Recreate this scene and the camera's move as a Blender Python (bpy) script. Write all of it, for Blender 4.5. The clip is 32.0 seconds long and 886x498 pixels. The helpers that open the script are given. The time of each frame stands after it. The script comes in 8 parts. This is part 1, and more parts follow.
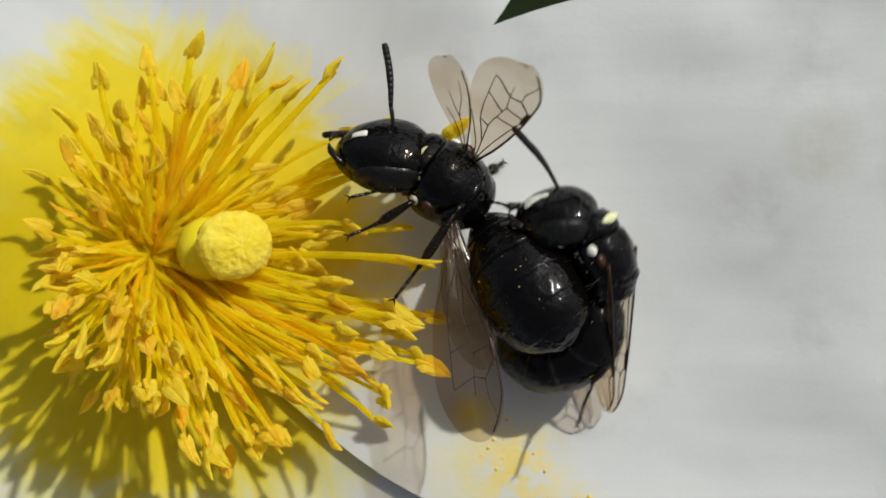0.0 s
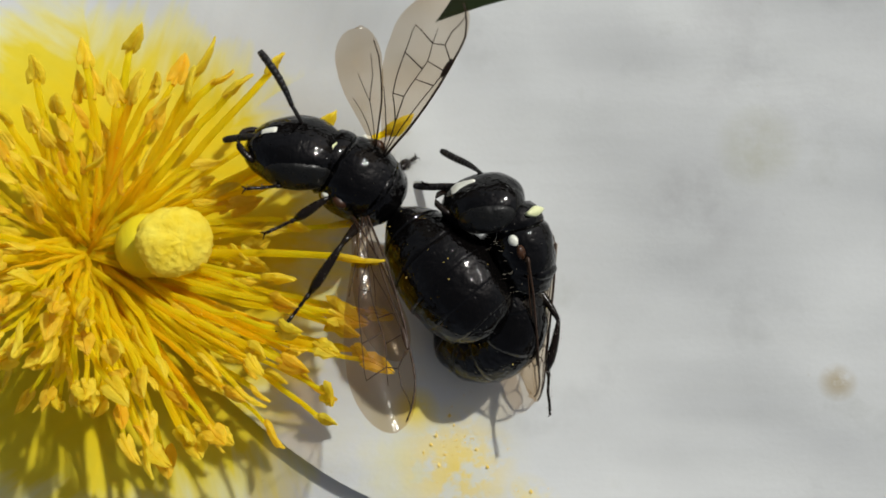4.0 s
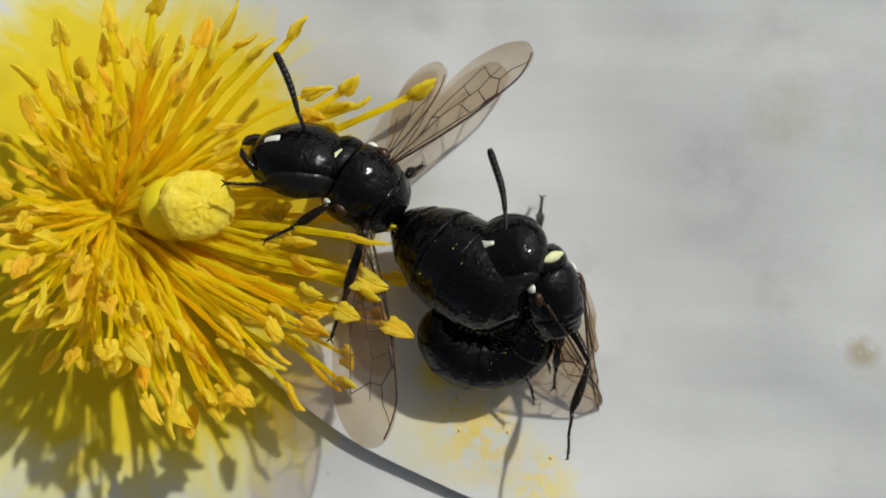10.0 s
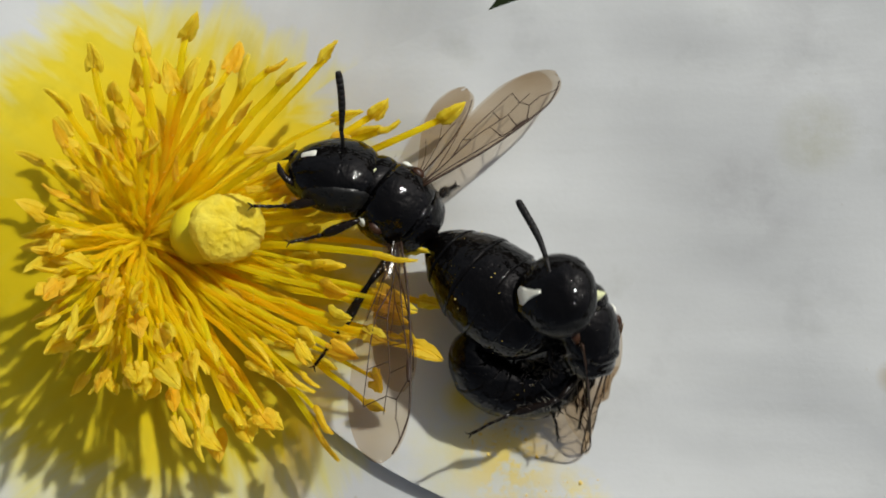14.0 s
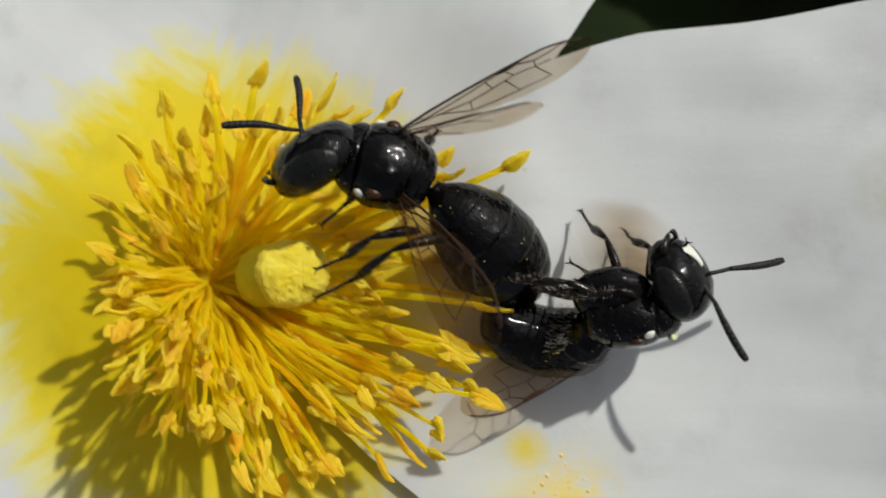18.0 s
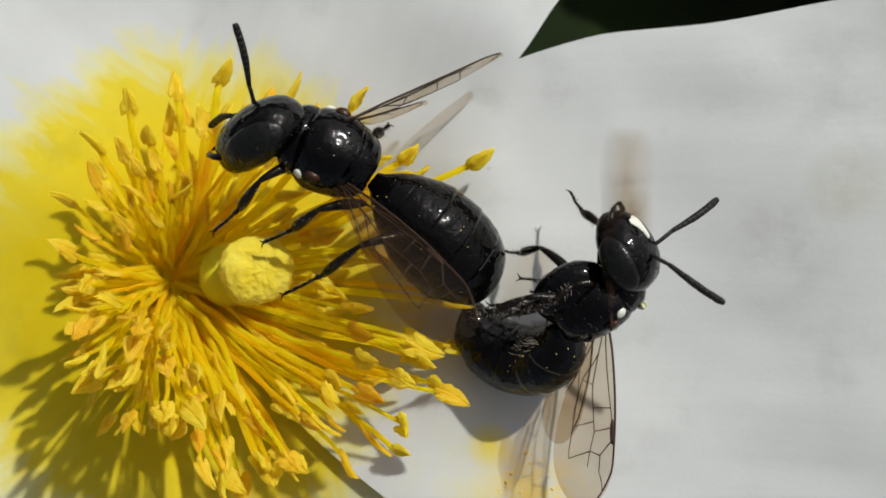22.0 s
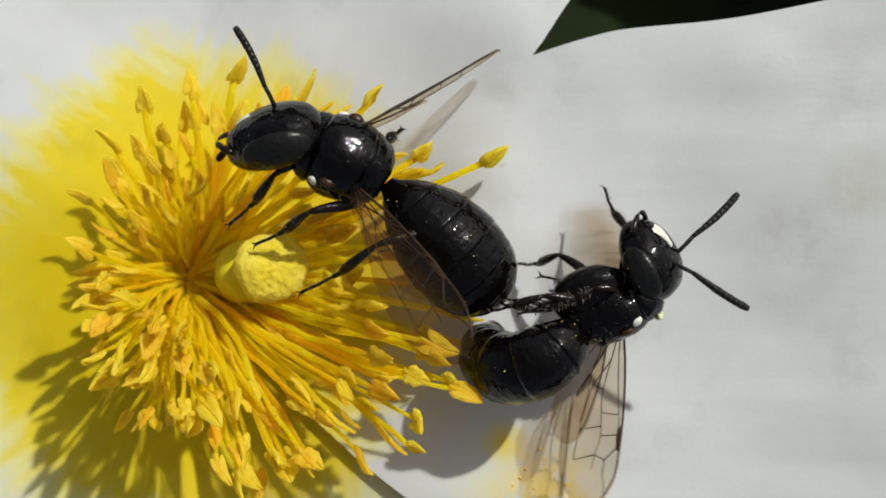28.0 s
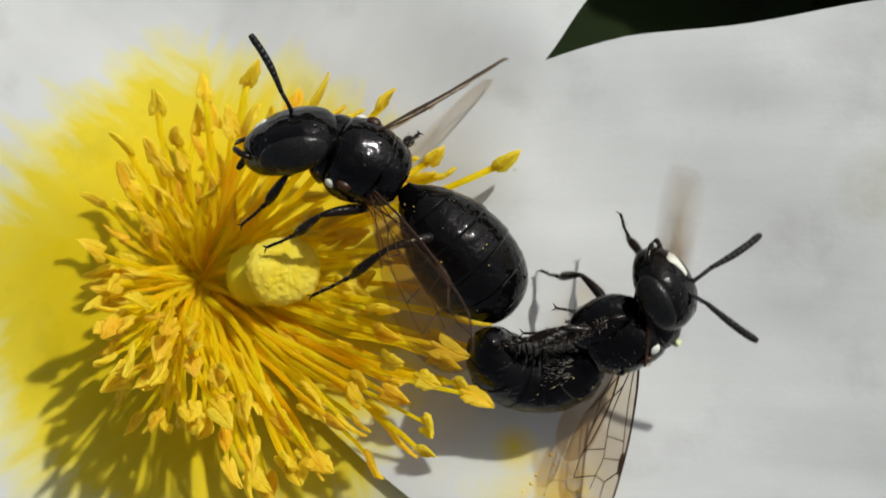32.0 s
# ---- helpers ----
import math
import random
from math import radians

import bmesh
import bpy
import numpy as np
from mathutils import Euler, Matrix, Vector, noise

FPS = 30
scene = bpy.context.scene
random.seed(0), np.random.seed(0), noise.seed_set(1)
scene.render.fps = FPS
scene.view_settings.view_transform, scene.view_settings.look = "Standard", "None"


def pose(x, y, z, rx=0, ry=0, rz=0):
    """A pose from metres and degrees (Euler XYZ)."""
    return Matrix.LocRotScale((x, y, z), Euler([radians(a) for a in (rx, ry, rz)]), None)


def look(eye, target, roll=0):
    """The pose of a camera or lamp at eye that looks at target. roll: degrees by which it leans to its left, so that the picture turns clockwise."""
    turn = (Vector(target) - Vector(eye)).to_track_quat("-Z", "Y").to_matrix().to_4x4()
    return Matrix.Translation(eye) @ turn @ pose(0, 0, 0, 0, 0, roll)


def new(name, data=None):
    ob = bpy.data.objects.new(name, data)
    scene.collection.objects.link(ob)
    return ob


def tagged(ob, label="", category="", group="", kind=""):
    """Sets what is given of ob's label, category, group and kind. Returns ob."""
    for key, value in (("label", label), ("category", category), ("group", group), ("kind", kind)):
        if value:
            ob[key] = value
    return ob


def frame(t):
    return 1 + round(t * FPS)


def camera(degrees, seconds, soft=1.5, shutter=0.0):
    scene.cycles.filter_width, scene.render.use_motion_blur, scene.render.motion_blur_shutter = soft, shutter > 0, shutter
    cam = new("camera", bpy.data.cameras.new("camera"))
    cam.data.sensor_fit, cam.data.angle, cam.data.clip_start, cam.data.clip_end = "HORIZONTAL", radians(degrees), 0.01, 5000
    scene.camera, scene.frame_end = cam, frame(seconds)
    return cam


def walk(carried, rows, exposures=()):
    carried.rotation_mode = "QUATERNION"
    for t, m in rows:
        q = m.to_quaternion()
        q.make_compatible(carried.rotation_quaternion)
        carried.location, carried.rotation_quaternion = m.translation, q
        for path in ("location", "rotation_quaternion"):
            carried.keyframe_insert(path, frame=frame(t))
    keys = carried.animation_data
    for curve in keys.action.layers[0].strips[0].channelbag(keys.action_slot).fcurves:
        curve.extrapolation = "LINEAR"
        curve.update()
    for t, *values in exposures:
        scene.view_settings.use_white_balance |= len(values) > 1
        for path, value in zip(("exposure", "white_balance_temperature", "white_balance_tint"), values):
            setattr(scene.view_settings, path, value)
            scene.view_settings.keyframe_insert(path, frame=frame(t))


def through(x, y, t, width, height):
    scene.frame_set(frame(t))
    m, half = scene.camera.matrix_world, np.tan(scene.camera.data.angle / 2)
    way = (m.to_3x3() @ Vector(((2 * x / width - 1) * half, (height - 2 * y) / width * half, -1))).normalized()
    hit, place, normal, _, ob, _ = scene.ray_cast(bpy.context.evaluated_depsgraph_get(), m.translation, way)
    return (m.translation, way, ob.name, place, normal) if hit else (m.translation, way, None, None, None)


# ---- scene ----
cam = camera(43.0, 32.0, soft=1.7, shutter=0.5)
cam.data.dof.use_dof = True
cam.data.dof.focus_distance, cam.data.dof.aperture_fstop = 0.0233, 115.0
walk(cam, [
    (0, pose(-0.00007, 0.00026, 0.02704, 0.17, 0.18, -0.44)), (0.5, pose(-0.00010, 0.00011, 0.02702, 0.63, -0.44, -0.51)),
    (1, pose(0.00001, 0.00009, 0.02716, 0.03, -0.73, -0.66)), (1.5, pose(0.00005, 0.00013, 0.02708, 0.82, -0.94, -0.38)),
    (2, pose(0.00011, -0.00014, 0.02721, 1.78, -0.65, -0.70)), (2.5, pose(0.00006, 0.00017, 0.02719, 2.04, -0.53, -0.46)),
    (3, pose(-0.00028, 0.00022, 0.02707, 1.04, -1.83, -0.45)), (3.5, pose(-0.00034, 0.00027, 0.02702, -0.31, -3.48, -0.35)),
    (5.5, pose(0.00001, -0.00025, 0.02713, 2.55, -1.46, -1.15)), (6, pose(0.00001, -0.00029, 0.02706, 2.35, -1.15, -0.84)),
    (6.5, pose(0.00015, -0.00018, 0.02703, 1.63, -0.63, -0.56)), (7, pose(0.00015, -0.00032, 0.02696, 0.85, -0.57, -0.45)),
    (7.5, pose(0.00014, 0.00012, 0.02695, -0.32, -0.50, -0.26)), (8, pose(0.00026, -0.00010, 0.02698, 0.77, 0.07, -0.09)),
    (8.5, pose(0.00024, -0.00009, 0.02698, 0.66, 0.64, -0.39)), (9, pose(0.00011, 0.00008, 0.02693, -0.37, 0.18, -0.34)),
    (9.5, pose(-0.00007, -0.00001, 0.02696, -0.64, -1.05, -0.24)), (10, pose(0.00005, 0.00014, 0.02701, -1.51, -1.35, -0.03)),
    (10.5, pose(-0.00002, 0.00006, 0.02699, -0.35, -0.93, -0.24)), (11, pose(0.00003, -0.00017, 0.02693, 1.21, -0.30, -0.36)),
    (11.5, pose(0.00013, -0.00016, 0.02687, 1.15, 0.83, -0.40)), (12, pose(0.00028, -0.00012, 0.02696, 0.63, 1.11, -0.22)),
    (12.5, pose(0.00013, 0.00022, 0.02700, -1.04, 0.45, 0.15)), (13, pose(0.00006, -0.00012, 0.02694, 0.09, -0.21, -0.17)),
    (13.5, pose(0.00014, -0.00018, 0.02704, 0.53, 0.14, -0.28)), (14, pose(-0.00000, 0.00000, 0.02700, 0.00, -0.00, -0.00)),
    (14.5, pose(0.00010, 0.00018, 0.02700, -0.29, 0.33, -0.02)), (16.5, pose(0.00041, 0.00000, 0.02703, 0.07, 0.89, 0.14)),
    (17, pose(0.00018, 0.00019, 0.02706, -0.87, 0.34, 0.37)), (17.5, pose(0.00002, 0.00036, 0.02703, -0.25, 1.32, 0.72)),
    (18, pose(-0.00006, 0.00026, 0.02696, 1.84, 3.11, 0.84)), (18.5, pose(0.00008, 0.00019, 0.02695, 3.99, 4.99, 1.06)),
    (19, pose(0.00008, -0.00019, 0.02693, 4.16, 4.04, 0.86)), (19.5, pose(0.00030, -0.00023, 0.02680, 4.88, 4.19, 0.65)),
    (20, pose(-0.00007, -0.00010, 0.02697, 4.76, 2.56, 0.96)), (20.5, pose(0.00009, -0.00011, 0.02699, 3.70, 2.22, 0.58)),
    (21, pose(-0.00012, 0.00007, 0.02701, 2.27, 1.67, 0.82)), (21.5, pose(0.00016, 0.00002, 0.02684, 2.41, 2.06, 0.40)),
    (22, pose(-0.00002, -0.00032, 0.02700, 3.05, 1.36, 0.74)), (22.5, pose(0.00011, 0.00003, 0.02693, 2.64, 1.62, 0.56)),
    (23, pose(-0.00001, -0.00001, 0.02702, 2.74, 0.76, 0.72)), (23.5, pose(0.00001, -0.00005, 0.02712, 2.22, 1.24, 0.66)),
    (24, pose(-0.00016, 0.00001, 0.02715, 1.35, 1.39, 0.91)), (24.5, pose(0.00011, -0.00010, 0.02699, 2.65, 2.35, 0.38)),
    (26.5, pose(-0.00014, -0.00002, 0.02705, 2.28, 1.55, 1.03)), (27, pose(-0.00009, -0.00020, 0.02705, 2.92, 2.15, 0.89)),
    (27.5, pose(0.00015, -0.00002, 0.02706, 2.38, 3.12, 1.09)), (28, pose(-0.00005, -0.00009, 0.02709, 2.36, 2.01, 0.71)),
    (28.5, pose(-0.00012, -0.00007, 0.02713, 2.17, 2.51, 0.98)), (29, pose(-0.00028, 0.00009, 0.02704, 1.59, 1.85, 1.05)),
    (29.5, pose(0.00005, 0.00003, 0.02701, 1.73, 1.94, 1.09)), (30, pose(-0.00023, -0.00000, 0.02708, 1.59, 1.81, 1.09)),
    (30.5, pose(-0.00015, -0.00015, 0.02706, 2.92, 1.90, 1.29)), (31, pose(-0.00017, -0.00002, 0.02709, 2.98, 3.04, 1.22)),
    (31.5, pose(-0.00007, 0.00003, 0.02707, 3.21, 2.63, 1.18)), (32, pose(-0.00005, -0.00022, 0.02705, 2.89, 2.59, 1.06)),
], [(0, 0.03), (3, 0.03), (6, -0.07), (14, -0.07), (17, -0.06), (19, 0.04), (24, 0.05), (27, 0.10), (32, 0.08)])


# ---- daylight ----
SUN_ELEVATION, SUN_AZIMUTH = radians(44), radians(50)  # azimuth from +x towards +y
world = bpy.data.worlds.new("sky")
scene.world = world
world.use_nodes = True
sky = world.node_tree.nodes.new("ShaderNodeTexSky")
sky.sky_type, sky.sun_disc = "NISHITA", False
sky.air_density, sky.dust_density, sky.ozone_density = 0.7, 3.0, 0.6
sky.sun_elevation, sky.sun_rotation = SUN_ELEVATION, radians(90) - SUN_AZIMUTH
background = world.node_tree.nodes["Background"]
background.inputs["Strength"].default_value = 0.082
pale = world.node_tree.nodes.new("ShaderNodeHueSaturation")
pale.inputs["Saturation"].default_value = 0.45  # hazy sky
world.node_tree.links.new(sky.outputs[0], pale.inputs["Color"])
world.node_tree.links.new(pale.outputs[0], background.inputs["Color"])
sun = new("sun", bpy.data.lights.new("sun", "SUN"))
sun.data.energy, sun.data.angle, sun.data.color = 3.4, radians(1.5), (0.965, 0.965, 0.91)
sun.matrix_world = look((math.cos(SUN_AZIMUTH) * 2, math.sin(SUN_AZIMUTH) * 2, 2 * math.tan(SUN_ELEVATION)), (0, 0, 0))
scene.view_settings.exposure = 0.0

# ---- materials ----


def material(name, colour, roughness=0.5, metal=0.0, specular=0.5, coat=0.0):
    """A principled material; returns it, its nodes, its links and the shader node."""
    m = bpy.data.materials.new(name)
    m.use_nodes = True
    nodes, links = m.node_tree.nodes, m.node_tree.links
    p = nodes["Principled BSDF"]
    p.inputs["Base Color"].default_value = (*colour, 1)
    p.inputs["Roughness"].default_value = roughness
    p.inputs["Metallic"].default_value = metal
    p.inputs["Specular IOR Level"].default_value = specular
    p.inputs["Coat Weight"].default_value = coat
    return m, nodes, links, p


def node(nodes, kind, **values):
    n = nodes.new(kind)
    for key, value in values.items():
        n.inputs[key.replace("_", " ")].default_value = value
    return n


def coordinates(nodes, links, scale, stretch=(1, 1, 1)):
    """Object coordinates in millimetres, scaled and stretched."""
    tc = nodes.new("ShaderNodeTexCoord")
    mp = nodes.new("ShaderNodeMapping")
    mp.inputs["Scale"].default_value = [1000 * scale * s for s in stretch]
    links.new(tc.outputs["Object"], mp.inputs["Vector"])
    return mp.outputs["Vector"]


def ramp(nodes, links, source, stops):
    r = nodes.new("ShaderNodeValToRGB")
    while len(r.color_ramp.elements) < len(stops):
        r.color_ramp.elements.new(0.5)
    for e, (at, c) in zip(r.color_ramp.elements, stops):
        e.position, e.color = at, (*c, 1)
    links.new(source, r.inputs["Fac"])
    return r.outputs["Color"]


def noise_tex(nodes, links, vector, scale, detail=3.0, rough=0.55):
    n = node(nodes, "ShaderNodeTexNoise", Scale=scale, Detail=detail, Roughness=rough)
    links.new(vector, n.inputs["Vector"])
    return n.outputs["Fac"]


def bump(nodes, links, height, strength, distance, shader, before=None):
    b = nodes.new("ShaderNodeBump")
    b.inputs["Strength"].default_value, b.inputs["Distance"].default_value = strength, distance * 0.001
    links.new(height, b.inputs["Height"])
    if before is not None:
        links.new(before, b.inputs["Normal"])
    if shader is not None:
        links.new(b.outputs["Normal"], shader.inputs["Normal"])
    return b.outputs["Normal"]


def mix_colour(nodes, links, fac, a, b, blend="MIX"):
    m = nodes.new("ShaderNodeMixRGB")
    m.blend_type = blend
    for socket, value in ((m.inputs["Fac"], fac), (m.inputs["Color1"], a), (m.inputs["Color2"], b)):
        if isinstance(value, (int, float)):
            socket.default_value = value
        elif isinstance(value, tuple):
            socket.default_value = (*value, 1)
        else:
            links.new(value, socket)
    return m.outputs["Color"]


def make_petal_material(stained_shaded=False, deep=0.0):
    m, nodes, links, p = material("petal_white_with_yellow_base", (0.72, 0.72, 0.70), 0.7, specular=0.2)
    flat = coordinates(nodes, links, 1.0, (1, 1, 0))
    split = nodes.new("ShaderNodeSeparateXYZ")
    links.new(flat, split.inputs["Vector"])
    # distance from the flower's middle, frayed along the veins
    length = nodes.new("ShaderNodeVectorMath")
    length.operation = "LENGTH"
    links.new(flat, length.inputs[0])
    streak = noise_tex(nodes, links, coordinates(nodes, links, 1.0, (0.25, 1.6, 1)), 1.5, 3)
    soft = noise_tex(nodes, links, flat, 0.45, 2)
    add = node(nodes, "ShaderNodeMath")
    add.operation = "MULTIPLY_ADD"
    links.new(streak, add.inputs[0])
    add.inputs[1].default_value = 2.8
    links.new(length.outputs["Value"], add.inputs[2])
    add2 = nodes.new("ShaderNodeMath")
    add2.operation = "MULTIPLY_ADD"
    links.new(soft, add2.inputs[0])
    add2.inputs[1].default_value = 1.6
    links.new(add.outputs[0], add2.inputs[2])
    scaled = nodes.new("ShaderNodeMath")
    scaled.operation = "DIVIDE"
    links.new(add2.outputs[0], scaled.inputs[0])
    scaled.inputs[1].default_value = 10.0 + deep  # deep: how far the yellow reaches out
    yellow = ramp(nodes, links, scaled.outputs[0],
                  [(0.0, (0.90, 0.66, 0.005)), (0.56, (0.80, 0.61, 0.008)), (0.70, (0.78, 0.64, 0.04)), (0.79, (0.75, 0.71, 0.32)), (0.88, (0.665, 0.678, 0.672))])
    blotch = noise_tex(nodes, links, flat, 0.32, 5, 0.6)
    grey = ramp(nodes, links, blotch, [(0.30, (0.86, 0.86, 0.86)), (0.42, (0.96, 0.96, 0.96)), (0.60, (1, 1, 1)), (0.70, (0.90, 0.90, 0.88))])
    colour = mix_colour(nodes, links, 1.0, yellow, grey, "MULTIPLY")
    rays = noise_tex(nodes, links, coordinates(nodes, links, 1.0, (0.10, 1.5, 0)), 1.6, 4)
    colour = mix_colour(nodes, links, 1.0, colour, ramp(nodes, links, rays, [(0.35, (0.98, 0.98, 0.975)), (0.6, (1, 1, 1))]), "MULTIPLY")
    speck = noise_tex(nodes, links, flat, 2.3, 2)
    dots = ramp(nodes, links, speck, [(0.0, (1, 1, 1)), (0.74, (1, 1, 1)), (0.80, (0.80, 0.76, 0.66))])
    colour = mix_colour(nodes, links, 1.0, colour, dots, "MULTIPLY")
    if stained_shaded:
        # a smear of shed pollen beside the edge, blotches, creases with shade painted grey
        for centre, reach, lo, hi, grain, tone in (((7.4, -4.9, 0.0), 2.6, 0.36, 0.66, 0.8, (0.70, 0.67, 0.42)), ((8.2, -4.9, 0.0), 1.45, 0.42, 0.52, 1.9, (0.80, 0.64, 0.18)),
                                                   ((7.25, -3.6, 0.0), 0.6, 0.2, 0.4, 1.6, (0.80, 0.64, 0.08)), ((9.6, -6.1, 0.0), 1.1, 0.42, 0.54, 2.0, (0.78, 0.66, 0.22)),
                                                   ((14.9, 2.3, 0.0), 1.0, 0.30, 0.62, 0.9, (0.52, 0.52, 0.42)), ((13.6, 0.9, 0.0), 1.5, 0.42, 0.70, 0.8, (0.50, 0.50, 0.50)),
                                                   ((15.6, 4.6, 0.0), 2.6, 0.46, 0.75, 0.6, (0.52, 0.52, 0.52)), ((16.6, -3.0, 0.0), 0.45, 0.3, 0.5, 2.0, (0.45, 0.38, 0.25))):
            off = nodes.new("ShaderNodeVectorMath")
            off.operation = "DISTANCE"
            links.new(flat, off.inputs[0])
            off.inputs[1].default_value = centre
            wide = nodes.new("ShaderNodeMath")
            wide.operation = "DIVIDE"
            wide.inputs[1].default_value = reach
            links.new(off.outputs["Value"], wide.inputs[0])
            near = ramp(nodes, links, wide.outputs[0], [(0.0, (1, 1, 1)), (0.4, (0.7, 0.7, 0.7)), (1.0, (0, 0, 0))])
            grainy = ramp(nodes, links, noise_tex(nodes, links, flat, grain, 6, 0.65), [(lo, (0, 0, 0)), (hi, (1, 1, 1))])
            where = mix_colour(nodes, links, 1.0, near, grainy, "MULTIPLY")
            colour = mix_colour(nodes, links, where, colour, tone)
    links.new(colour, p.inputs["Base Color"])
    vein = noise_tex(nodes, links, coordinates(nodes, links, 1.0, (0.12, 1.3, 1)), 1.2, 3)
    fine = noise_tex(nodes, links, flat, 9.0, 3)
    first = bump(nodes, links, vein, 0.09, 0.10, None)
    if stained_shaded:
        # faint folds where the petal was crumpled in the bud
        fold = noise_tex(nodes, links, coordinates(nodes, links, 1.0, (0.6, 0.9, 0)), 0.30, 2, 0.45)
        first = bump(nodes, links, fold, 0.25, 1.0, None, first)
    bump(nodes, links, fine, 0.15, 0.03, p, first)
    # thin tissue lets light through
    tr = nodes.new("ShaderNodeBsdfTranslucent")
    links.new(colour, tr.inputs["Color"])
    mixer = nodes.new("ShaderNodeMixShader")
    mixer.inputs["Fac"].default_value = 0.22
    links.new(p.outputs[0], mixer.inputs[1])
    links.new(tr.outputs[0], mixer.inputs[2])
    links.new(mixer.outputs[0], nodes["Material Output"].inputs["Surface"])
    return m


def make_plant_material(name, dark, light, roughness, scale, relief, through=0.25, fine=18.0, shine=0.25):
    m, nodes, links, p = material(name, light, roughness, specular=shine)
    v = coordinates(nodes, links, 1.0)
    info = nodes.new("ShaderNodeObjectInfo")
    patch = noise_tex(nodes, links, v, scale, 3)
    colour = ramp(nodes, links, patch, [(0.3, dark), (0.65, light)])
    vary = ramp(nodes, links, info.outputs["Random"], [(0.0, (1, 0.84, 0.6)), (0.15, (1, 0.95, 0.9)), (1.0, (1, 1, 1))])
    colour = mix_colour(nodes, links, 1.0, colour, vary, "MULTIPLY")
    links.new(colour, p.inputs["Base Color"])
    bump(nodes, links, noise_tex(nodes, links, v, fine, 3), relief, 0.05, p)
    tr = nodes.new("ShaderNodeBsdfTranslucent")
    links.new(colour, tr.inputs["Color"])
    mixer = nodes.new("ShaderNodeMixShader")
    mixer.inputs["Fac"].default_value = through
    links.new(p.outputs[0], mixer.inputs[1])
    links.new(tr.outputs[0], mixer.inputs[2])
    links.new(mixer.outputs[0], nodes["Material Output"].inputs["Surface"])
    return m


def make_cuticle(name, colour, roughness, pits, depth, coat=0.0):
    """Insect cuticle: dark, glossy and finely pitted."""
    m, nodes, links, p = material(name, colour, roughness, specular=0.24, coat=coat)
    v = coordinates(nodes, links, 1.0)
    cells = node(nodes, "ShaderNodeTexVoronoi", Scale=pits)
    links.new(v, cells.inputs["Vector"])
    pit = ramp(nodes, links, cells.outputs["Distance"], [(0.0, (0, 0, 0)), (0.22, (1, 1, 1))])
    first = bump(nodes, links, pit, depth, 0.014, None)
    bump(nodes, links, noise_tex(nodes, links, v, 5.5, 2, 0.45), 0.7, 0.042, p, first)
    worn = noise_tex(nodes, links, v, 5.0, 3)
    rough = ramp(nodes, links, worn, [(0.3, (roughness * 0.75,) * 3), (0.7, (roughness * 1.35,) * 3)])
    links.new(rough, p.inputs["Roughness"])
    return m


def make_wing_material():
    m = bpy.data.materials.new("smoky_wing_membrane")
    m.use_nodes = True
    nodes, links = m.node_tree.nodes, m.node_tree.links
    nodes.remove(nodes["Principled BSDF"])
    v = coordinates(nodes, links, 1.0)
    tint = ramp(nodes, links, noise_tex(nodes, links, v, 0.7, 3), [(0.3, (0.86, 0.78, 0.67)), (0.7, (0.70, 0.59, 0.46))])
    clear = nodes.new("ShaderNodeBsdfTransparent")
    links.new(tint, clear.inputs["Color"])
    body = nodes.new("ShaderNodeBsdfDiffuse")
    body.inputs["Color"].default_value = (0.20, 0.12, 0.06, 1)
    gloss = nodes.new("ShaderNodeBsdfGlossy")
    gloss.inputs["Roughness"].default_value = 0.18
    gloss.inputs["Color"].default_value = (0.9, 0.88, 0.85, 1)
    wrinkle = nodes.new("ShaderNodeBump")
    wrinkle.inputs["Strength"].default_value, wrinkle.inputs["Distance"].default_value = 0.5, 0.00005
    links.new(noise_tex(nodes, links, v, 3.0, 3), wrinkle.inputs["Height"])
    links.new(wrinkle.outputs["Normal"], gloss.inputs["Normal"])
    a = nodes.new("ShaderNodeMixShader")
    a.inputs["Fac"].default_value = 0.022
    links.new(clear.outputs[0], a.inputs[1])
    links.new(body.outputs[0], a.inputs[2])
    b = nodes.new("ShaderNodeMixShader")
    b.inputs["Fac"].default_value = 0.018
    links.new(a.outputs[0], b.inputs[1])
    links.new(gloss.outputs[0], b.inputs[2])
    links.new(b.outputs[0], nodes["Material Output"].inputs["Surface"])
    return m


PETAL = make_petal_material(False, 0.2)
PETAL_STAINED_SHADED = make_petal_material(True, -0.7)
PETAL_SHORT = make_petal_material(False, -0.4)
PETAL_LOW = make_petal_material(False, 1.0)
FILAMENT = make_plant_material("stamen_filament", (0.98, 0.82, 0.012), (0.98, 0.91, 0.035), 0.5, 1.2, 0.3, 0.8, 14.0, 0.18)
ANTHER = make_plant_material("anther_pollen_sac", (0.88, 0.72, 0.03), (0.95, 0.84, 0.09), 0.5, 2.2, 0.45, 0.65, 12.0, 0.25)
STIGMA = make_plant_material("stigma_papillae", (0.86, 0.68, 0.03), (0.92, 0.80, 0.10), 0.85, 2.0, 0.7, 0.35, 16.0)
OVARY = make_plant_material("ovary_wall", (0.78, 0.64, 0.015), (0.84, 0.74, 0.03), 0.5, 1.0, 0.3, 0.2, 9.0)
POLLEN = make_plant_material("pollen_grain", (0.74, 0.55, 0.08), (0.82, 0.68, 0.22), 0.7, 3.0, 0.6, 0.1)
LEAF = make_plant_material("dark_green_leaf", (0.011, 0.014, 0.008), (0.018, 0.028, 0.010), 0.9, 0.12, 0.5, 0.1, 2.0, 0.03)
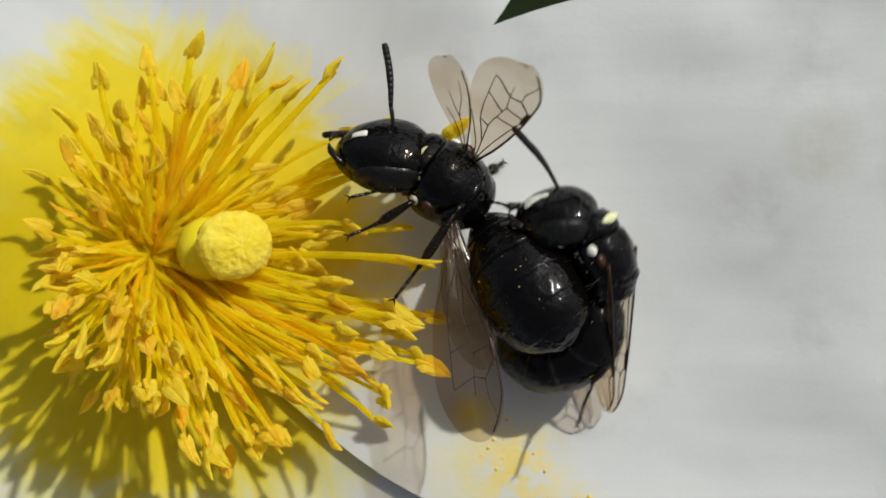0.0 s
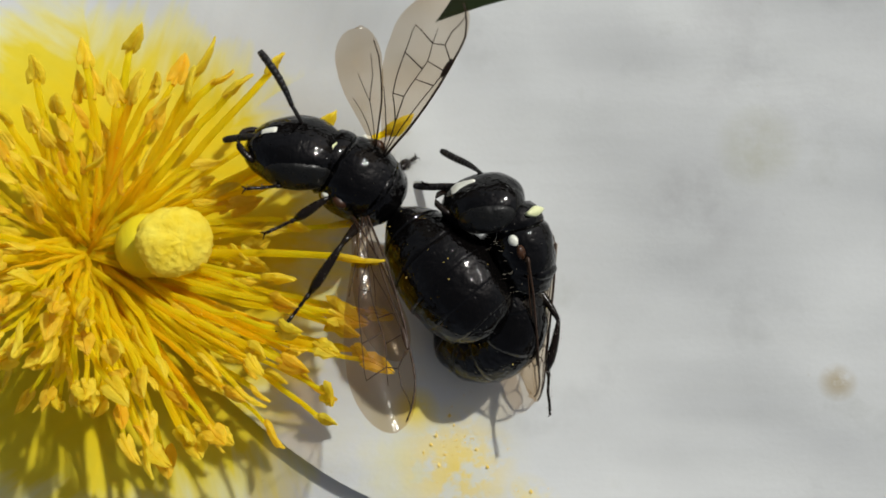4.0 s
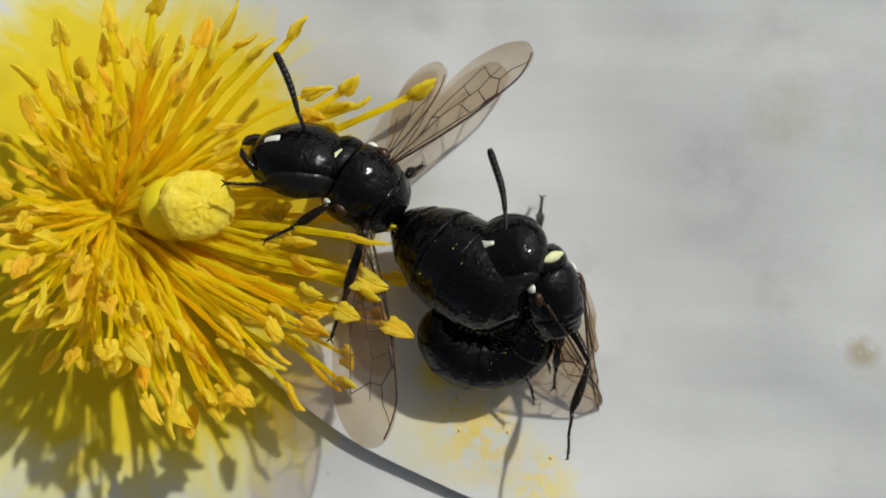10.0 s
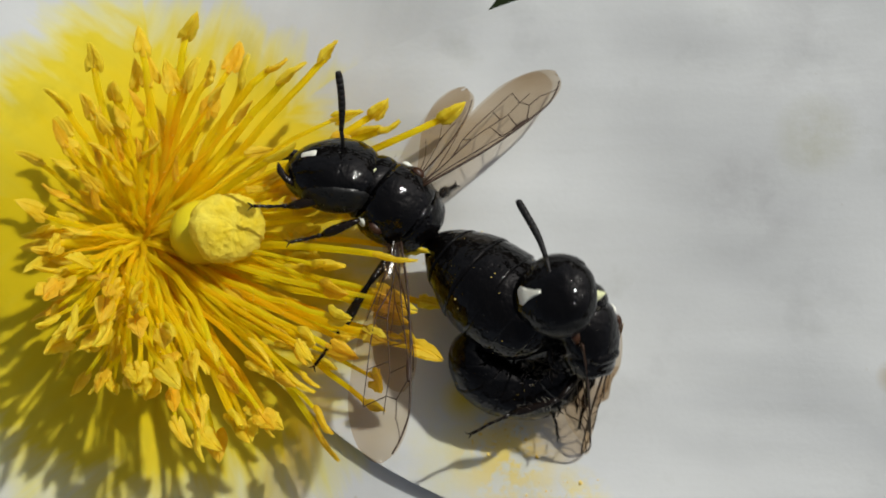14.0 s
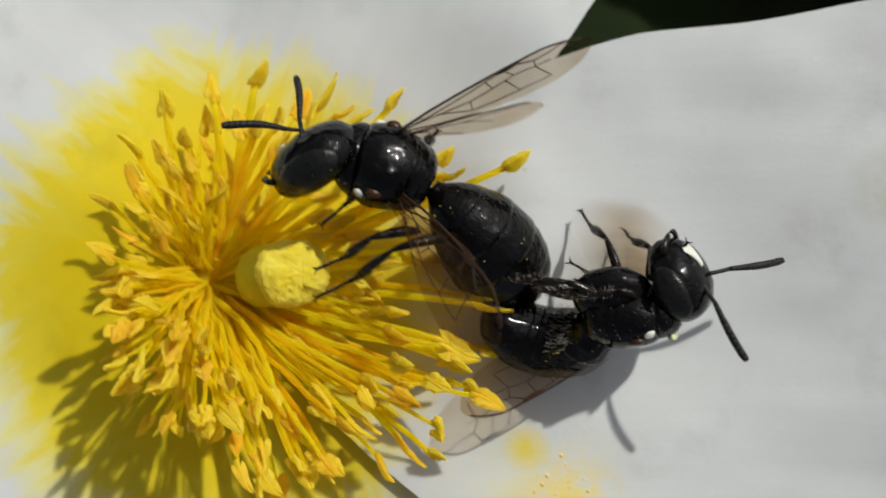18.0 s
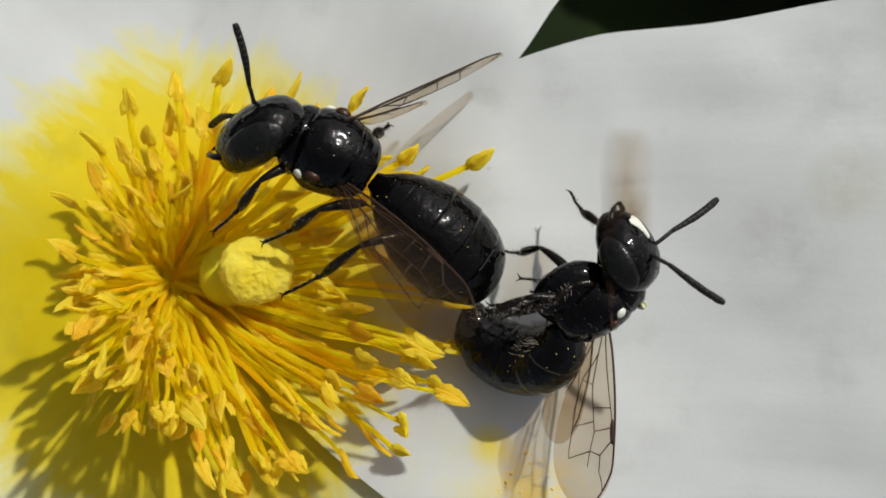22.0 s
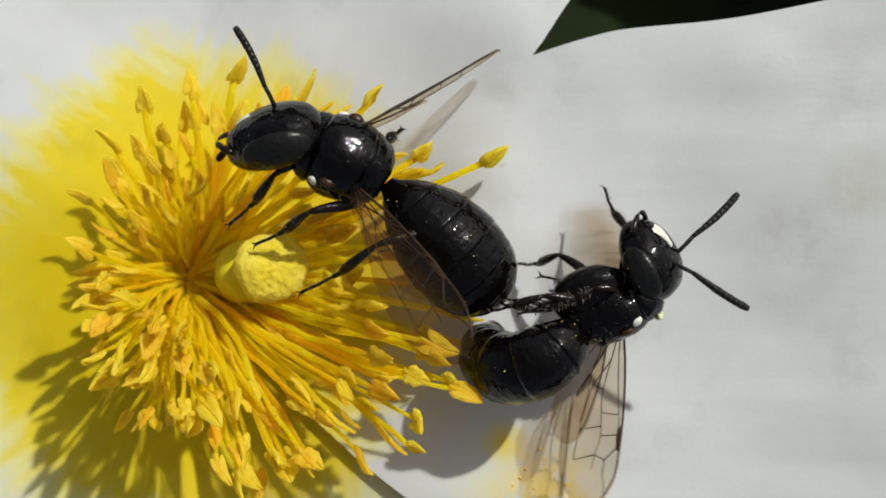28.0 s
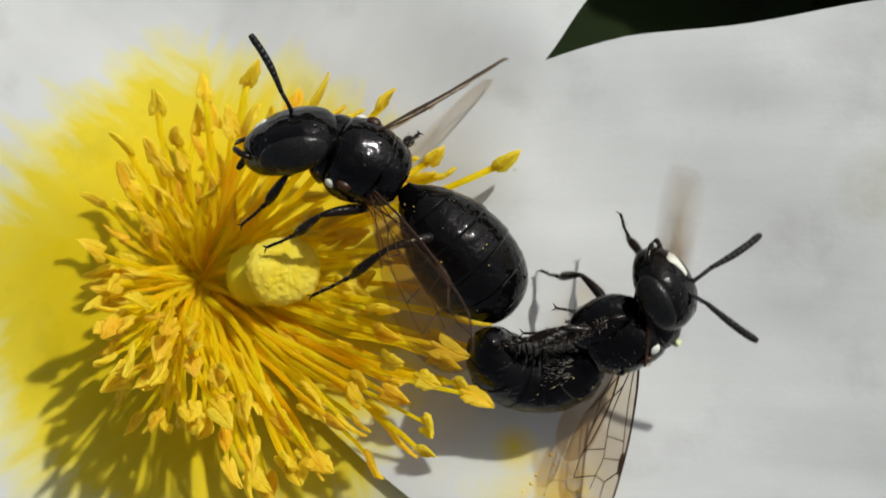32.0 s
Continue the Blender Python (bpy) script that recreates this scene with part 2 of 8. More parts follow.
STEM = make_plant_material("green_brown_stem", (0.05, 0.05, 0.02), (0.09, 0.08, 0.03), 0.7, 0.5, 0.5, 0.0, 3.0)
SOIL = make_plant_material("dark_soil", (0.020, 0.016, 0.012), (0.045, 0.036, 0.028), 0.9, 0.05, 0.8, 0.0, 0.6, 0.03)
BLACK = make_cuticle("glossy_black_cuticle", (0.0018, 0.0016, 0.0016), 0.06, 5.0, 1.0)
ABDOMEN = make_cuticle("smooth_black_tergite", (0.0019, 0.0016, 0.0015), 0.06, 5.5, 1.0)
EYE = make_cuticle("grey_black_compound_eye", (0.007, 0.007, 0.0066), 0.30, 34.0, 0.25)
LEG_BLACK = make_cuticle("brown_black_leg", (0.008, 0.005, 0.0035), 0.22, 9.0, 0.9)
ANTENNA = make_cuticle("matt_black_antenna", (0.010, 0.009, 0.009), 0.5, 20.0, 0.5)
IVORY = make_cuticle("ivory_cuticle_mark", (0.62, 0.62, 0.54), 0.35, 14.0, 0.15)
GREENISH = make_cuticle("greenish_ivory_collar", (0.58, 0.60, 0.34), 0.35, 14.0, 0.15)
VEIN = make_cuticle("brown_wing_vein", (0.035, 0.018, 0.010), 0.4, 14.0, 0.2)
HAIR = make_cuticle("pale_hair", (0.30, 0.27, 0.22), 0.6, 5.0, 0.1)
TEGULA = make_cuticle("amber_brown_tegula", (0.035, 0.014, 0.006), 0.3, 14.0, 0.2)
MEMBRANE = make_wing_material()

# ---- mesh tools: everything is shaped in millimetres ----
MM = 0.001


def part(name, bm, mat, parent=None, label="", smooth=True):
    """Link a bmesh shaped in millimetres as one mesh object, under a parent if given."""
    me = bpy.data.meshes.new(name)
    bmesh.ops.scale(bm, vec=(MM,) * 3, verts=bm.verts)
    bmesh.ops.recalc_face_normals(bm, faces=bm.faces)
    bm.to_mesh(me)
    bm.free()
    for mm in mat if isinstance(mat, (list, tuple)) else (mat,):
        me.materials.append(mm)
    me.polygons.foreach_set("use_smooth", [smooth] * len(me.polygons))
    ob = new(name, me)
    if parent is not None:
        ob.parent = parent
    if label:
        tagged(ob, label)
    return ob


def empty(name, label, category, group="", parent=None):
    ob = new(name)
    ob.empty_display_size = 0.001
    return tagged(ob, label, category, group)


def sweep(bm, pts, rads, sides=8, up=(0, 0, 1), slot=0, wobble=0.0):
    """A closed skin round a line of points. rads: a radius or (across, along up) for each point."""
    pts = [Vector(p) for p in pts]
    rings = []
    for i, p in enumerate(pts):
        t = (pts[min(i + 1, len(pts) - 1)] - pts[max(i - 1, 0)]).normalized()
        u = Vector(up) - t * t.dot(Vector(up))
        if u.length < 1e-4:
            u = t.orthogonal()
        u.normalize()
        s = t.cross(u)
        a, b = rads[i] if isinstance(rads[i], (tuple, list)) else (rads[i], rads[i])
        ring = []
        for k in range(sides):
            w = 2 * math.pi * k / sides
            j = 1 + wobble * random.uniform(-1, 1)
            ring.append(bm.verts.new(p + s * (a * math.cos(w) * j) + u * (b * math.sin(w) * j)))
        rings.append(ring)
    faces = []
    for r0, r1 in zip(rings, rings[1:]):
        for k in range(sides):
            faces.append(bm.faces.new((r0[k], r0[(k + 1) % sides], r1[(k + 1) % sides], r1[k])))
    for ring, p in ((rings[0], pts[0]), (rings[-1], pts[-1])):
        pole = bm.verts.new(p)
        for k in range(sides):
            faces.append(bm.faces.new((ring[k], ring[(k + 1) % sides], pole)))
    for f in faces:
        f.material_index = slot
    return faces


def curve(a, b, c, n):
    """Points on a quadratic arc."""
    a, b, c = Vector(a), Vector(b), Vector(c)
    return [a * (1 - s) ** 2 + b * 2 * s * (1 - s) + c * s * s for s in (i / (n - 1) for i in range(n))]


def ball(bm, centre, radii, u=14, v=10, turn=None, shape=None, slot=0):
    made = bmesh.ops.create_uvsphere(bm, u_segments=u, v_segments=v, radius=1.0)["verts"]
    for vert in made:
        co = vert.co.copy()
        if shape:
            co = shape(co)
        co = Vector((co.x * radii[0], co.y * radii[1], co.z * radii[2]))
        if turn:
            co = turn @ co
        vert.co = co + Vector(centre)
    for f in {f for vert in made for f in vert.link_faces}:
        f.material_index = slot
    return made

MOVING = {}
FLOWER_X, FLOWER_Y = -6.85, 0.2

# ---- ground and shrub under the flower ----


def make_ground():
    bm = bmesh.new()
    n, reach = 40, 60000.0
    ticks = [math.copysign(abs(s) ** 4, s) * reach for s in (2 * i / n - 1 for i in range(n + 1))]
    grid = [[bm.verts.new((x, y, -260 + 6 * noise.noise((x * 0.02, y * 0.02, 0)) - (0 if abs(x) + abs(y) < 4000 else 40))) for x in ticks] for y in ticks]
    for j in range(n):
        for i in range(n):
            bm.faces.new((grid[j][i], grid[j][i + 1], grid[j + 1][i + 1], grid[j + 1][i]))
    return tagged(part("ground", bm, SOIL), "dark bare soil below the flowering shrub", "ground", kind="structure")


make_ground()


def leaf_mesh(length, width):
    bm = bmesh.new()
    n, m = 16, 8
    rows = []
    for i in range(n + 1):
        s = i / n
        w = width * 0.5 * math.sin(math.pi * min(1, s * 0.96 + 0.04)) ** 0.75
        row = []
        for j in range(m + 1):
            v = 2 * j / m - 1
            z = -0.10 * length * s * s + 0.18 * w * abs(v) + 0.4 * noise.noise((s * 5, v * 2, 0.3)) + 0.25 * math.sin(s * 40 + abs(v) * 5) * (0.2 + abs(v))
            row.append(bm.verts.new((s * length, v * w, z)))
        rows.append(row)
    for i in range(n):
        for j in range(m):
            bm.faces.new((rows[i][j], rows[i][j + 1], rows[i + 1][j + 1], rows[i + 1][j]))
    return bm


def make_shrub():
    shrub = empty("rockrose_twig", "dark green leafy twig below the white flower", "shrub")
    shrub.matrix_basis = pose(FLOWER_X * MM, FLOWER_Y * MM, -0.262)
    bm = bmesh.new()
    sweep(bm, curve((2, 0, 0), (10, 6, 130), (0.4, 0, 256.5), 14), [2.6 - 1.5 * i / 13 for i in range(14)], 10)
    part("stem", bm, STEM, shrub)
    # side stem, out of view, added to carry the sun-blocking leaves
    bm = bmesh.new()
    sweep(bm, curve((5, 3, 200), (14, 12, 222), (22, 19, 252), 10), [1.5 - 0.08 * i for i in range(10)], 8)
    part("stem", bm, STEM, shrub)
    for x, y, z, length, width, turn, tip in ((4, 3, 246, 34, 13, 52, -8), (2, 2, 236, 44, 16, 36, -14), (5, 3, 222, 42, 15, 68, -6),
                                              (4, -2, 226, 36, 13, -40, -10), (0, -3, 236, 38, 13, -120, -12), (-2, 1, 230, 38, 14, 170, -9),
                                              # unseen leaves on the sun side, added to shade the ones between the
                                              # petals
                                              (17, 17, 252, 46, 26, 40, 2), (16, 18, 247, 46, 26, 62, 4), (19, 14, 243, 52, 26, 22, 4), (24, 22, 238, 50, 28, 48, 2)):
        leaf = part("leaf", leaf_mesh(length, width), LEAF, shrub)
        leaf.matrix_basis = pose(x * MM, y * MM, z * MM, 0, -tip, turn)
        leaf.modifiers.new("thickness", "SOLIDIFY").thickness = 0.0004
    return shrub


make_shrub()

# ---- the flower ----
flower = empty("rockrose_flower", "open white rockrose flower with yellow centre and many stamens", "flower")
flower.matrix_basis = pose(FLOWER_X * MM, FLOWER_Y * MM, 0, 0, 3.0, 0)


def petal_half_width(x):
    xs = (0.0, 0.8, 2.0, 4.0, 6.0, 8.1, 11.0, 14.0, 17.0, 19.0, 20.4, 21.0)
    ws = (0.55, 0.9, 2.0, 3.6, 4.7, 5.5, 6.2, 6.95, 7.2, 6.2, 4.0, 0.2)
    return float(np.interp(x, xs, ws))


def petal_rise(r, away):
    """The flower is a shallow bowl that stands higher towards the bees' side."""
    s = max(0.0, min(1.0, (r - 2.6) / (4.6 + 5.0 * math.exp(-((math.degrees(away) - 58) / 28) ** 2))))
    far = max(0.0, math.sin(away)) ** 3 * (1 - 0.75 * max(0.0, math.cos(away)))  # the far side hangs back
    return (0.6 * (1 + math.cos(away)) + 0.75 * max(0.0, math.cos(away)) ** 1.5 - 1.0 * max(0.0, -math.cos(away)) ** 1.2 - 1.5 * far) * s * s * (3 - 2 * s) + (0.7 + 1.0 * math.cos(away) - 1.8 * far) * (r / 17) ** 3


def petal_waves(r, away):
    x, y = r * math.cos(away), r * math.sin(away)
    return min(1, r / 6) * (0.70 * (1 - 0.75 * max(0.0, math.sin(away))) * noise.noise((x * 0.14, y * 0.14, 0.2)) + 0.15 * noise.noise((x * 0.35, y * 0.45, 4.2)))


def make_petal(turn, seed, curl, length, low, high, under, over, mat):
    """One petal. low, high: widening of its two halves; under, over: how its two edges lie against the neighbours."""
    bm = bmesh.new()
    n, m = 70, 44
    rows = []
    for i in range(n + 1):
        s = i / n
        x = 21.0 * (1 - (1 - s) ** 1.25)
        w = sum(petal_half_width(max(0, min(21, x + d))) for d in (-0.8, -0.4, 0, 0.4, 0.8)) / 5
        row = []
        for j in range(m + 1):
            v = 2 * j / m - 1
            y = v * w * (high if v > 0 else low) * (1 + 0.035 * noise.noise((x * 0.35, seed, v)))
            r = math.hypot(x, y)
            away = radians(turn) + math.atan2(y, x)
            near = min(1, r / 6)
            rise = petal_rise(r, away)
            z = (over * v if v > 0 else -under * v) * min(1, r / 4) + rise
            z += petal_waves(r, away)
            z += 0.02 * near * noise.noise((x * 0.5, y * 1.9 + seed, 8.1)) + curl * max(0, v - 0.75) ** 2 * min(1, r / 8)
            z += 0.5 * max(0, 1 - r / 3.0) ** 2
            x2 = x + (length - 1) * 1.9 * max(0, x - 10)
            # the bowl draws in as it rises
            c, s2 = math.cos(radians(turn)), math.sin(radians(turn))
            px, py = FLOWER_X + c * x2 - s2 * y, FLOWER_Y + s2 * x2 + c * y
            px, py = px * (1 - rise / 27) - FLOWER_X, py * (1 - rise / 27) - FLOWER_Y
            row.append(bm.verts.new((c * px + s2 * py, c * py - s2 * px, z)))
        rows.append(row)
    for i in range(n):
        for j in range(m):
            bm.faces.new((rows[i][j], rows[i][j + 1], rows[i + 1][j + 1], rows[i + 1][j]))
    petal = part("petal", bm, mat, flower)
    petal.matrix_basis = pose(0, 0, 0, 0, 0, turn)
    skin = petal.modifiers.new("thickness", "SOLIDIFY")
    skin.thickness, skin.use_rim = 0.00001, False
    return petal


for k, (curl, length, low, high, under, over) in enumerate(((0.0, 1.3, 1.25, 1.042, 0.28, 0.03), (0.0, 1.1, 1.06, 1.35, -0.03, -0.012), (0.0, 1.0, 1.35, 1.35, 0.012, -0.012),
                                                             (0.0, 1.0, 1.35, 1.35, 0.012, 0.03), (0.0, 1.0, 1.35, 1.2, -0.03, -0.08))):
    make_petal(72 * k, 1.3 + 2.1 * k, curl, length, low, high, under, over, (PETAL_STAINED_SHADED, PETAL_SHORT, PETAL, PETAL_LOW, PETAL_LOW)[k])

# green cup of sepals that holds the petals, and the stalk's end
cup = bmesh.new()
sweep(cup, [(0, 0, -4.5), (0, 0, -2.2), (0, 0, -0.9), (0, 0, -0.15)], [0.7, 0.75, 1.5, 1.2], 16)
part("calyx", cup, STEM, flower, "green cup under the petals")


def make_pistil():
    bm = bmesh.new()
    # ovary on a short foot, leaning with the flower's middle
    sweep(bm, [(0.5, 0, 0.3), (0.8, 0.05, 0.7), (1.1, 0.1, 1.2)], [0.4, 0.35, 0.5], 14)
    ball(bm, (1.30, 0.17, 1.65), (0.70, 0.74, 0.75), 28, 18)
    sweep(bm, [(1.4, 0.16, 2.0), (1.72, 0.2, 2.4), (1.95, 0.23, 2.7)], [0.45, 0.38, 0.42], 14)
    pistil = part("pistil", bm, OVARY, flower, "deep yellow rounded ovary")
    bm = bmesh.new()
    ball(bm, (2.04, 0.25, 2.8), (0.82, 0.78, 0.42), 72, 44, Euler((0, radians(28), 0)).to_matrix())
    for vert in bm.verts:
        d = (vert.co - Vector((2.04, 0.25, 2.8)))
        f = 0.07 * noise.noise(vert.co * 1.7) + 0.03 * noise.noise(vert.co * 6) + 0.05 * noise.noise(vert.co * 13)
        crease = -0.10 * math.exp(-((d.y - 0.25) / 0.10) ** 2 - ((d.x + 0.15) / 0.22) ** 2)
        vert.co += d.normalized() * (f + crease)
    part("stigma", bm, STIGMA, pistil, "large pale yellow grainy stigma")


make_pistil()


def anther_mesh(size, fat=1.0):
    """An arrowhead of two flat pollen sacs with a furrow between them and barbs at the base, pointing along +x."""
    bm = bmesh.new()
    splay = random.uniform(0.07, 0.17)
    twist = random.uniform(-0.10, 0.10)
    for side in (-1, 1):
        lean = random.uniform(0.8, 1.2)
        pts = []
        for s in (0, 0.07, 0.2, 0.36, 0.52, 0.68, 0.82, 0.93, 1):
            y = side * lean * fat * (0.066 * math.sin(math.pi * (0.10 + 0.86 * s)) + splay * (1 - s) ** 3)
            pts.append((-0.10 + 0.74 * size * s, y + twist * s * s, 0.05 * math.sin(s * 3) + side * 0.02))
        sweep(bm, pts, [(a * fat, b * fat) for a, b in ((0.012, 0.02), (0.06, 0.045), (0.10, 0.056), (0.108, 0.056), (0.092, 0.052), (0.068, 0.045), (0.044, 0.036), (0.022, 0.022), (0.004, 0.006))], 7, wobble=0.30)
    # the connective that runs on from the thread along the back
    sweep(bm, [(-0.16, 0, -0.01), (0.1 * size, 0, 0.05), (0.35 * size, 0, 0.055), (0.6 * size, 0.3 * twist, 0.03)], [0.055, 0.06, 0.045, 0.012], 6)
    return bm


stamen_rng = random.Random(5)
ANTHERS, SLIM_ANTHERS, THREADS = [], [], []


def make_stamen(base, tip, sag, width, slim=True):
    """A thread from the cup to its anther; all in the flower's own space."""
    base, tip = Vector(base), Vector(tip)
    length = (tip - base).length
    mid = base.lerp(tip, 0.5) + Vector((0, 0, sag * length))
    bend = Vector((stamen_rng.uniform(-1, 1), stamen_rng.uniform(-1, 1), 0)) * 0.11 * length
    pts = curve(base, mid + bend, tip, 9)
    for p in pts[2:-1]:
        p += Vector([stamen_rng.uniform(-0.03, 0.03) for _ in range(3)])
    bm = bmesh.new()
    sweep(bm, pts, [(width * 1.25 * (1.15 - 0.3 * i / 8), width * 0.75 * (1.15 - 0.3 * i / 8)) for i in range(9)], 6, wobble=0.05)
    THREADS.append(pts)
    stamen = part("stamen", bm, FILAMENT, flower)
    kinds = SLIM_ANTHERS if slim else ANTHERS
    if len(kinds) < 24:
        anther = part("anther", anther_mesh(stamen_rng.uniform(0.65, 1.1), stamen_rng.uniform(0.6, 0.85) if slim else stamen_rng.uniform(1.0, 1.25)), ANTHER, stamen, "", False)
        kinds.append(anther.data)
    else:
        anther = new("anther", stamen_rng.choice(kinds))
        anther.parent = stamen
    way = (pts[-1] - pts[-2]).normalized()
    way = (way + Vector([stamen_rng.uniform(-0.35, 0.35) for _ in range(3)])).normalized()
    q = way.to_track_quat("X", "Z").to_matrix().to_4x4()
    anther.matrix_basis = Matrix.Translation(tip * MM) @ q @ pose(0, 0, 0, stamen_rng.uniform(0, 360))
    return stamen


# the tuft: threads fan out from a ring round the ovary and lean with it
TO_FLOWER = flower.matrix_basis.inverted()


def outer_stamen(x, y, z, sag=0.08, width=0.07):
    """A stamen whose tip stands at a place in the world, in millimetres."""
    tip = (TO_FLOWER @ (Vector((x, y, z)) * MM)) / MM
    a = math.atan2(tip.y, tip.x)
    tip = tip * (1 - 0.62 / tip.length)  # the anther stands on the thread's end
    return make_stamen((0.75 * math.cos(a), 0.75 * math.sin(a), 0.7), tip, sag, width, False)


for tip in ((-5.57, 5.27, 2.3), (-5.02, 4.26, 2.3), (-4.15, 4.13, 2.3), (-3.47, 4.46, 2.3), (-3.17, 4.13, 2.3), (-2.21, 4.61, 2.3), (-5.51, 4.13, 2.3),
            (-6.69, 5.00, 2.2), (-7.90, 4.58, 2.2), (-7.39, 3.91, 2.2), (-8.67, 3.61, 2.2), (-5.90, 4.11, 2.2), (-8.55, 2.59, 2.2), (-8.06, 3.51, 2.2),
            (-1.0, 3.25, 2.4), (-1.35, 2.75, 2.2), (-5.9, -3.2, 4.2), (-4.05, -3.9, 4.1), (-7.3, -2.2, 4.4), (-1.04, -1.9, 4.2), (-8.5, 0.1, 3.4), (-0.88, -1.4, 3.6),
            (-0.77, 2.87, 2.4), (0.54, 3.1, 2.3), (0.12, -1.3, 2.4)):
    outer_stamen(*tip)
for i in range(128):
    a = 2 * math.pi * (i * 0.381966 + stamen_rng.uniform(-0.02, 0.02))
    if i >= 84:
        a = radians(stamen_rng.uniform(195, 352) if i < 116 else stamen_rng.uniform(195, 285))
    elif 40 < math.degrees(a) % 360 < 200 and stamen_rng.random() < 0.72:
        continue  # the far side of the tuft is thin
    right, left, down = max(0.0, math.cos(a)), max(0.0, -math.cos(a)), -math.sin(a)
    reach = (3.4 - 0.5 * left + 1.05 * right + (0.8 - 0.95 * left) * abs(down)) * (0.42 + 0.60 * stamen_rng.random() ** 0.55)
    height = stamen_rng.uniform(0.65, 1.1) * (2.7 + 0.6 * left + (1.3 + 0.5 * left if down > 0 else 0.9) * down + 0.45 * right)
    tip = (reach * math.cos(a) + (0.5 - 0.25 * left) * height, reach * math.sin(a) * 0.98, height)
    b = a + stamen_rng.uniform(-0.45, 0.45)
    ring = stamen_rng.uniform(0.25, 0.95)
    make_stamen((ring * math.cos(b), ring * math.sin(b), 1.2 - 0.35 * ring), tip, stamen_rng.uniform(-0.06, 0.14), stamen_rng.uniform(0.036, 0.058), stamen_rng.random() < 0.3)


# long threads that the bee pushes about
for tag, reach in (("stamen_flank", 6.73), ("stamen_brow", 5.3), ("stamen_foot", 6.3)):
    bm = bmesh.new()
    sweep(bm, curve((0, 0, 0), (reach * 0.5, 0.25, 0.35), (reach - 0.75, 0.06, 0.08), 12), [(0.1 - 0.003 * i, 0.075 - 0.003 * i) for i in range(12)], 6, wobble=0.05)
    thread = part("stamen", bm, FILAMENT, flower)
    head = part("anther", anther_mesh(1.35), ANTHER, thread, "", False)
    head.matrix_basis = pose((reach - 0.80) * MM, 0.06 * MM, 0.08 * MM, 70, 6, -4)
    MOVING[tag] = thread

# short inner threads that hide the cup
for i in range(16):
    a = stamen_rng.uniform(0, 2 * math.pi)
    reach, height = stamen_rng.uniform(1.9, 3.0), stamen_rng.uniform(1.2, 2.4)
    tip = (0.9 + reach * math.cos(a), 0.1 + reach * math.sin(a), height)
    b = a + stamen_rng.uniform(-0.4, 0.4)
    make_stamen((0.75 + 0.85 * math.cos(b), 0.1 + 0.85 * math.sin(b), 0.75), tip, stamen_rng.uniform(-0.05, 0.12), stamen_rng.uniform(0.035, 0.055))
# threads of the far side that rise round the middle
for i in range(20):
    a = radians(stamen_rng.uniform(55, 225))
    reach, height = stamen_rng.uniform(1.3, 3.0), stamen_rng.uniform(1.5, 2.5)
    b = a + stamen_rng.uniform(-0.5, 0.5)
    ring = stamen_rng.uniform(0.1, 0.7)
    make_stamen((ring * math.cos(b), ring * math.sin(b), 1.1), (reach * math.cos(a) + 0.2, reach * math.sin(a), height), stamen_rng.uniform(0.0, 0.1), stamen_rng.uniform(0.035, 0.055))
# fine threads that meet in the middle
for i in range(34):
    a = stamen_rng.uniform(0, 2 * math.pi)
    b = a + stamen_rng.uniform(-0.9, 0.9)
    ring, reach = stamen_rng.uniform(0.0, 0.45), stamen_rng.uniform(1.6, 3.4)
    make_stamen((ring * math.cos(b) - 0.1, ring * math.sin(b), 1.15), (reach * math.cos(a) + 0.3, reach * math.sin(a), stamen_rng.uniform(1.6, 2.6)), stamen_rng.uniform(-0.05, 0.08), stamen_rng.uniform(0.03, 0.045))
bm = bmesh.new()
ball(bm, (0.0, 0, 0.3), (1.15, 1.15, 0.85), 20, 12)
part("receptacle", bm, FILAMENT, flower, "orange-yellow cushion that bears the stamens")


def dust_threads():
    """Loose grains that cling to the threads."""
    rng = random.Random(17)
    bm = bmesh.new()
    for _ in range(420):
        line = rng.choice(THREADS)
        i = rng.randrange(1, 7)
        p = line[i].lerp(line[i + 1], rng.random()) + Vector((rng.uniform(-0.05, 0.05), rng.uniform(-0.05, 0.05), rng.uniform(0.02, 0.06)))
        r = rng.uniform(0.014, 0.030)
        sweep(bm, [p + Vector((-r, 0, 0)), p, p + Vector((r, 0, 0))], [r * 0.5, r, r * 0.5], 5)
    tagged(part("pollen_dust", bm, ANTHER, flower, "grains of golden pollen on the threads"), kind="stuff")


dust_threads()


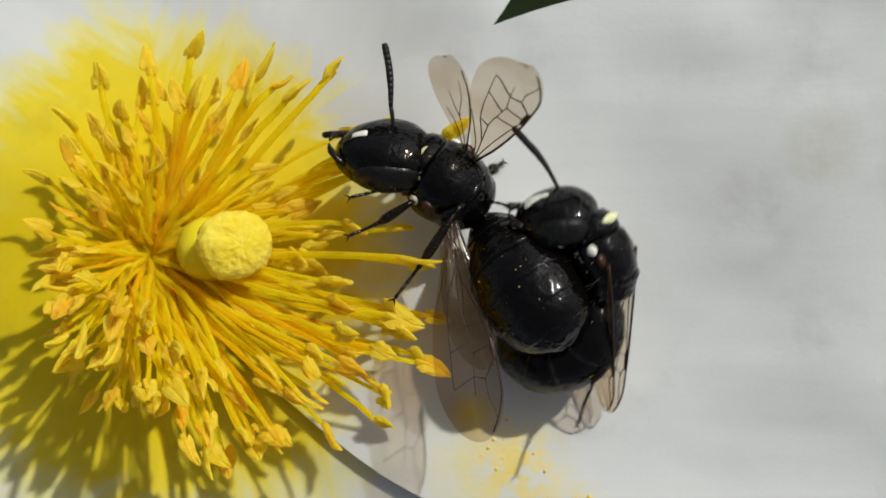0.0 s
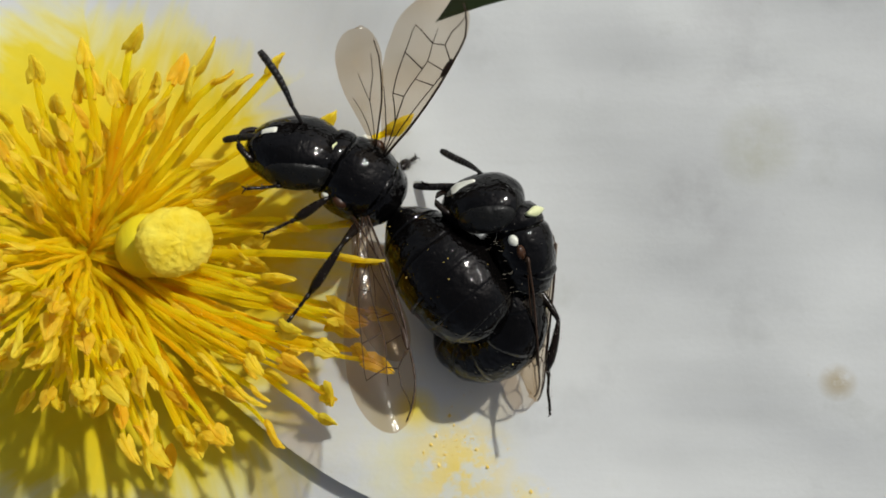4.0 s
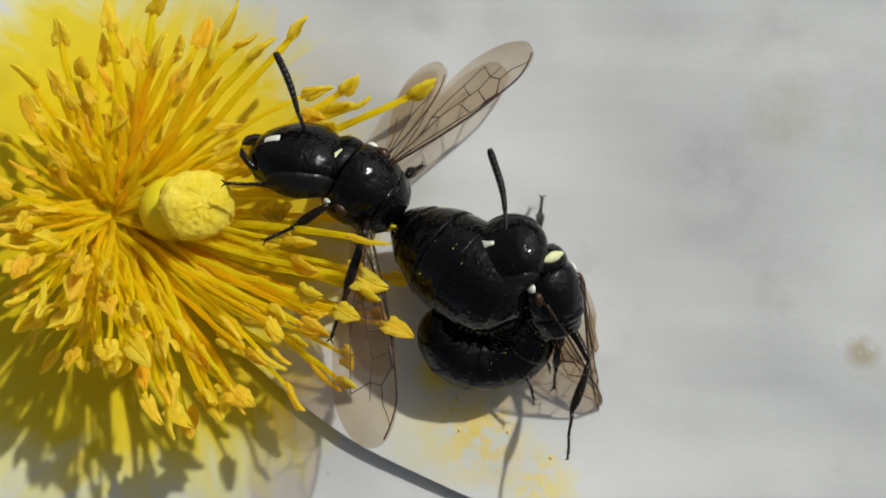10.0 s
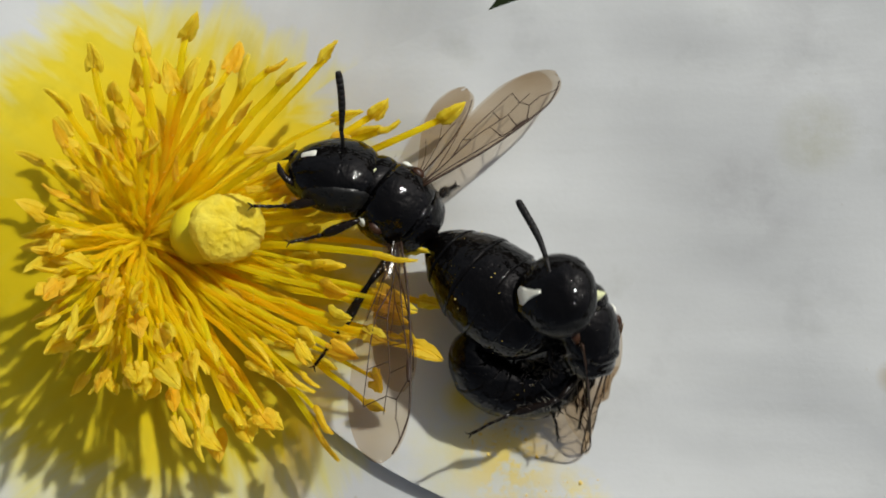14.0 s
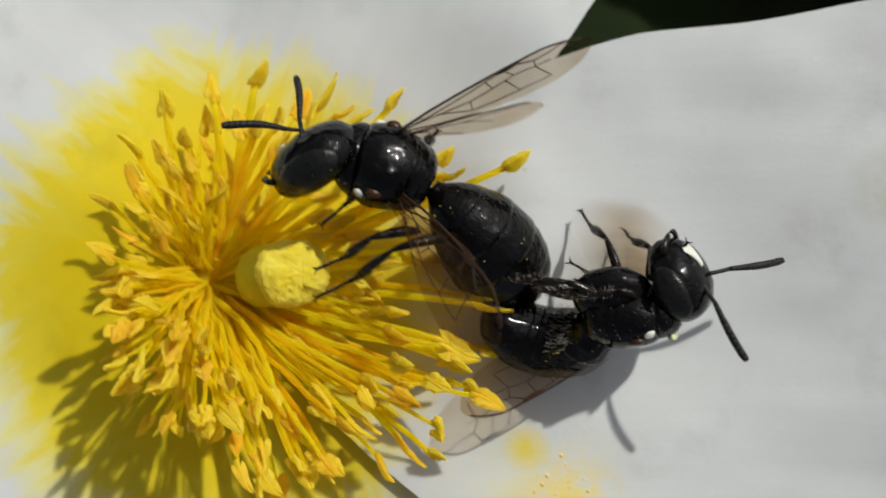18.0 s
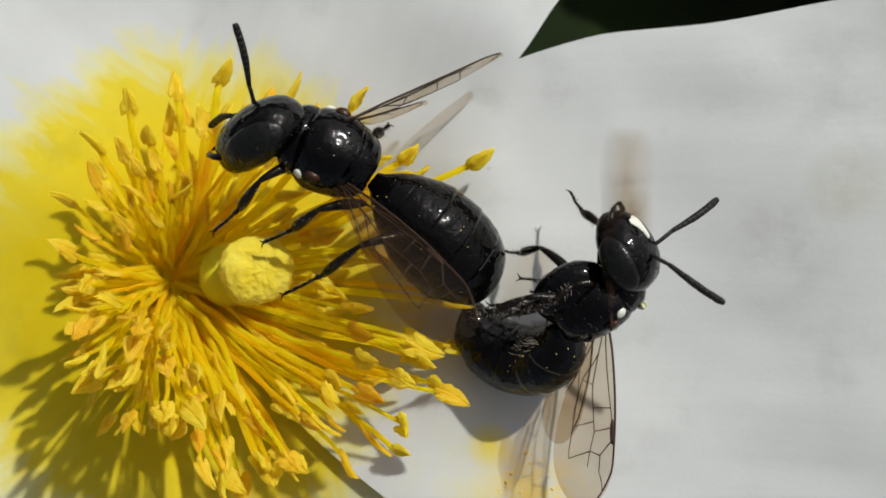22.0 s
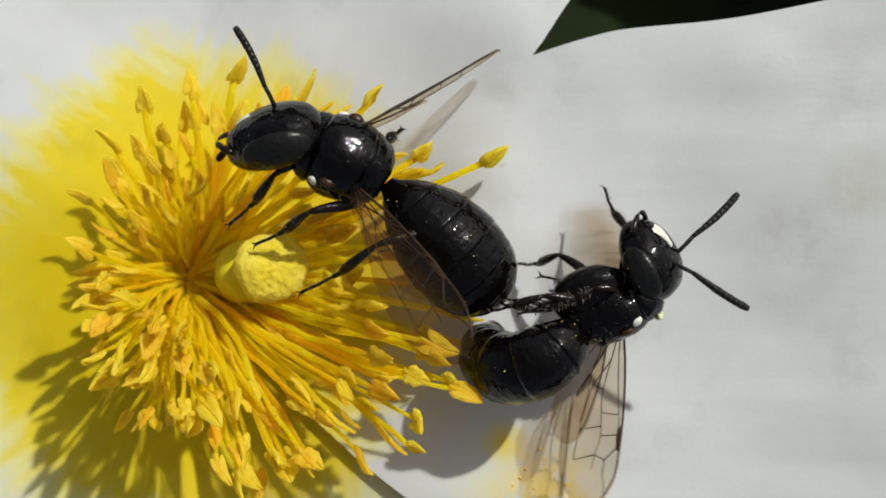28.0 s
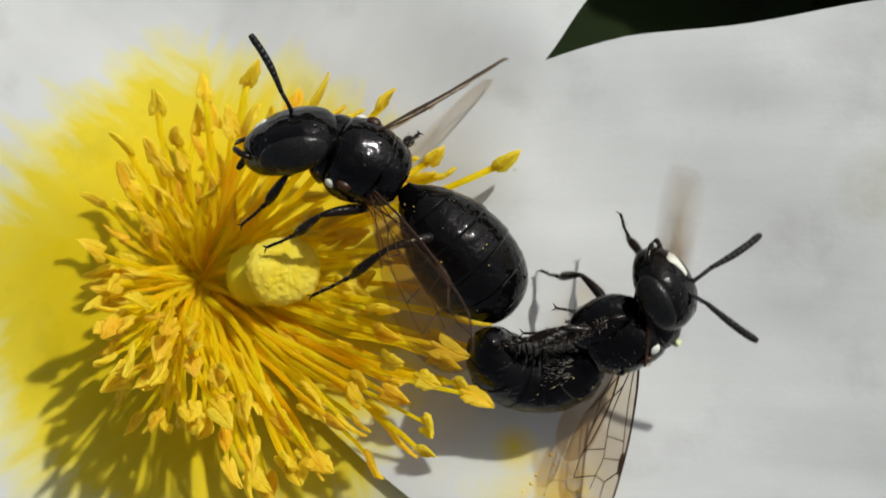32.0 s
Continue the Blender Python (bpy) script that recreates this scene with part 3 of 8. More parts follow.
def scatter_pollen():
    """Crumbs of shed pollen and fallen anthers that lie on the lower petals."""
    rng = random.Random(11)
    bm = bmesh.new()
    for i in range(260):
        x, y = (rng.gauss(8.2, 0.42), rng.gauss(-4.9, 0.38)) if i < 200 else (rng.gauss(9.5, 0.35), rng.gauss(-6.0, 0.3))
        s = rng.uniform(0.012, 0.035) * (2.2 if i % 12 == 0 else 1)
        lift = petal_rise(math.hypot(x, y), math.atan2(y, x))
        waves = petal_waves(math.hypot(x, y), math.atan2(y, x))
        x, y = (x + FLOWER_X) * (1 - lift / 27) - FLOWER_X, y * (1 - lift / 27)
        lift += waves - 0.005 + 0.28 * min(1, -y / (1.25 * petal_half_width(x)))
        pts = [(x - s, y, lift - 0.02), (x - 0.3 * s, y + 0.3 * s, lift + 0.01), (x + s, y - 0.2 * s, lift - 0.02)]
        sweep(bm, pts, [s * 0.3, s * rng.uniform(0.6, 1.1), s * 0.25], 6, wobble=0.3)
    crumbs = part("pollen_crumbs", bm, POLLEN)
    crumbs.matrix_basis = flower.matrix_basis
    return tagged(crumbs, "yellow crumbs of shed pollen on the white petal", "pollen", kind="stuff")


scatter_pollen()

# ---- the two bees, a little larger than their drawing ----
MM = 0.00105


def head_shape(co):
    """Rounded face that narrows to the mouth, flattened behind."""
    co = co.copy()
    low = max(0.0, -co.z)
    square = (abs(co.x) ** 2.6 + abs(co.y) ** 2.6 + abs(co.z) ** 2.6) ** (-1 / 2.6)
    co *= 0.5 + 0.5 * square
    co.x *= 1 - 0.30 * low ** 1.5
    co.z *= 1.0 + 0.12 * low
    if co.y < 0:
        co.y *= 0.62
    return co


def patch(bm, radii, outline, proud=1.05, n=8):
    """A thin raised field on the front of the head. outline: (height, half width) from mouth to brow."""
    grid = []
    m = 2 * len(outline) + 4
    for j in range(m + 1):
        z = outline[0][0] + (outline[-1][0] - outline[0][0]) * j / m
        half = float(np.interp(z, [o[0] for o in outline], [o[1] for o in outline]))
        row = []
        for i in range(n + 1):
            x = half * (2 * i / n - 1)
            low = max(0.0, -z / radii[2])
            rx = radii[0] * (1 - 0.32 * low ** 1.5)
            d = max(0.02, 1 - (x / rx) ** 2 - (z / (radii[2] * (1 + 0.1 * low))) ** 2)
            edge = 0.985 if i in (0, n) or j in (0, m) else proud
            u = (abs(x / radii[0]), math.sqrt(d), abs(z / radii[2]))
            full = 0.5 + 0.5 * (u[0] ** 2.6 + u[1] ** 2.6 + u[2] ** 2.6) ** (-1 / 2.6)
            row.append(bm.verts.new((x * full, radii[1] * math.sqrt(d) * edge * full, z * full)))
        grid.append(row)
    for j in range(m):
        for i in range(n):
            bm.faces.new((grid[j][i], grid[j][i + 1], grid[j + 1][i + 1], grid[j + 1][i]))


def roughen(bm, amount, scale, seed):
    """Uneven plates and ridges of the cuticle."""
    bm.normal_update()
    moves = [(v, v.normal * amount * (noise.noise(v.co * scale + Vector((seed, 0, 0))) + 0.5 * noise.noise(v.co * scale * 2.3 + Vector((0, seed, 0))))) for v in bm.verts]
    for v, d in moves:
        v.co += d


def hairs(bm, spots, length, thick=0.006, slot=0):
    for p, way in spots:
        p, way = Vector(p), Vector(way)
        sweep(bm, [p, p + way * length * 0.5, p + way * length + Vector((0, 0, -0.1 * length))], [thick, thick * 0.7, thick * 0.2], 3, slot=slot)


def antenna_mesh(length, scape, thick):
    """Thin scape, then a flagellum of short rings; along +x."""
    bm = bmesh.new()
    sweep(bm, curve((0, 0, 0), (scape * 0.5, 0.04, 0.02), (scape, 0.05, 0), 5), [0.035, 0.045, 0.04, 0.045, 0.04], 8)
    pts, rad = [], []
    for i in range(11):
        s0, s1 = i / 11, (i + 0.86) / 11
        for s in (s0, s1, (i + 0.93) / 11):
            x = scape + (length - scape) * s
            pts.append((x, 0.05 - 0.10 * s * s + 0.02 * math.sin(5 * s), 0.05 * math.sin(3 * s)))
            rad.append(thick * (0.62 + 0.38 * min(1, s * 2.2)) * (0.86 if s == (i + 0.93) / 11 else 1.0) * (0.75 if i == 10 and s > s0 else 1))
    sweep(bm, pts, rad, 10)
    return bm


def make_head(bee, radii, mark, antenna_at, key):
    bm = bmesh.new()
    ball(bm, (0, 0, 0), radii, 44, 32, shape=head_shape)
    roughen(bm, 0.016, 3.4, 1.0)
    head = part("head", bm, BLACK, bee, "glossy black pitted head")
    w, d, h = radii
    for side in (-1, 1):
        bm = bmesh.new()
        ball(bm, (0, 0, 0), radii, 64, 48, shape=head_shape)
        bmesh.ops.delete(bm, geom=[v for v in bm.verts if v.co.x * side < 0.22 * w], context="VERTS")
        for v in bm.verts:
            e = math.hypot((v.co.y / d - 0.08) / 0.55, (v.co.z / h - 0.08) / 0.70)
            v.co *= 1.055 - 0.03 * e * e if e < 1 else max(0.86, 1.025 - 0.9 * (e - 1))
        part("compound_eye", bm, EYE, head, "large grey-black oval eye")
        bm = bmesh.new()
        sweep(bm, curve((side * w * 0.50, d * 0.25, -h * 0.82), (side * w * 0.45, d * 0.50, -h * 1.12), (side * w * 0.05, d * 0.50, -h * 1.2), 7),
              [(0.08, 0.06), (0.085, 0.06), (0.08, 0.055), (0.07, 0.05), (0.075, 0.05), (0.05, 0.04), (0.02, 0.02)], 8, up=(0, 1, 0))
        part("mandible", bm, LEG_BLACK, head, "dark brown curved jaw")
    for x, z in ((0, 0.60), (-0.16, 0.74), (0.16, 0.74)):
        bm = bmesh.new()
        y = d * math.sqrt(max(0.05, 1 - (x / w) ** 2 - z ** 2))
        ball(bm, (x, y * 0.98, z * h), (0.055, 0.04, 0.055), 8, 6)
        part("ocellus", bm, EYE, head)
    bm = bmesh.new()
    patch(bm, radii, mark)
    part("face_mark", bm, IVORY, head, "ivory white mark on the face")
    bm = bmesh.new()
    rng = random.Random(3)
    spots = []
    for _ in range(70):
        a, b = rng.uniform(0, 2 * math.pi), rng.uniform(-0.2, 1)
        v = Vector((math.cos(a) * math.sqrt(max(0, 1 - b * b)), -abs(math.sin(a)) * 0.6, b))
        spots.append(((v.x * w, v.y * d * 0.62, v.z * h), v.normalized()))
    hairs(bm, spots, 0.12, 0.003)
    part("hair", bm, HAIR, head)
    for side, tag in ((1, "a1"), (-1, "a2")):
        ant = part("antenna", antenna_mesh(1.75, 0.5, 0.075), ANTENNA, head)
        ant.matrix_basis = Matrix.Translation(Vector((side * antenna_at[0], antenna_at[1], antenna_at[2])) * MM)
        MOVING[key + "_antenna_" + tag] = ant
    MOVING[key + "_head"] = head
    return head


def make_thorax(bee, k, collar, slim=1.0):
    """Thorax along y with neck in front and waist behind; k scales it."""
    bm = bmesh.new()
    ys = (0.98, 0.93, 0.84, 0.74, 0.66, 0.62, 0.585, 0.55, 0.46, 0.32, 0.15, -0.10, -0.25, -0.29, -0.33, -0.42, -0.50, -0.55, -0.60, -0.70, -0.78, -0.83)
    ws = (0.36, 0.60, 0.69, 0.74, 0.75, 0.74, 0.70, 0.75, 0.82, 0.86, 0.87, 0.85, 0.81, 0.78, 0.79, 0.76, 0.72, 0.69, 0.68, 0.61, 0.50, 0.36)
    hs = (0.32, 0.50, 0.58, 0.63, 0.64, 0.63, 0.58, 0.64, 0.72, 0.78, 0.80, 0.79, 0.76, 0.73, 0.74, 0.72, 0.68, 0.65, 0.64, 0.58, 0.48, 0.36)
    zs = (-0.10, -0.07, -0.03, 0.0, 0.01, 0.01, 0.0, 0.01, 0.03, 0.04, 0.04, 0.03, 0.02, 0.0, 0.0, -0.01, -0.03, -0.05, -0.06, -0.10, -0.12, -0.12)
    ws, hs = [w * slim for w in ws], [h * slim for h in hs]
    sweep(bm, [(0, y * k, z * k) for y, z in zip(ys, zs)], [(a * k, b * k) for a, b in zip(ws, hs)], 40)
    roughen(bm, 0.035, 3.0, 5.0)
    part("thorax", bm, BLACK, bee, "domed glossy black thorax")
    bm = bmesh.new()
    ball(bm, (0, -0.40 * k, 0.55 * k * slim), (0.40 * k, 0.18 * k, 0.20 * k), 16, 10)
    part("scutellum", bm, BLACK, bee)
    # pale collar behind the head, on the back only
    bm = bmesh.new()
    arc = [radians(a) for a in range(72, 125, 6)]
    wide = 1.04 if slim < 1 else 1.06
    pts = [(0.60 * k * math.cos(a) * wide, 0.84 * k + 0.05 * math.sin(a), 0.52 * k * math.sin(a) * wide) for a in arc]
    sweep(bm, pts, [(collar * (0.25 + 0.75 * math.sin(math.pi * i / (len(arc) - 1))), 0.07) for i in range(len(arc))], 8, up=(0, 0, 1))
    part("collar", bm, GREENISH, bee, "pale greenish ivory collar stripe")
    for side in (-1, 1):
        bm = bmesh.new()
        ball(bm, (side * 0.73 * k * slim, 0.40 * k, 0.26 * k * slim), (0.10 * k * k, 0.15 * k * k, 0.13 * k * k), 12, 8)
        part("shoulder_spot", bm, IVORY, bee, "ivory white spot at the shoulder")
        bm = bmesh.new()
        ball(bm, (side * 0.72 * k * slim, 0.16 * k, 0.44 * k * slim), (0.12 * k, 0.16 * k, 0.08 * k), 12, 8)
        part("tegula", bm, TEGULA, bee, "amber brown scale over the wing root")
    bm = bmesh.new()
    rng = random.Random(8)
    spots = []
    for _ in range(110):
        a, y = rng.uniform(0, 2 * math.pi), rng.uniform(-0.9, 0.85)
        rw = float(np.interp(y, ys[::-1], ws[::-1])) * k
        rh = float(np.interp(y, ys[::-1], hs[::-1])) * k
        v = Vector((math.cos(a), rng.uniform(-0.3, 0.3), math.sin(a)))
        if v.z > 0.4 and rng.random() < 0.7:
            continue
        spots.append(((rw * math.cos(a), y * k, rh * math.sin(a)), v.normalized()))
    hairs(bm, spots, 0.14, 0.0032)
    part("hair", bm, HAIR, bee)


def abdomen_spine(length, curl, n):
    """Points from the waist backwards (-y), curling towards the belly (-z)."""
    pts, ways, p, a = [], [], Vector((0, 0, 0)), 0.0
    for i in range(n + 1):
        pts.append(p.copy())
        a = curl * (i + 0.5) / n
        p = p + Vector((0, -math.cos(a), -math.sin(a))) * (length / n)
    return pts


TEARDROP = ((0, 0.14), (0.06, 0.32), (0.14, 0.54), (0.26, 0.77), (0.40, 0.93), (0.54, 1.0), (0.68, 0.98), (0.80, 0.90), (0.88, 0.76), (0.94, 0.58), (0.98, 0.36), (1, 0.06))
TUBE = ((0, 0.30), (0.07, 0.58), (0.16, 0.82), (0.30, 0.97), (0.50, 1.0), (0.70, 0.97), (0.84, 0.82), (0.93, 0.58), (1, 0.22))


def make_abdomen(bee, length, width, height, curl, key, profile):
    """Six overlapping rings, each a part of its own."""
    n = 48
    pts = abdomen_spine(length, curl, n)
    edges = (0.0, 0.20, 0.39, 0.57, 0.73, 0.87, 1.0)

    def girth(s):
        near = [max(0.0, min(1.0, s + d)) for d in (-0.04, -0.02, 0, 0.02, 0.04)]
        return sum(float(np.interp(q, [p[0] for p in profile], [p[1] for p in profile])) for q in near) / 5
    base = None
    for r, (s0, s1) in enumerate(zip(edges, edges[1:])):
        line, rads = [], []
        for q in range(13):
            begin, end = s0 - (0.05 if r else 0), s1 + (0.012 if r < 5 else 0)
            s = begin + (end - begin) * q / 12
            f = max(0.0, min(1.0, s)) * n
            i = min(n - 1, int(f))
            line.append(pts[i].lerp(pts[i + 1], f - i))
            g = girth(s) * (1 + 0.028 * (q / 12) ** 3 - (0.03 if q < 3 and r else 0))
            rads.append((g * height / 2, g * width / 2))
        bm = bmesh.new()
        sweep(bm, line, rads, 36, up=(1, 0, 0))
        roughen(bm, 0.022, 2.6, 9.0)
        if base is None:
            base = part("abdomen", bm, ABDOMEN, bee, "smooth shiny black abdomen of overlapping rings")
        else:
            part("tergite", bm, ABDOMEN, base)
    bm = bmesh.new()
    rng = random.Random(21)
    spots = []
    for _ in range(80):
        s, a = rng.uniform(0.1, 0.97), rng.uniform(0, 2 * math.pi)
        i = min(n - 1, int(s * n))
        t = (pts[i + 1] - pts[i]).normalized()
        side = Vector((1, 0, 0))
        up = side.cross(t) * -1
        v = side * math.cos(a) + up * math.sin(a)
        g = girth(s)
        spots.append(pts[i] + side * (math.cos(a) * g * width / 2) + up * (math.sin(a) * g * height / 2))
    for p in spots:
        r = 0.005 + 0.013 * rng.random() ** 2
        sweep(bm, [p + Vector((-r, 0, 0)), p, p + Vector((r, 0, 0))], [r * 0.4, r, r * 0.4], 5)
    part("pollen_dust", bm, POLLEN, base, "specks of yellow pollen")
    if curl > 1:
        bm = bmesh.new()
        for _ in range(170):
            s, a = rng.uniform(0.05, 0.45), rng.uniform(-0.9, 0.9)
            i = min(n - 1, int(s * n))
            t = (pts[i + 1] - pts[i]).normalized()
            up = Vector((1, 0, 0)).cross(t)
            v = (up * math.cos(a) + Vector((math.sin(a), 0, 0))).normalized()
            if v.z > 0 and s < 0.2:
                v.z = -v.z
            g = girth(s)
            hairs(bm, [(pts[i] + Vector((v.x * g * width / 2, v.y * g * height / 2, v.z * g * height / 2)), v)], rng.uniform(0.08, 0.17), 0.004)
        tagged(part("hair", bm, HAIR, base, "short pale hairs on the belly side"), kind="stuff")
    MOVING[key] = base
    return base


def wing_point(s, v, length, width, flip):
    """Across a wing: s from root to tip, v from leading to trailing edge."""
    end = math.sqrt(max(0.0, 1 - (max(0.0, s - 0.72) / 0.28) ** 2))
    lead = 0.10 * width + 0.16 * width * math.sin(math.pi * min(0.72, s) * 0.9) - 0.48 * width * (1 - end)
    trail = lead - width * float(np.interp(s, (0, 0.12, 0.3, 0.45, 0.58, 0.72), (0.12, 0.30, 0.62, 0.85, 0.96, 1.0))) * end
    y = lead + (trail - lead) * v
    z = 0.035 * math.sin(9 * v + 2 * s) + 0.05 * math.sin(3 * s + v * 2)
    return Vector((s * length, flip * y, z))


FORE_VEINS = (((0.0, 0.1), (0.2, 0.02), (0.45, 0.02), (0.66, 0.02), (0.82, 0.02), (0.97, 0.1)), ((0.0, 0.35), (0.25, 0.22), (0.5, 0.1), (0.60, 0.06)),
              ((0.66, 0.05), (0.74, 0.24), (0.82, 0.24), (0.93, 0.06)), ((0.02, 0.45), (0.22, 0.50), (0.38, 0.50), (0.50, 0.42), (0.62, 0.36), (0.80, 0.44)),
              ((0.50, 0.10), (0.50, 0.42)), ((0.60, 0.07), (0.62, 0.36)), ((0.74, 0.24), (0.72, 0.40)),
              ((0.22, 0.50), (0.35, 0.74), (0.60, 0.72), (0.76, 0.74)), ((0.38, 0.50), (0.36, 0.74)), ((0.57, 0.39), (0.60, 0.72)), ((0.72, 0.40), (0.76, 0.74)),
              ((0.02, 0.60), (0.2, 0.85), (0.38, 0.95)))
HIND_VEINS = (((0.0, 0.1), (0.4, 0.03), (0.9, 0.08)), ((0.0, 0.3), (0.4, 0.35), (0.62, 0.55)), ((0.40, 0.35), (0.62, 0.22), (0.80, 0.22)), ((0.05, 0.5), (0.4, 0.85)))


def membrane(length, width, flip, n=26, m=10):
    bm = bmesh.new()
    grid = [[bm.verts.new(wing_point(1 - (1 - i / n) ** 2, j / m, length, width, flip)) for j in range(m + 1)] for i in range(n + 1)]
    for i in range(n):
        for j in range(m):
            bm.faces.new((grid[i][j], grid[i + 1][j], grid[i + 1][j + 1], grid[i][j + 1]))
    return bm


def veins(length, width, flip, lines, thick):
    bm = bmesh.new()
    for k, line in enumerate(lines):
        pts = []
        for (s0, v0), (s1, v1) in zip(line, line[1:]):
            for q in range(4):
                pts.append(wing_point(s0 + (s1 - s0) * q / 4, v0 + (v1 - v0) * q / 4, length, width, flip))
        pts.append(wing_point(*line[-1], length, width, flip))
        r = thick * (2.0 if k == 0 else 1.0)
        sweep(bm, pts, [r * (1.15 - 0.5 * i / len(pts)) for i in range(len(pts))], 5)
    return bm


def make_wing(bee, length, width, spread, key):
    wing = part("forewing", membrane(length, width, 1), MEMBRANE, bee, "smoky brown veined wing")
    bm = veins(length, width, 1, FORE_VEINS, 0.0125)
    ball(bm, wing_point(0.62, 0.06, length, width, 1), (0.26, 0.05, 0.02), 10, 6)
    part("wing_venation", bm, VEIN, wing, "dark brown veins")
    bm = membrane(length * 0.68, width * 0.68, 1, 20, 8)
    hind = part("hindwing", bm, MEMBRANE, wing, "shorter smoky hind wing")
    v = veins(length * 0.68, width * 0.68, 1, HIND_VEINS, 0.009)
    hind.matrix_basis = pose(0.1 * MM, -0.22 * MM, -0.03 * MM, 0, 1, -spread)
    hv = part("wing_venation", v, VEIN, wing)
    hv.matrix_basis = hind.matrix_basis
    MOVING[key] = wing
    return wing


def make_leg(bee, length, thick, key="", bend=0.22):
    """Femur, tibia and tarsus from the body (origin) to the foot at +x; knee towards +z."""
    knee, ankle, foot = Vector((0.38 * length, 0, bend * length)), Vector((0.70 * length, 0.02, 0.06 * length)), Vector((length, 0, 0))
    bm = bmesh.new()
    sweep(bm, curve((0, 0, 0), (0.15 * length, 0, bend * 0.75 * length), knee, 8), [t * thick for t in (0.6, 1.0, 1.25, 1.3, 1.2, 1.05, 0.85, 0.6)], 10)
    leg = part("leg", bm, LEG_BLACK, bee)
    bm = bmesh.new()
    sweep(bm, curve(knee, knee.lerp(ankle, 0.5) + Vector((0, 0, 0.02 * length)), ankle, 7), [t * thick for t in (0.5, 0.75, 0.95, 1.1, 1.2, 1.15, 0.7)], 10)
    rng = random.Random(int(length * 100))
    spots = []
    for _ in range(26):
        s, a = rng.uniform(0.1, 1), rng.uniform(0, 6.28)
        v = Vector((0.4, math.cos(a), math.sin(a))).normalized()
        spots.append((knee.lerp(ankle, s) + v * thick * 0.9, v))
    part("tibia", bm, LEG_BLACK, leg)
    fuzz = bmesh.new()
    hairs(fuzz, spots, 0.11, 0.004)
    bm = bmesh.new()
    pts, rads = [], []
    for i in range(5):
        for s in (i / 5, (i + 0.8) / 5, (i + 0.92) / 5):
            pts.append(ankle.lerp(foot, s) + Vector((0, 0, 0.015 * math.sin(s * 9))))
            rads.append(thick * (0.62 if i == 0 else 0.45) * (0.7 if s == (i + 0.92) / 5 else (0.8 if s == i / 5 else 1.0)))
    sweep(bm, pts, rads, 8)
    for side in (-1, 1):
        sweep(bm, curve(foot, foot + Vector((0.07, side * 0.05, 0.03)), foot + Vector((0.09, side * 0.09, -0.04)), 4), [0.022, 0.018, 0.012, 0.004], 5)
    for i in range(24):
        a = rng.uniform(0, 6.28)
        v = Vector((0.5, math.cos(a), math.sin(a))).normalized()
        hairs(fuzz, [(ankle.lerp(foot, rng.random()) + v * thick * 0.4, v)], 0.08, 0.004)
    part("tarsus", bm, LEG_BLACK, leg, "thin jointed brown-black foot")
    tagged(part("hair", fuzz, HAIR, leg), kind="stuff")
    if key:
        MOVING[key] = leg
    return leg


def aim(base, tip, side):
    """Pose of a limb from base to tip, in millimetres; side: where its +y points."""
    x = (Vector(tip) - Vector(base)).normalized()
    y = Vector(side)
    y = (y - x * y.dot(x)).normalized()
    m = Matrix((x, y, x.cross(y))).transposed().to_4x4()
    m.translation = Vector(base) * MM
    return m


def make_female():
    bee = empty("small_carpenter_bee", "glossy black female bee with smoky wings clinging to the stamens", "bee", "mating pair of bees")
    MOVING["female"] = bee
    make_thorax(bee, 1.0, 0.10, 1.0)
    make_head(bee, (0.84, 0.70, 0.98), ((-0.70, 0.07), (-0.36, 0.075)), (0.2, 0.58, 0.12), "female")
    make_abdomen(bee, 3.4, 2.10, 1.92, radians(28), "female_abdomen", TEARDROP)
    make_wing(bee, 4.1, 1.3, 24, "female_wing_RW")
    make_wing(bee, 4.55, 1.3, -10, "female_wing_LW")
    for tag, length in (("L1", 2.35), ("L2", 2.2), ("L3", 3.1)):
        make_leg(bee, length, 0.088, "female_leg_" + tag, 0.26)
    for base, tip, length in (((0.35, 0.55, -0.55), (0.1, 1.2, -1.8), 1.4), ((0.35, 0.05, -0.55), (0.3, 0.1, -1.9), 1.4), ((0.45, -0.45, -0.45), (1.3, -0.7, -0.7), 1.0)):
        make_leg(bee, length, 0.105).matrix_basis = aim(base, tip, (0, 1, 0))
    return bee


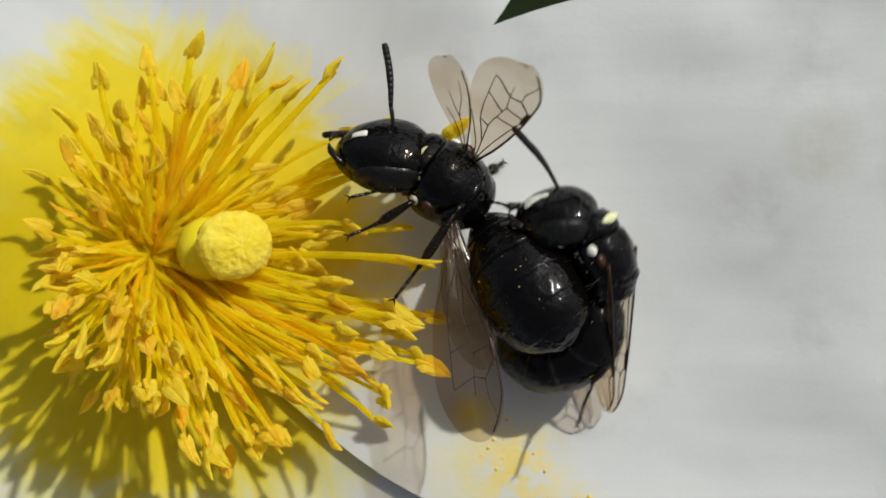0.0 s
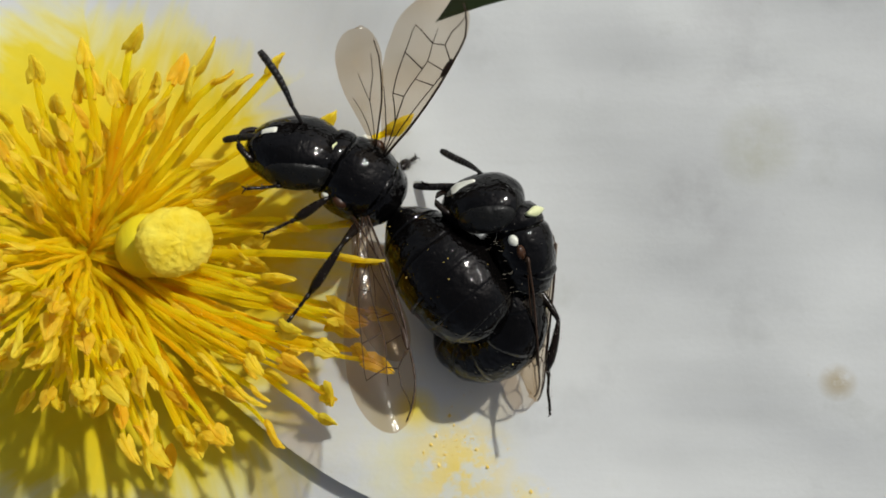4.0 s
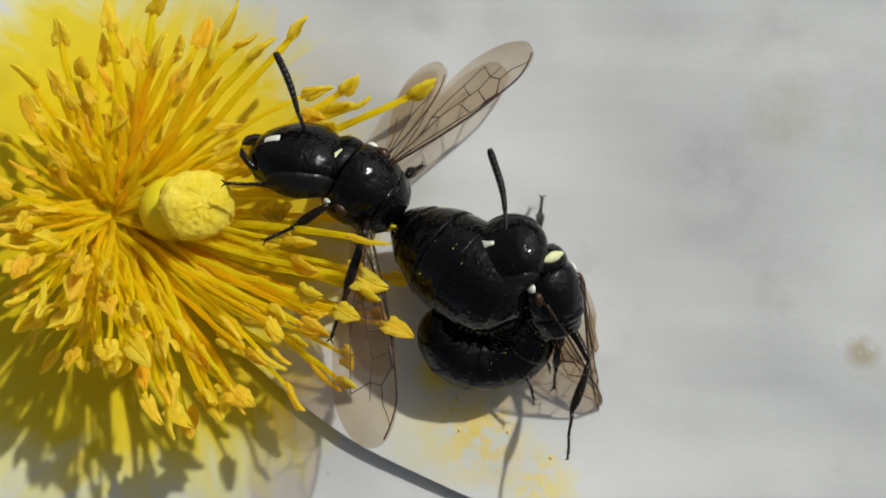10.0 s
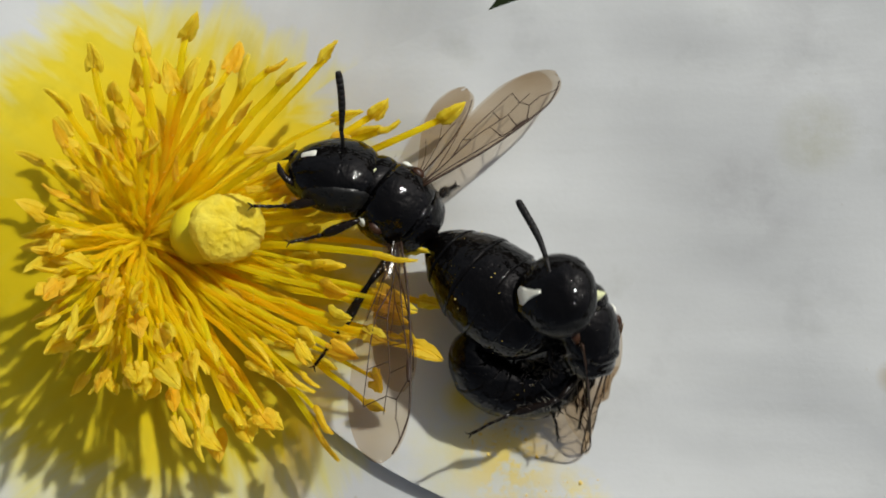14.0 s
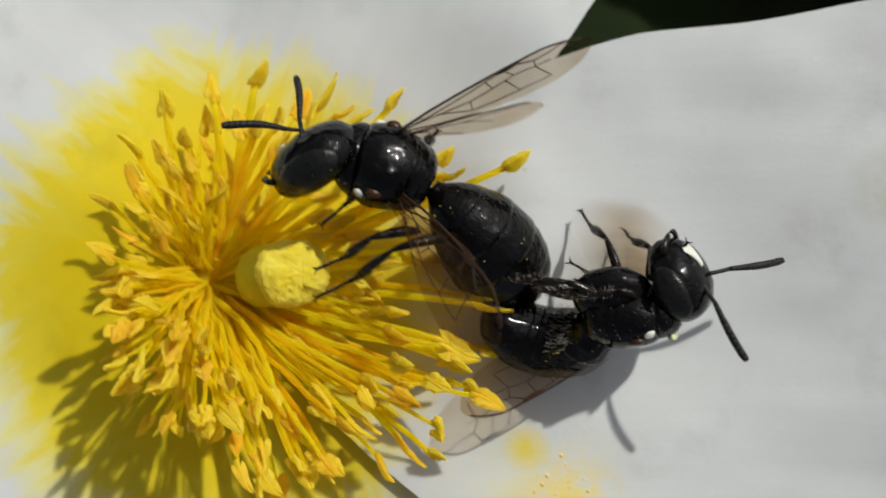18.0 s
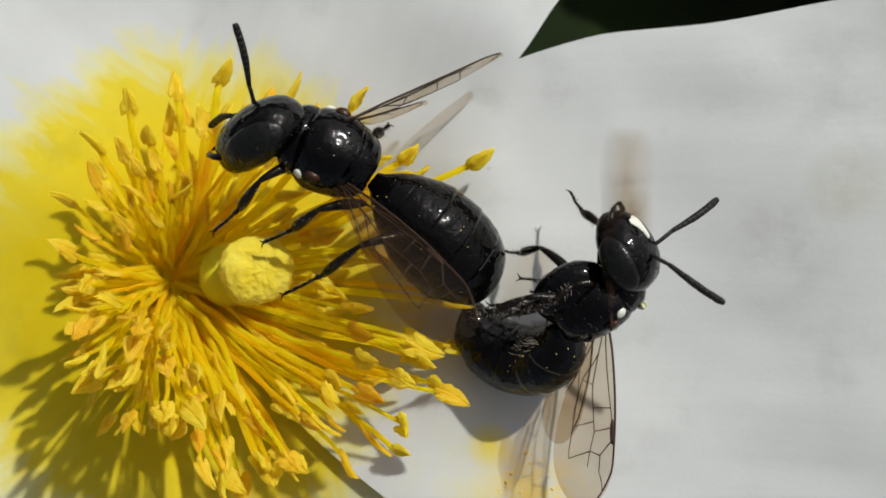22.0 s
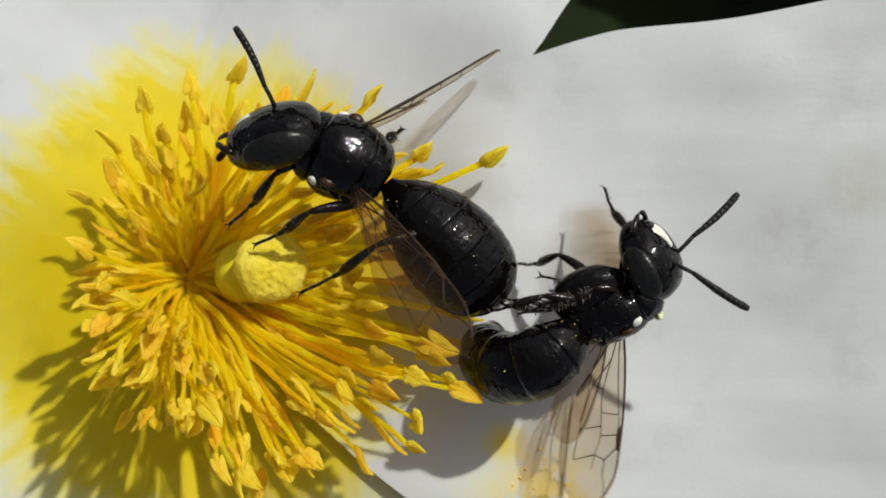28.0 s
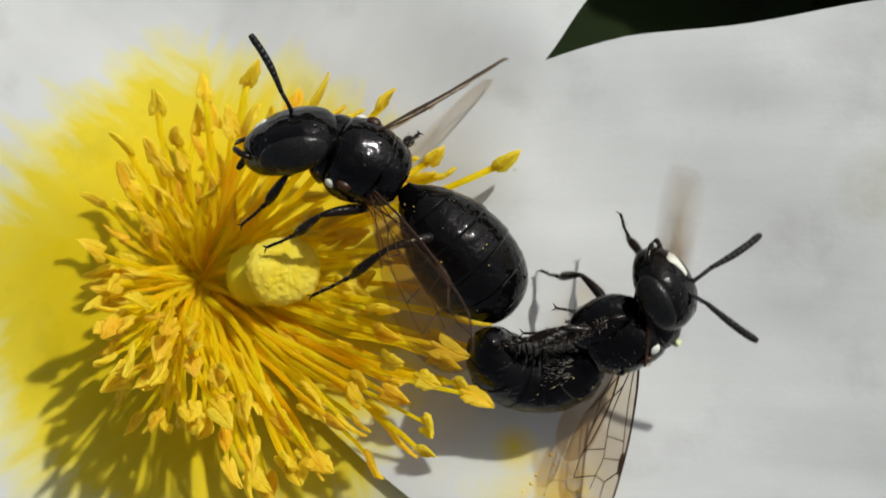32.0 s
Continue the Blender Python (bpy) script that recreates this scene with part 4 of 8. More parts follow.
def make_male():
    bee = empty("small_carpenter_bee", "smaller black male bee with white face coupled behind the female", "bee", "mating pair of bees")
    MOVING["male"] = bee
    make_thorax(bee, 0.95, 0.11, 0.80)
    make_head(bee, (0.78, 0.60, 0.80), ((-0.68, 0.15), (-0.52, 0.21), (-0.40, 0.12), (-0.24, 0.06), (-0.1, 0.035)), (0.17, 0.5, 0.1), "male")
    make_abdomen(bee, 3.4, 1.48, 1.40, radians(200), "male_abdomen", TUBE)
    make_wing(bee, 3.9, 1.25, 10, "male_wing_WA")
    make_wing(bee, 3.9, 1.25, 10, "male_wing_WB")
    for tag, length in (("F", 1.9), ("M", 2.2), ("R", 2.9)):
        make_leg(bee, length, 0.078, "male_leg_" + tag)
    for base, tip, length in (((-0.3, 0.5, -0.5), (0.0, 1.3, -1.3), 1.2), ((-0.3, 0.0, -0.6), (0.2, -0.9, -1.15), 1.2), ((-0.3, -0.4, -0.55), (0.2, -1.7, -1.0), 1.5)):
        make_leg(bee, length, 0.068).matrix_basis = aim(base, tip, (0, 1, 0))
    for side in (-1, 1):
        for y, z in ((0.30, -0.66), (-0.10, -0.72), (-0.45, -0.80)):
            make_leg(bee, 1.2, 0.068, "", 0.16).matrix_basis = aim((side * 0.30, y, -0.42), (side * (0.45 + 0.2 * y), y - 1.05, z), (side, 0.3, 0.2))
    # hind legs folded back over the belly
    for side in (-1, 1):
        make_leg(bee, 1.9, 0.075, "", 0.16).matrix_basis = aim((side * 0.34, -0.42, -0.50), (side * 0.30, -1.95, -1.05), (side, 0.2, 0.6))
    bm = bmesh.new()
    ball(bm, (0, -0.22, -0.50), (0.44, 0.80, 0.54), 18, 12)
    roughen(bm, 0.06, 2.6, 3.0)
    part("breast", bm, BLACK, bee, "black hairy underside between the legs")
    return bee


make_female()
make_male()


def motions():
    walk(MOVING["female"], [
        (0, pose(0.00000, 0.00169, 0.00273, 7.5, 13.9, 54.4)), (1, pose(-0.00008, 0.00196, 0.00273, 7.3, 13.9, 57.9)),
        (2, pose(-0.00038, 0.00187, 0.00273, 7.5, 13.9, 62.8)), (3, pose(-0.00021, 0.00165, 0.00273, 7.3, 13.9, 59.0)),
        (5.5, pose(-0.00153, 0.00180, 0.00273, 7.3, 13.9, 54.9)), (6, pose(-0.00106, 0.00110, 0.00273, 7.5, 13.9, 58.2)),
        (7, pose(-0.00092, 0.00092, 0.00273, 7.6, 13.9, 54.8)), (8, pose(-0.00088, 0.00085, 0.00273, 7.5, 13.9, 50.2)),
        (9, pose(-0.00086, 0.00079, 0.00273, 7.5, 13.9, 53.3)), (10, pose(-0.00107, 0.00079, 0.00273, 7.4, 13.9, 52.8)),
        (11, pose(-0.00128, 0.00145, 0.00273, 7.3, 13.9, 49.7)), (12, pose(-0.00121, 0.00102, 0.00273, 7.5, 13.9, 52.7)),
        (13, pose(-0.00099, 0.00097, 0.00273, 7.6, 13.9, 52.8)), (14, pose(-0.00096, 0.00087, 0.00273, 7.4, 13.9, 53.1)),
        (17, pose(-0.00161, 0.00099, 0.00273, 7.2, 13.9, 63.4)), (17.2, pose(-0.00226, 0.00136, 0.00273, 8.0, 14.3, 64.2)),
        (17.3, pose(-0.00198, 0.00174, 0.00288, 7.6, 14.5, 60.1)), (17.5, pose(-0.00200, 0.00288, 0.00314, 7.3, 14.9, 60.7)),
        (17.7, pose(-0.00260, 0.00279, 0.00339, 7.3, 15.3, 63.3)), (18, pose(-0.00247, 0.00264, 0.00372, 7.5, 15.9, 75.9)),
        (18.5, pose(-0.00295, 0.00308, 0.00372, 6.5, 15.9, 68.3)), (19, pose(-0.00283, 0.00307, 0.00372, 6.6, 15.9, 68.4)),
        (20, pose(-0.00286, 0.00301, 0.00372, 6.7, 15.9, 69.8)), (21, pose(-0.00294, 0.00297, 0.00372, 6.6, 15.9, 70.6)),
        (22, pose(-0.00290, 0.00285, 0.00372, 6.7, 15.9, 67.9)), (23, pose(-0.00300, 0.00290, 0.00372, 6.7, 15.9, 66.5)),
        (24, pose(-0.00289, 0.00290, 0.00371, 6.6, 15.9, 64.2)), (27, pose(-0.00283, 0.00273, 0.00371, 6.7, 15.9, 69.1)),
        (28, pose(-0.00291, 0.00269, 0.00371, 6.7, 15.9, 68.9)), (29, pose(-0.00295, 0.00277, 0.00371, 6.6, 15.9, 70.8)),
        (30, pose(-0.00277, 0.00268, 0.00371, 6.8, 15.9, 68.8)), (31, pose(-0.00289, 0.00281, 0.00371, 6.5, 15.9, 64.4)),
        (32, pose(-0.00281, 0.00269, 0.00371, 6.8, 15.9, 68.3)),
    ])
    walk(MOVING["female_head"], [
        (0, pose(-0.00030, 0.00143, -0.00012, 69.8, 31.0, 20.1)), (1, pose(-0.00030, 0.00144, -0.00011, 70.7, 30.3, 17.2)),
        (2, pose(-0.00035, 0.00142, -0.00011, 71.7, 29.4, 12.9)), (3, pose(-0.00031, 0.00143, -0.00014, 71.0, 30.1, 16.2)),
        (5.5, pose(-0.00029, 0.00144, -0.00002, 70.1, 30.8, 19.8)), (6, pose(-0.00033, 0.00143, -0.00008, 70.6, 30.3, 16.8)),
        (7, pose(-0.00033, 0.00143, -0.00008, 69.8, 30.9, 19.6)), (8, pose(-0.00045, 0.00140, 0.00003, 68.9, 31.9, 23.7)),
        (9, pose(-0.00036, 0.00142, -0.00011, 69.5, 31.2, 20.9)), (10, pose(-0.00039, 0.00141, -0.00010, 69.6, 31.3, 21.5)),
        (11, pose(-0.00037, 0.00142, -0.00006, 69.0, 31.9, 24.2)), (12, pose(-0.00023, 0.00145, -0.00004, 69.4, 31.4, 21.4)),
        (13, pose(-0.00035, 0.00143, -0.00009, 69.4, 31.3, 21.4)), (14, pose(-0.00029, 0.00144, -0.00008, 69.5, 31.3, 21.2)),
        (17, pose(-0.00024, 0.00145, -0.00001, 63.7, 23.8, 18.8)), (17.2, pose(-0.00045, 0.00134, 0.00041, 56.1, 33.4, 13.3)),
        (17.3, pose(-0.00027, 0.00145, -0.00001, 50.7, 38.2, 12.7)), (17.5, pose(-0.00030, 0.00144, 0.00001, 37.9, 43.4, -0.1)),
        (17.7, pose(-0.00029, 0.00144, 0.00004, 32.7, 42.6, -2.8)), (18, pose(-0.00033, 0.00143, -0.00001, 28.4, 40.6, -13.0)),
        (18.5, pose(-0.00045, 0.00140, 0.00004, 26.9, 41.3, -6.8)), (19, pose(-0.00043, 0.00141, 0.00004, 26.7, 41.2, -7.0)),
        (20, pose(-0.00031, 0.00144, 0.00007, 27.1, 41.1, -8.0)), (21, pose(-0.00030, 0.00144, 0.00007, 27.5, 41.1, -8.6)),
        (22, pose(-0.00033, 0.00143, 0.00008, 26.5, 41.3, -6.6)), (23, pose(-0.00028, 0.00144, 0.00009, 26.0, 41.4, -5.7)),
        (24, pose(-0.00031, 0.00144, 0.00008, 53.4, 44.4, 11.3)), (27, pose(-0.00025, 0.00145, 0.00009, 54.9, 43.7, 7.7)),
        (28, pose(-0.00023, 0.00145, 0.00010, 54.9, 43.7, 7.8)), (29, pose(-0.00024, 0.00145, 0.00008, 55.6, 43.4, 6.5)),
        (30, pose(-0.00029, 0.00144, 0.00005, 54.6, 43.7, 7.7)), (31, pose(-0.00038, 0.00142, 0.00004, 53.5, 44.4, 11.2)),
        (32, pose(-0.00028, 0.00144, 0.00007, 54.5, 43.8, 8.1)),
    ])
    walk(MOVING["female_abdomen"], [
        (0, pose(-0.00006, -0.00095, -0.00016, -37.3, -22.8, -17.4)), (1, pose(-0.00006, -0.00095, -0.00016, -29.0, -21.6, -24.6)),
        (2, pose(-0.00006, -0.00095, -0.00016, -33.6, -21.9, -20.0)), (3, pose(-0.00006, -0.00095, -0.00016, -37.4, -24.9, -19.3)),
        (5.5, pose(-0.00006, -0.00095, -0.00016, -20.9, -3.4, -2.7)), (6, pose(-0.00006, -0.00095, -0.00016, -20.9, -3.3, -2.7)),
        (7, pose(-0.00006, -0.00095, -0.00016, -19.6, -2.4, -2.0)), (8, pose(-0.00006, -0.00095, -0.00016, -32.9, -4.8, 1.0)),
        (9, pose(-0.00006, -0.00095, -0.00016, -28.8, -7.6, -5.5)), (10, pose(-0.00006, -0.00095, -0.00016, -42.0, -8.0, 0.3)),
        (11, pose(-0.00006, -0.00095, -0.00016, -40.5, -14.6, -6.9)), (12, pose(-0.00006, -0.00095, -0.00016, -38.4, -7.0, 0.1)),
        (13, pose(-0.00006, -0.00095, -0.00016, -26.6, -6.9, -6.0)), (14, pose(-0.00006, -0.00095, -0.00016, -35.2, -9.0, -3.4)),
        (17, pose(-0.00006, -0.00095, -0.00016, -35.0, -10.6, -5.5)), (18, pose(-0.00006, -0.00095, -0.00016, 17.5, 6.0, -18.5)),
        (19, pose(-0.00006, -0.00095, -0.00016, 5.6, 2.4, -22.9)), (20, pose(-0.00006, -0.00095, -0.00016, 7.9, 2.5, -17.4)),
        (21, pose(-0.00006, -0.00095, -0.00016, 3.5, 0.9, -15.2)), (22, pose(-0.00006, -0.00095, -0.00016, 3.1, 0.8, -14.4)),
        (23, pose(-0.00006, -0.00095, -0.00016, -23.8, -11.0, -26.0)), (24, pose(-0.00006, -0.00095, -0.00016, -23.8, -11.1, -25.7)),
        (27, pose(-0.00006, -0.00095, -0.00016, 1.7, 0.7, -21.8)), (28, pose(-0.00006, -0.00095, -0.00016, -2.4, -0.9, -21.2)),
        (29, pose(-0.00006, -0.00095, -0.00016, 1.1, 0.4, -19.8)), (30, pose(-0.00006, -0.00095, -0.00016, 5.3, 2.0, -21.0)),
        (31, pose(-0.00006, -0.00095, -0.00016, -3.3, -0.5, -21.8)), (32, pose(-0.00006, -0.00095, -0.00016, 1.2, 0.5, -22.1)),
    ])
    walk(MOVING["female_wing_RW"], [
        (0, pose(0.00055, 0.00005, 0.00061, 154.4, -81.4, 17.1)), (1, pose(0.00055, 0.00005, 0.00061, -146.3, -82.9, -12.1)),
        (2, pose(0.00055, 0.00005, 0.00061, -123.2, -76.1, -21.0)), (3, pose(0.00055, 0.00005, 0.00061, -155.3, -79.9, 3.0)),
        (4.5, pose(0.00055, 0.00005, 0.00061, 168.3, -38.9, 5.1)), (6, pose(0.00055, 0.00005, 0.00061, 142.0, -3.0, -16.4)),
        (7, pose(0.00055, 0.00005, 0.00061, 146.4, 1.2, -8.0)), (8, pose(0.00055, 0.00005, 0.00061, 139.9, 1.0, -6.6)),
        (9, pose(0.00055, 0.00005, 0.00061, 134.2, 1.7, -11.4)), (10, pose(0.00055, 0.00005, 0.00061, 127.4, -3.4, -15.2)),
        (11, pose(0.00055, 0.00005, 0.00061, 120.9, 3.7, -23.5)), (12, pose(0.00055, 0.00005, 0.00061, 129.2, -0.7, -18.4)),
        (13, pose(0.00055, 0.00005, 0.00061, 122.3, 4.6, -17.6)), (14, pose(0.00055, 0.00005, 0.00061, 130.6, 3.4, -16.5)),
        (17, pose(0.00055, 0.00005, 0.00061, 118.9, -9.0, -22.7)), (18, pose(0.00055, 0.00005, 0.00061, 70.1, -31.5, -51.7)),
        (19, pose(0.00055, 0.00005, 0.00061, 13.7, -15.2, -50.3)), (20, pose(0.00055, 0.00005, 0.00061, 82.3, -4.4, -45.6)),
        (21, pose(0.00055, 0.00005, 0.00061, 92.1, 3.5, -36.1)), (22, pose(0.00055, 0.00005, 0.00061, 90.0, 9.0, -35.2)),
        (23, pose(0.00055, 0.00005, 0.00061, 91.0, 10.7, -34.5)), (24, pose(0.00055, 0.00005, 0.00061, 93.7, 12.3, -29.6)),
        (27, pose(0.00055, 0.00005, 0.00061, 97.3, 12.6, -28.7)), (28, pose(0.00055, 0.00005, 0.00061, 93.4, 12.7, -30.9)),
        (29, pose(0.00055, 0.00005, 0.00061, 97.6, 12.6, -33.6)), (30, pose(0.00055, 0.00005, 0.00061, 97.6, 14.1, -27.8)),
        (31, pose(0.00055, 0.00005, 0.00061, 72.4, 10.7, -34.2)), (32, pose(0.00055, 0.00005, 0.00061, 96.5, 17.3, -28.7)),
    ])
    walk(MOVING["female_wing_LW"], [
        (0, pose(-0.00063, -0.00032, 0.00032, 14.3, -7.0, -133.6)), (1, pose(-0.00063, -0.00031, 0.00032, 39.2, -25.1, -146.0)),
        (2, pose(-0.00063, -0.00032, 0.00031, 10.5, -8.0, -136.8)), (3, pose(-0.00063, -0.00031, 0.00031, 0.6, -12.3, -136.0)),
        (5.5, pose(-0.00063, -0.00032, 0.00031, 34.3, -24.2, -141.6)), (6, pose(-0.00063, -0.00031, 0.00031, 35.3, -4.5, -138.9)),
        (7, pose(-0.00063, -0.00031, 0.00032, 7.0, 3.0, -136.1)), (8, pose(-0.00063, -0.00032, 0.00031, 12.2, -6.7, -141.0)),
        (9, pose(-0.00063, -0.00031, 0.00031, 1.7, 3.4, -138.3)), (10, pose(-0.00063, -0.00031, 0.00031, -6.7, -5.8, -136.8)),
        (11, pose(-0.00063, -0.00032, 0.00031, 11.1, -0.1, -135.6)), (12, pose(-0.00063, -0.00032, 0.00031, -3.5, 2.7, -136.9)),
        (13, pose(-0.00063, -0.00032, 0.00032, 12.0, -15.9, -141.7)), (14, pose(-0.00063, -0.00031, 0.00032, 26.8, -17.3, -146.2)),
        (17, pose(-0.00063, -0.00032, 0.00031, 31.3, -7.7, -141.2)), (17.2, pose(-0.00063, -0.00031, 0.00031, 33.4, -3.3, -141.6)),
        (17.3, pose(-0.00063, -0.00032, 0.00031, 37.4, -3.2, -137.9)), (17.5, pose(-0.00063, -0.00032, 0.00031, 45.6, -37.8, -136.9)),
        (17.7, pose(-0.00063, -0.00031, 0.00031, 39.5, -38.9, -127.5)), (18, pose(-0.00063, -0.00031, 0.00031, 36.9, -39.7, -138.0)),
        (18.5, pose(-0.00063, -0.00032, 0.00032, 37.5, -29.9, -123.4)), (19, pose(-0.00063, -0.00031, 0.00031, -13.0, -19.2, -118.6)),
        (20, pose(-0.00063, -0.00032, 0.00032, 4.4, -23.6, -121.9)), (21, pose(-0.00063, -0.00031, 0.00032, -6.3, -19.8, -122.8)),
        (22, pose(-0.00063, -0.00031, 0.00031, 1.1, -28.4, -119.3)), (23, pose(-0.00063, -0.00031, 0.00031, 0.7, -30.3, -121.1)),
        (24, pose(-0.00063, -0.00031, 0.00031, 32.1, -28.6, -122.7)), (27, pose(-0.00063, -0.00031, 0.00031, 18.9, -30.2, -128.2)),
        (28, pose(-0.00063, -0.00032, 0.00031, 15.8, -28.0, -126.4)), (29, pose(-0.00063, -0.00031, 0.00031, -14.9, -18.7, -127.6)),
        (30, pose(-0.00063, -0.00032, 0.00031, 9.4, -23.4, -129.6)), (31, pose(-0.00063, -0.00032, 0.00031, 27.9, -28.9, -126.9)),
        (32, pose(-0.00063, -0.00032, 0.00032, 23.5, -29.5, -130.6)),
    ])
    walk(MOVING["female_antenna_a1"], [
        (0, pose(0.00021, 0.00061, 0.00013, 7.2, 8.7, 52.5)), (1, pose(0.00021, 0.00061, 0.00013, 10.9, 14.7, 54.3)),
        (2, pose(0.00021, 0.00061, 0.00013, 21.7, 31.7, 58.2)), (3, pose(0.00021, 0.00061, 0.00013, 7.6, 9.6, 52.2)),
        (4.25, pose(0.00021, 0.00061, 0.00013, 46.5, 35.2, 77.9)), (5.5, pose(0.00021, 0.00061, 0.00013, 100.7, 35.2, 120.7)),
        (6, pose(0.00021, 0.00061, 0.00013, 46.0, 31.3, 85.7)), (7, pose(0.00021, 0.00061, 0.00013, 29.2, 13.2, 88.2)),
        (8, pose(0.00021, 0.00061, 0.00013, 8.9, 1.8, 88.1)), (9, pose(0.00021, 0.00061, 0.00013, 13.0, 6.2, 80.1)),
        (10, pose(0.00021, 0.00061, 0.00013, 16.5, 22.1, 57.8)), (11, pose(0.00021, 0.00061, 0.00013, 66.2, 57.8, 93.2)),
        (12, pose(0.00021, 0.00061, 0.00013, 19.1, 10.3, 81.0)), (13, pose(0.00021, 0.00061, 0.00013, 4.5, -0.0, 83.0)),
        (14, pose(0.00021, 0.00061, 0.00013, 5.8, 1.5, 77.7)), (17, pose(0.00021, 0.00061, 0.00013, 57.7, 50.7, 77.5)),
        (17.2, pose(0.00021, 0.00061, 0.00013, 78.8, 24.8, 111.5)), (17.3, pose(0.00021, 0.00061, 0.00013, 96.9, 33.2, 130.5)),
        (17.5, pose(0.00021, 0.00061, 0.00013, 102.9, 9.5, 143.8)), (17.7, pose(0.00021, 0.00061, 0.00013, 105.6, 12.8, 149.9)),
        (18, pose(0.00021, 0.00061, 0.00013, 80.7, 27.8, 132.7)), (18.5, pose(0.00021, 0.00061, 0.00013, 35.6, -12.7, 103.0)),
        (19, pose(0.00021, 0.00061, 0.00013, 33.2, -13.6, 98.8)), (20, pose(0.00021, 0.00061, 0.00013, 24.6, -22.7, 102.3)),
        (21, pose(0.00021, 0.00061, 0.00013, 21.1, -25.7, 93.9)), (22, pose(0.00021, 0.00061, 0.00013, 15.6, -29.7, 100.8)),
        (23, pose(0.00021, 0.00061, 0.00013, 9.4, -33.2, 104.8)), (24, pose(0.00021, 0.00061, 0.00013, 13.6, -6.1, 88.4)),
        (27, pose(0.00021, 0.00061, 0.00013, 22.1, 1.4, 91.9)), (28, pose(0.00021, 0.00061, 0.00013, 22.6, 5.7, 84.3)),
        (29, pose(0.00021, 0.00061, 0.00013, 21.5, 5.0, 82.8)), (30, pose(0.00021, 0.00061, 0.00013, 23.1, 5.3, 86.2)),
        (31, pose(0.00021, 0.00061, 0.00013, 20.3, 0.7, 89.1)), (32, pose(0.00021, 0.00061, 0.00013, 25.6, 5.2, 91.7)),
    ])
    walk(MOVING["female_antenna_a2"], [
        (0, pose(-0.00021, 0.00061, 0.00013, -54.6, 62.9, -34.2)), (1, pose(-0.00021, 0.00061, 0.00013, -55.4, 62.1, -35.2)),
        (2, pose(-0.00021, 0.00061, 0.00013, -57.7, 60.3, -37.8)), (3, pose(-0.00021, 0.00061, 0.00013, -58.7, 56.0, -39.8)),
        (5.5, pose(-0.00021, 0.00061, 0.00013, 148.8, 71.3, 172.2)), (6, pose(-0.00021, 0.00061, 0.00013, -57.3, 59.7, -37.6)),
        (7, pose(-0.00021, 0.00061, 0.00013, -58.8, 56.4, -39.8)), (8, pose(-0.00021, 0.00061, 0.00013, -60.6, 53.7, -42.1)),
        (9, pose(-0.00021, 0.00061, 0.00013, -59.9, 55.4, -41.1)), (10, pose(-0.00021, 0.00061, 0.00013, -60.4, 55.9, -41.4)),
        (11, pose(-0.00021, 0.00061, 0.00013, -57.1, 58.4, -37.7)), (12, pose(-0.00021, 0.00061, 0.00013, -59.1, 55.8, -40.3)),
        (13, pose(-0.00021, 0.00061, 0.00013, -59.8, 54.9, -41.1)), (14, pose(-0.00021, 0.00061, 0.00013, -59.1, 57.4, -39.8)),
        (17, pose(-0.00021, 0.00061, 0.00013, 155.1, 57.9, 175.6)), (17.2, pose(-0.00021, 0.00061, 0.00013, -74.3, 78.9, -46.3)),
        (17.3, pose(-0.00021, 0.00061, 0.00013, -35.2, 56.5, -14.4)), (17.5, pose(-0.00021, 0.00061, 0.00013, -44.8, 66.8, -8.1)),
        (17.7, pose(-0.00021, 0.00061, 0.00013, -60.2, 69.6, -18.5)), (17.85, pose(-0.00021, 0.00061, 0.00013, 8.9, 41.4, 33.9)),
        (18, pose(-0.00021, 0.00061, 0.00013, 33.2, 2.6, 35.4)), (18.25, pose(-0.00021, 0.00061, 0.00013, 15.1, 43.5, 44.6)),
        (18.5, pose(-0.00021, 0.00061, 0.00013, -50.8, 82.6, -1.6)), (19, pose(-0.00021, 0.00061, 0.00013, -51.3, 81.7, -2.5)),
        (20, pose(-0.00021, 0.00061, 0.00013, -20.8, 60.4, 9.3)), (21, pose(-0.00021, 0.00061, 0.00013, -63.3, 80.4, -14.1)),
        (22, pose(-0.00021, 0.00061, 0.00013, -14.3, 57.0, 12.0)), (23, pose(-0.00021, 0.00061, 0.00013, -13.8, 53.7, 8.8)),
        (24, pose(-0.00021, 0.00061, 0.00013, -103.6, 67.7, -58.8)), (27, pose(-0.00021, 0.00061, 0.00013, -109.1, 67.6, -63.5)),
        (28, pose(-0.00021, 0.00061, 0.00013, -108.8, 64.8, -62.7)), (29, pose(-0.00021, 0.00061, 0.00013, -111.0, 63.0, -64.1)),
        (30, pose(-0.00021, 0.00061, 0.00013, -112.3, 62.4, -65.0)), (31, pose(-0.00021, 0.00061, 0.00013, -113.2, 60.5, -65.2)),
        (32, pose(-0.00021, 0.00061, 0.00013, -114.2, 61.8, -66.3)),
    ])
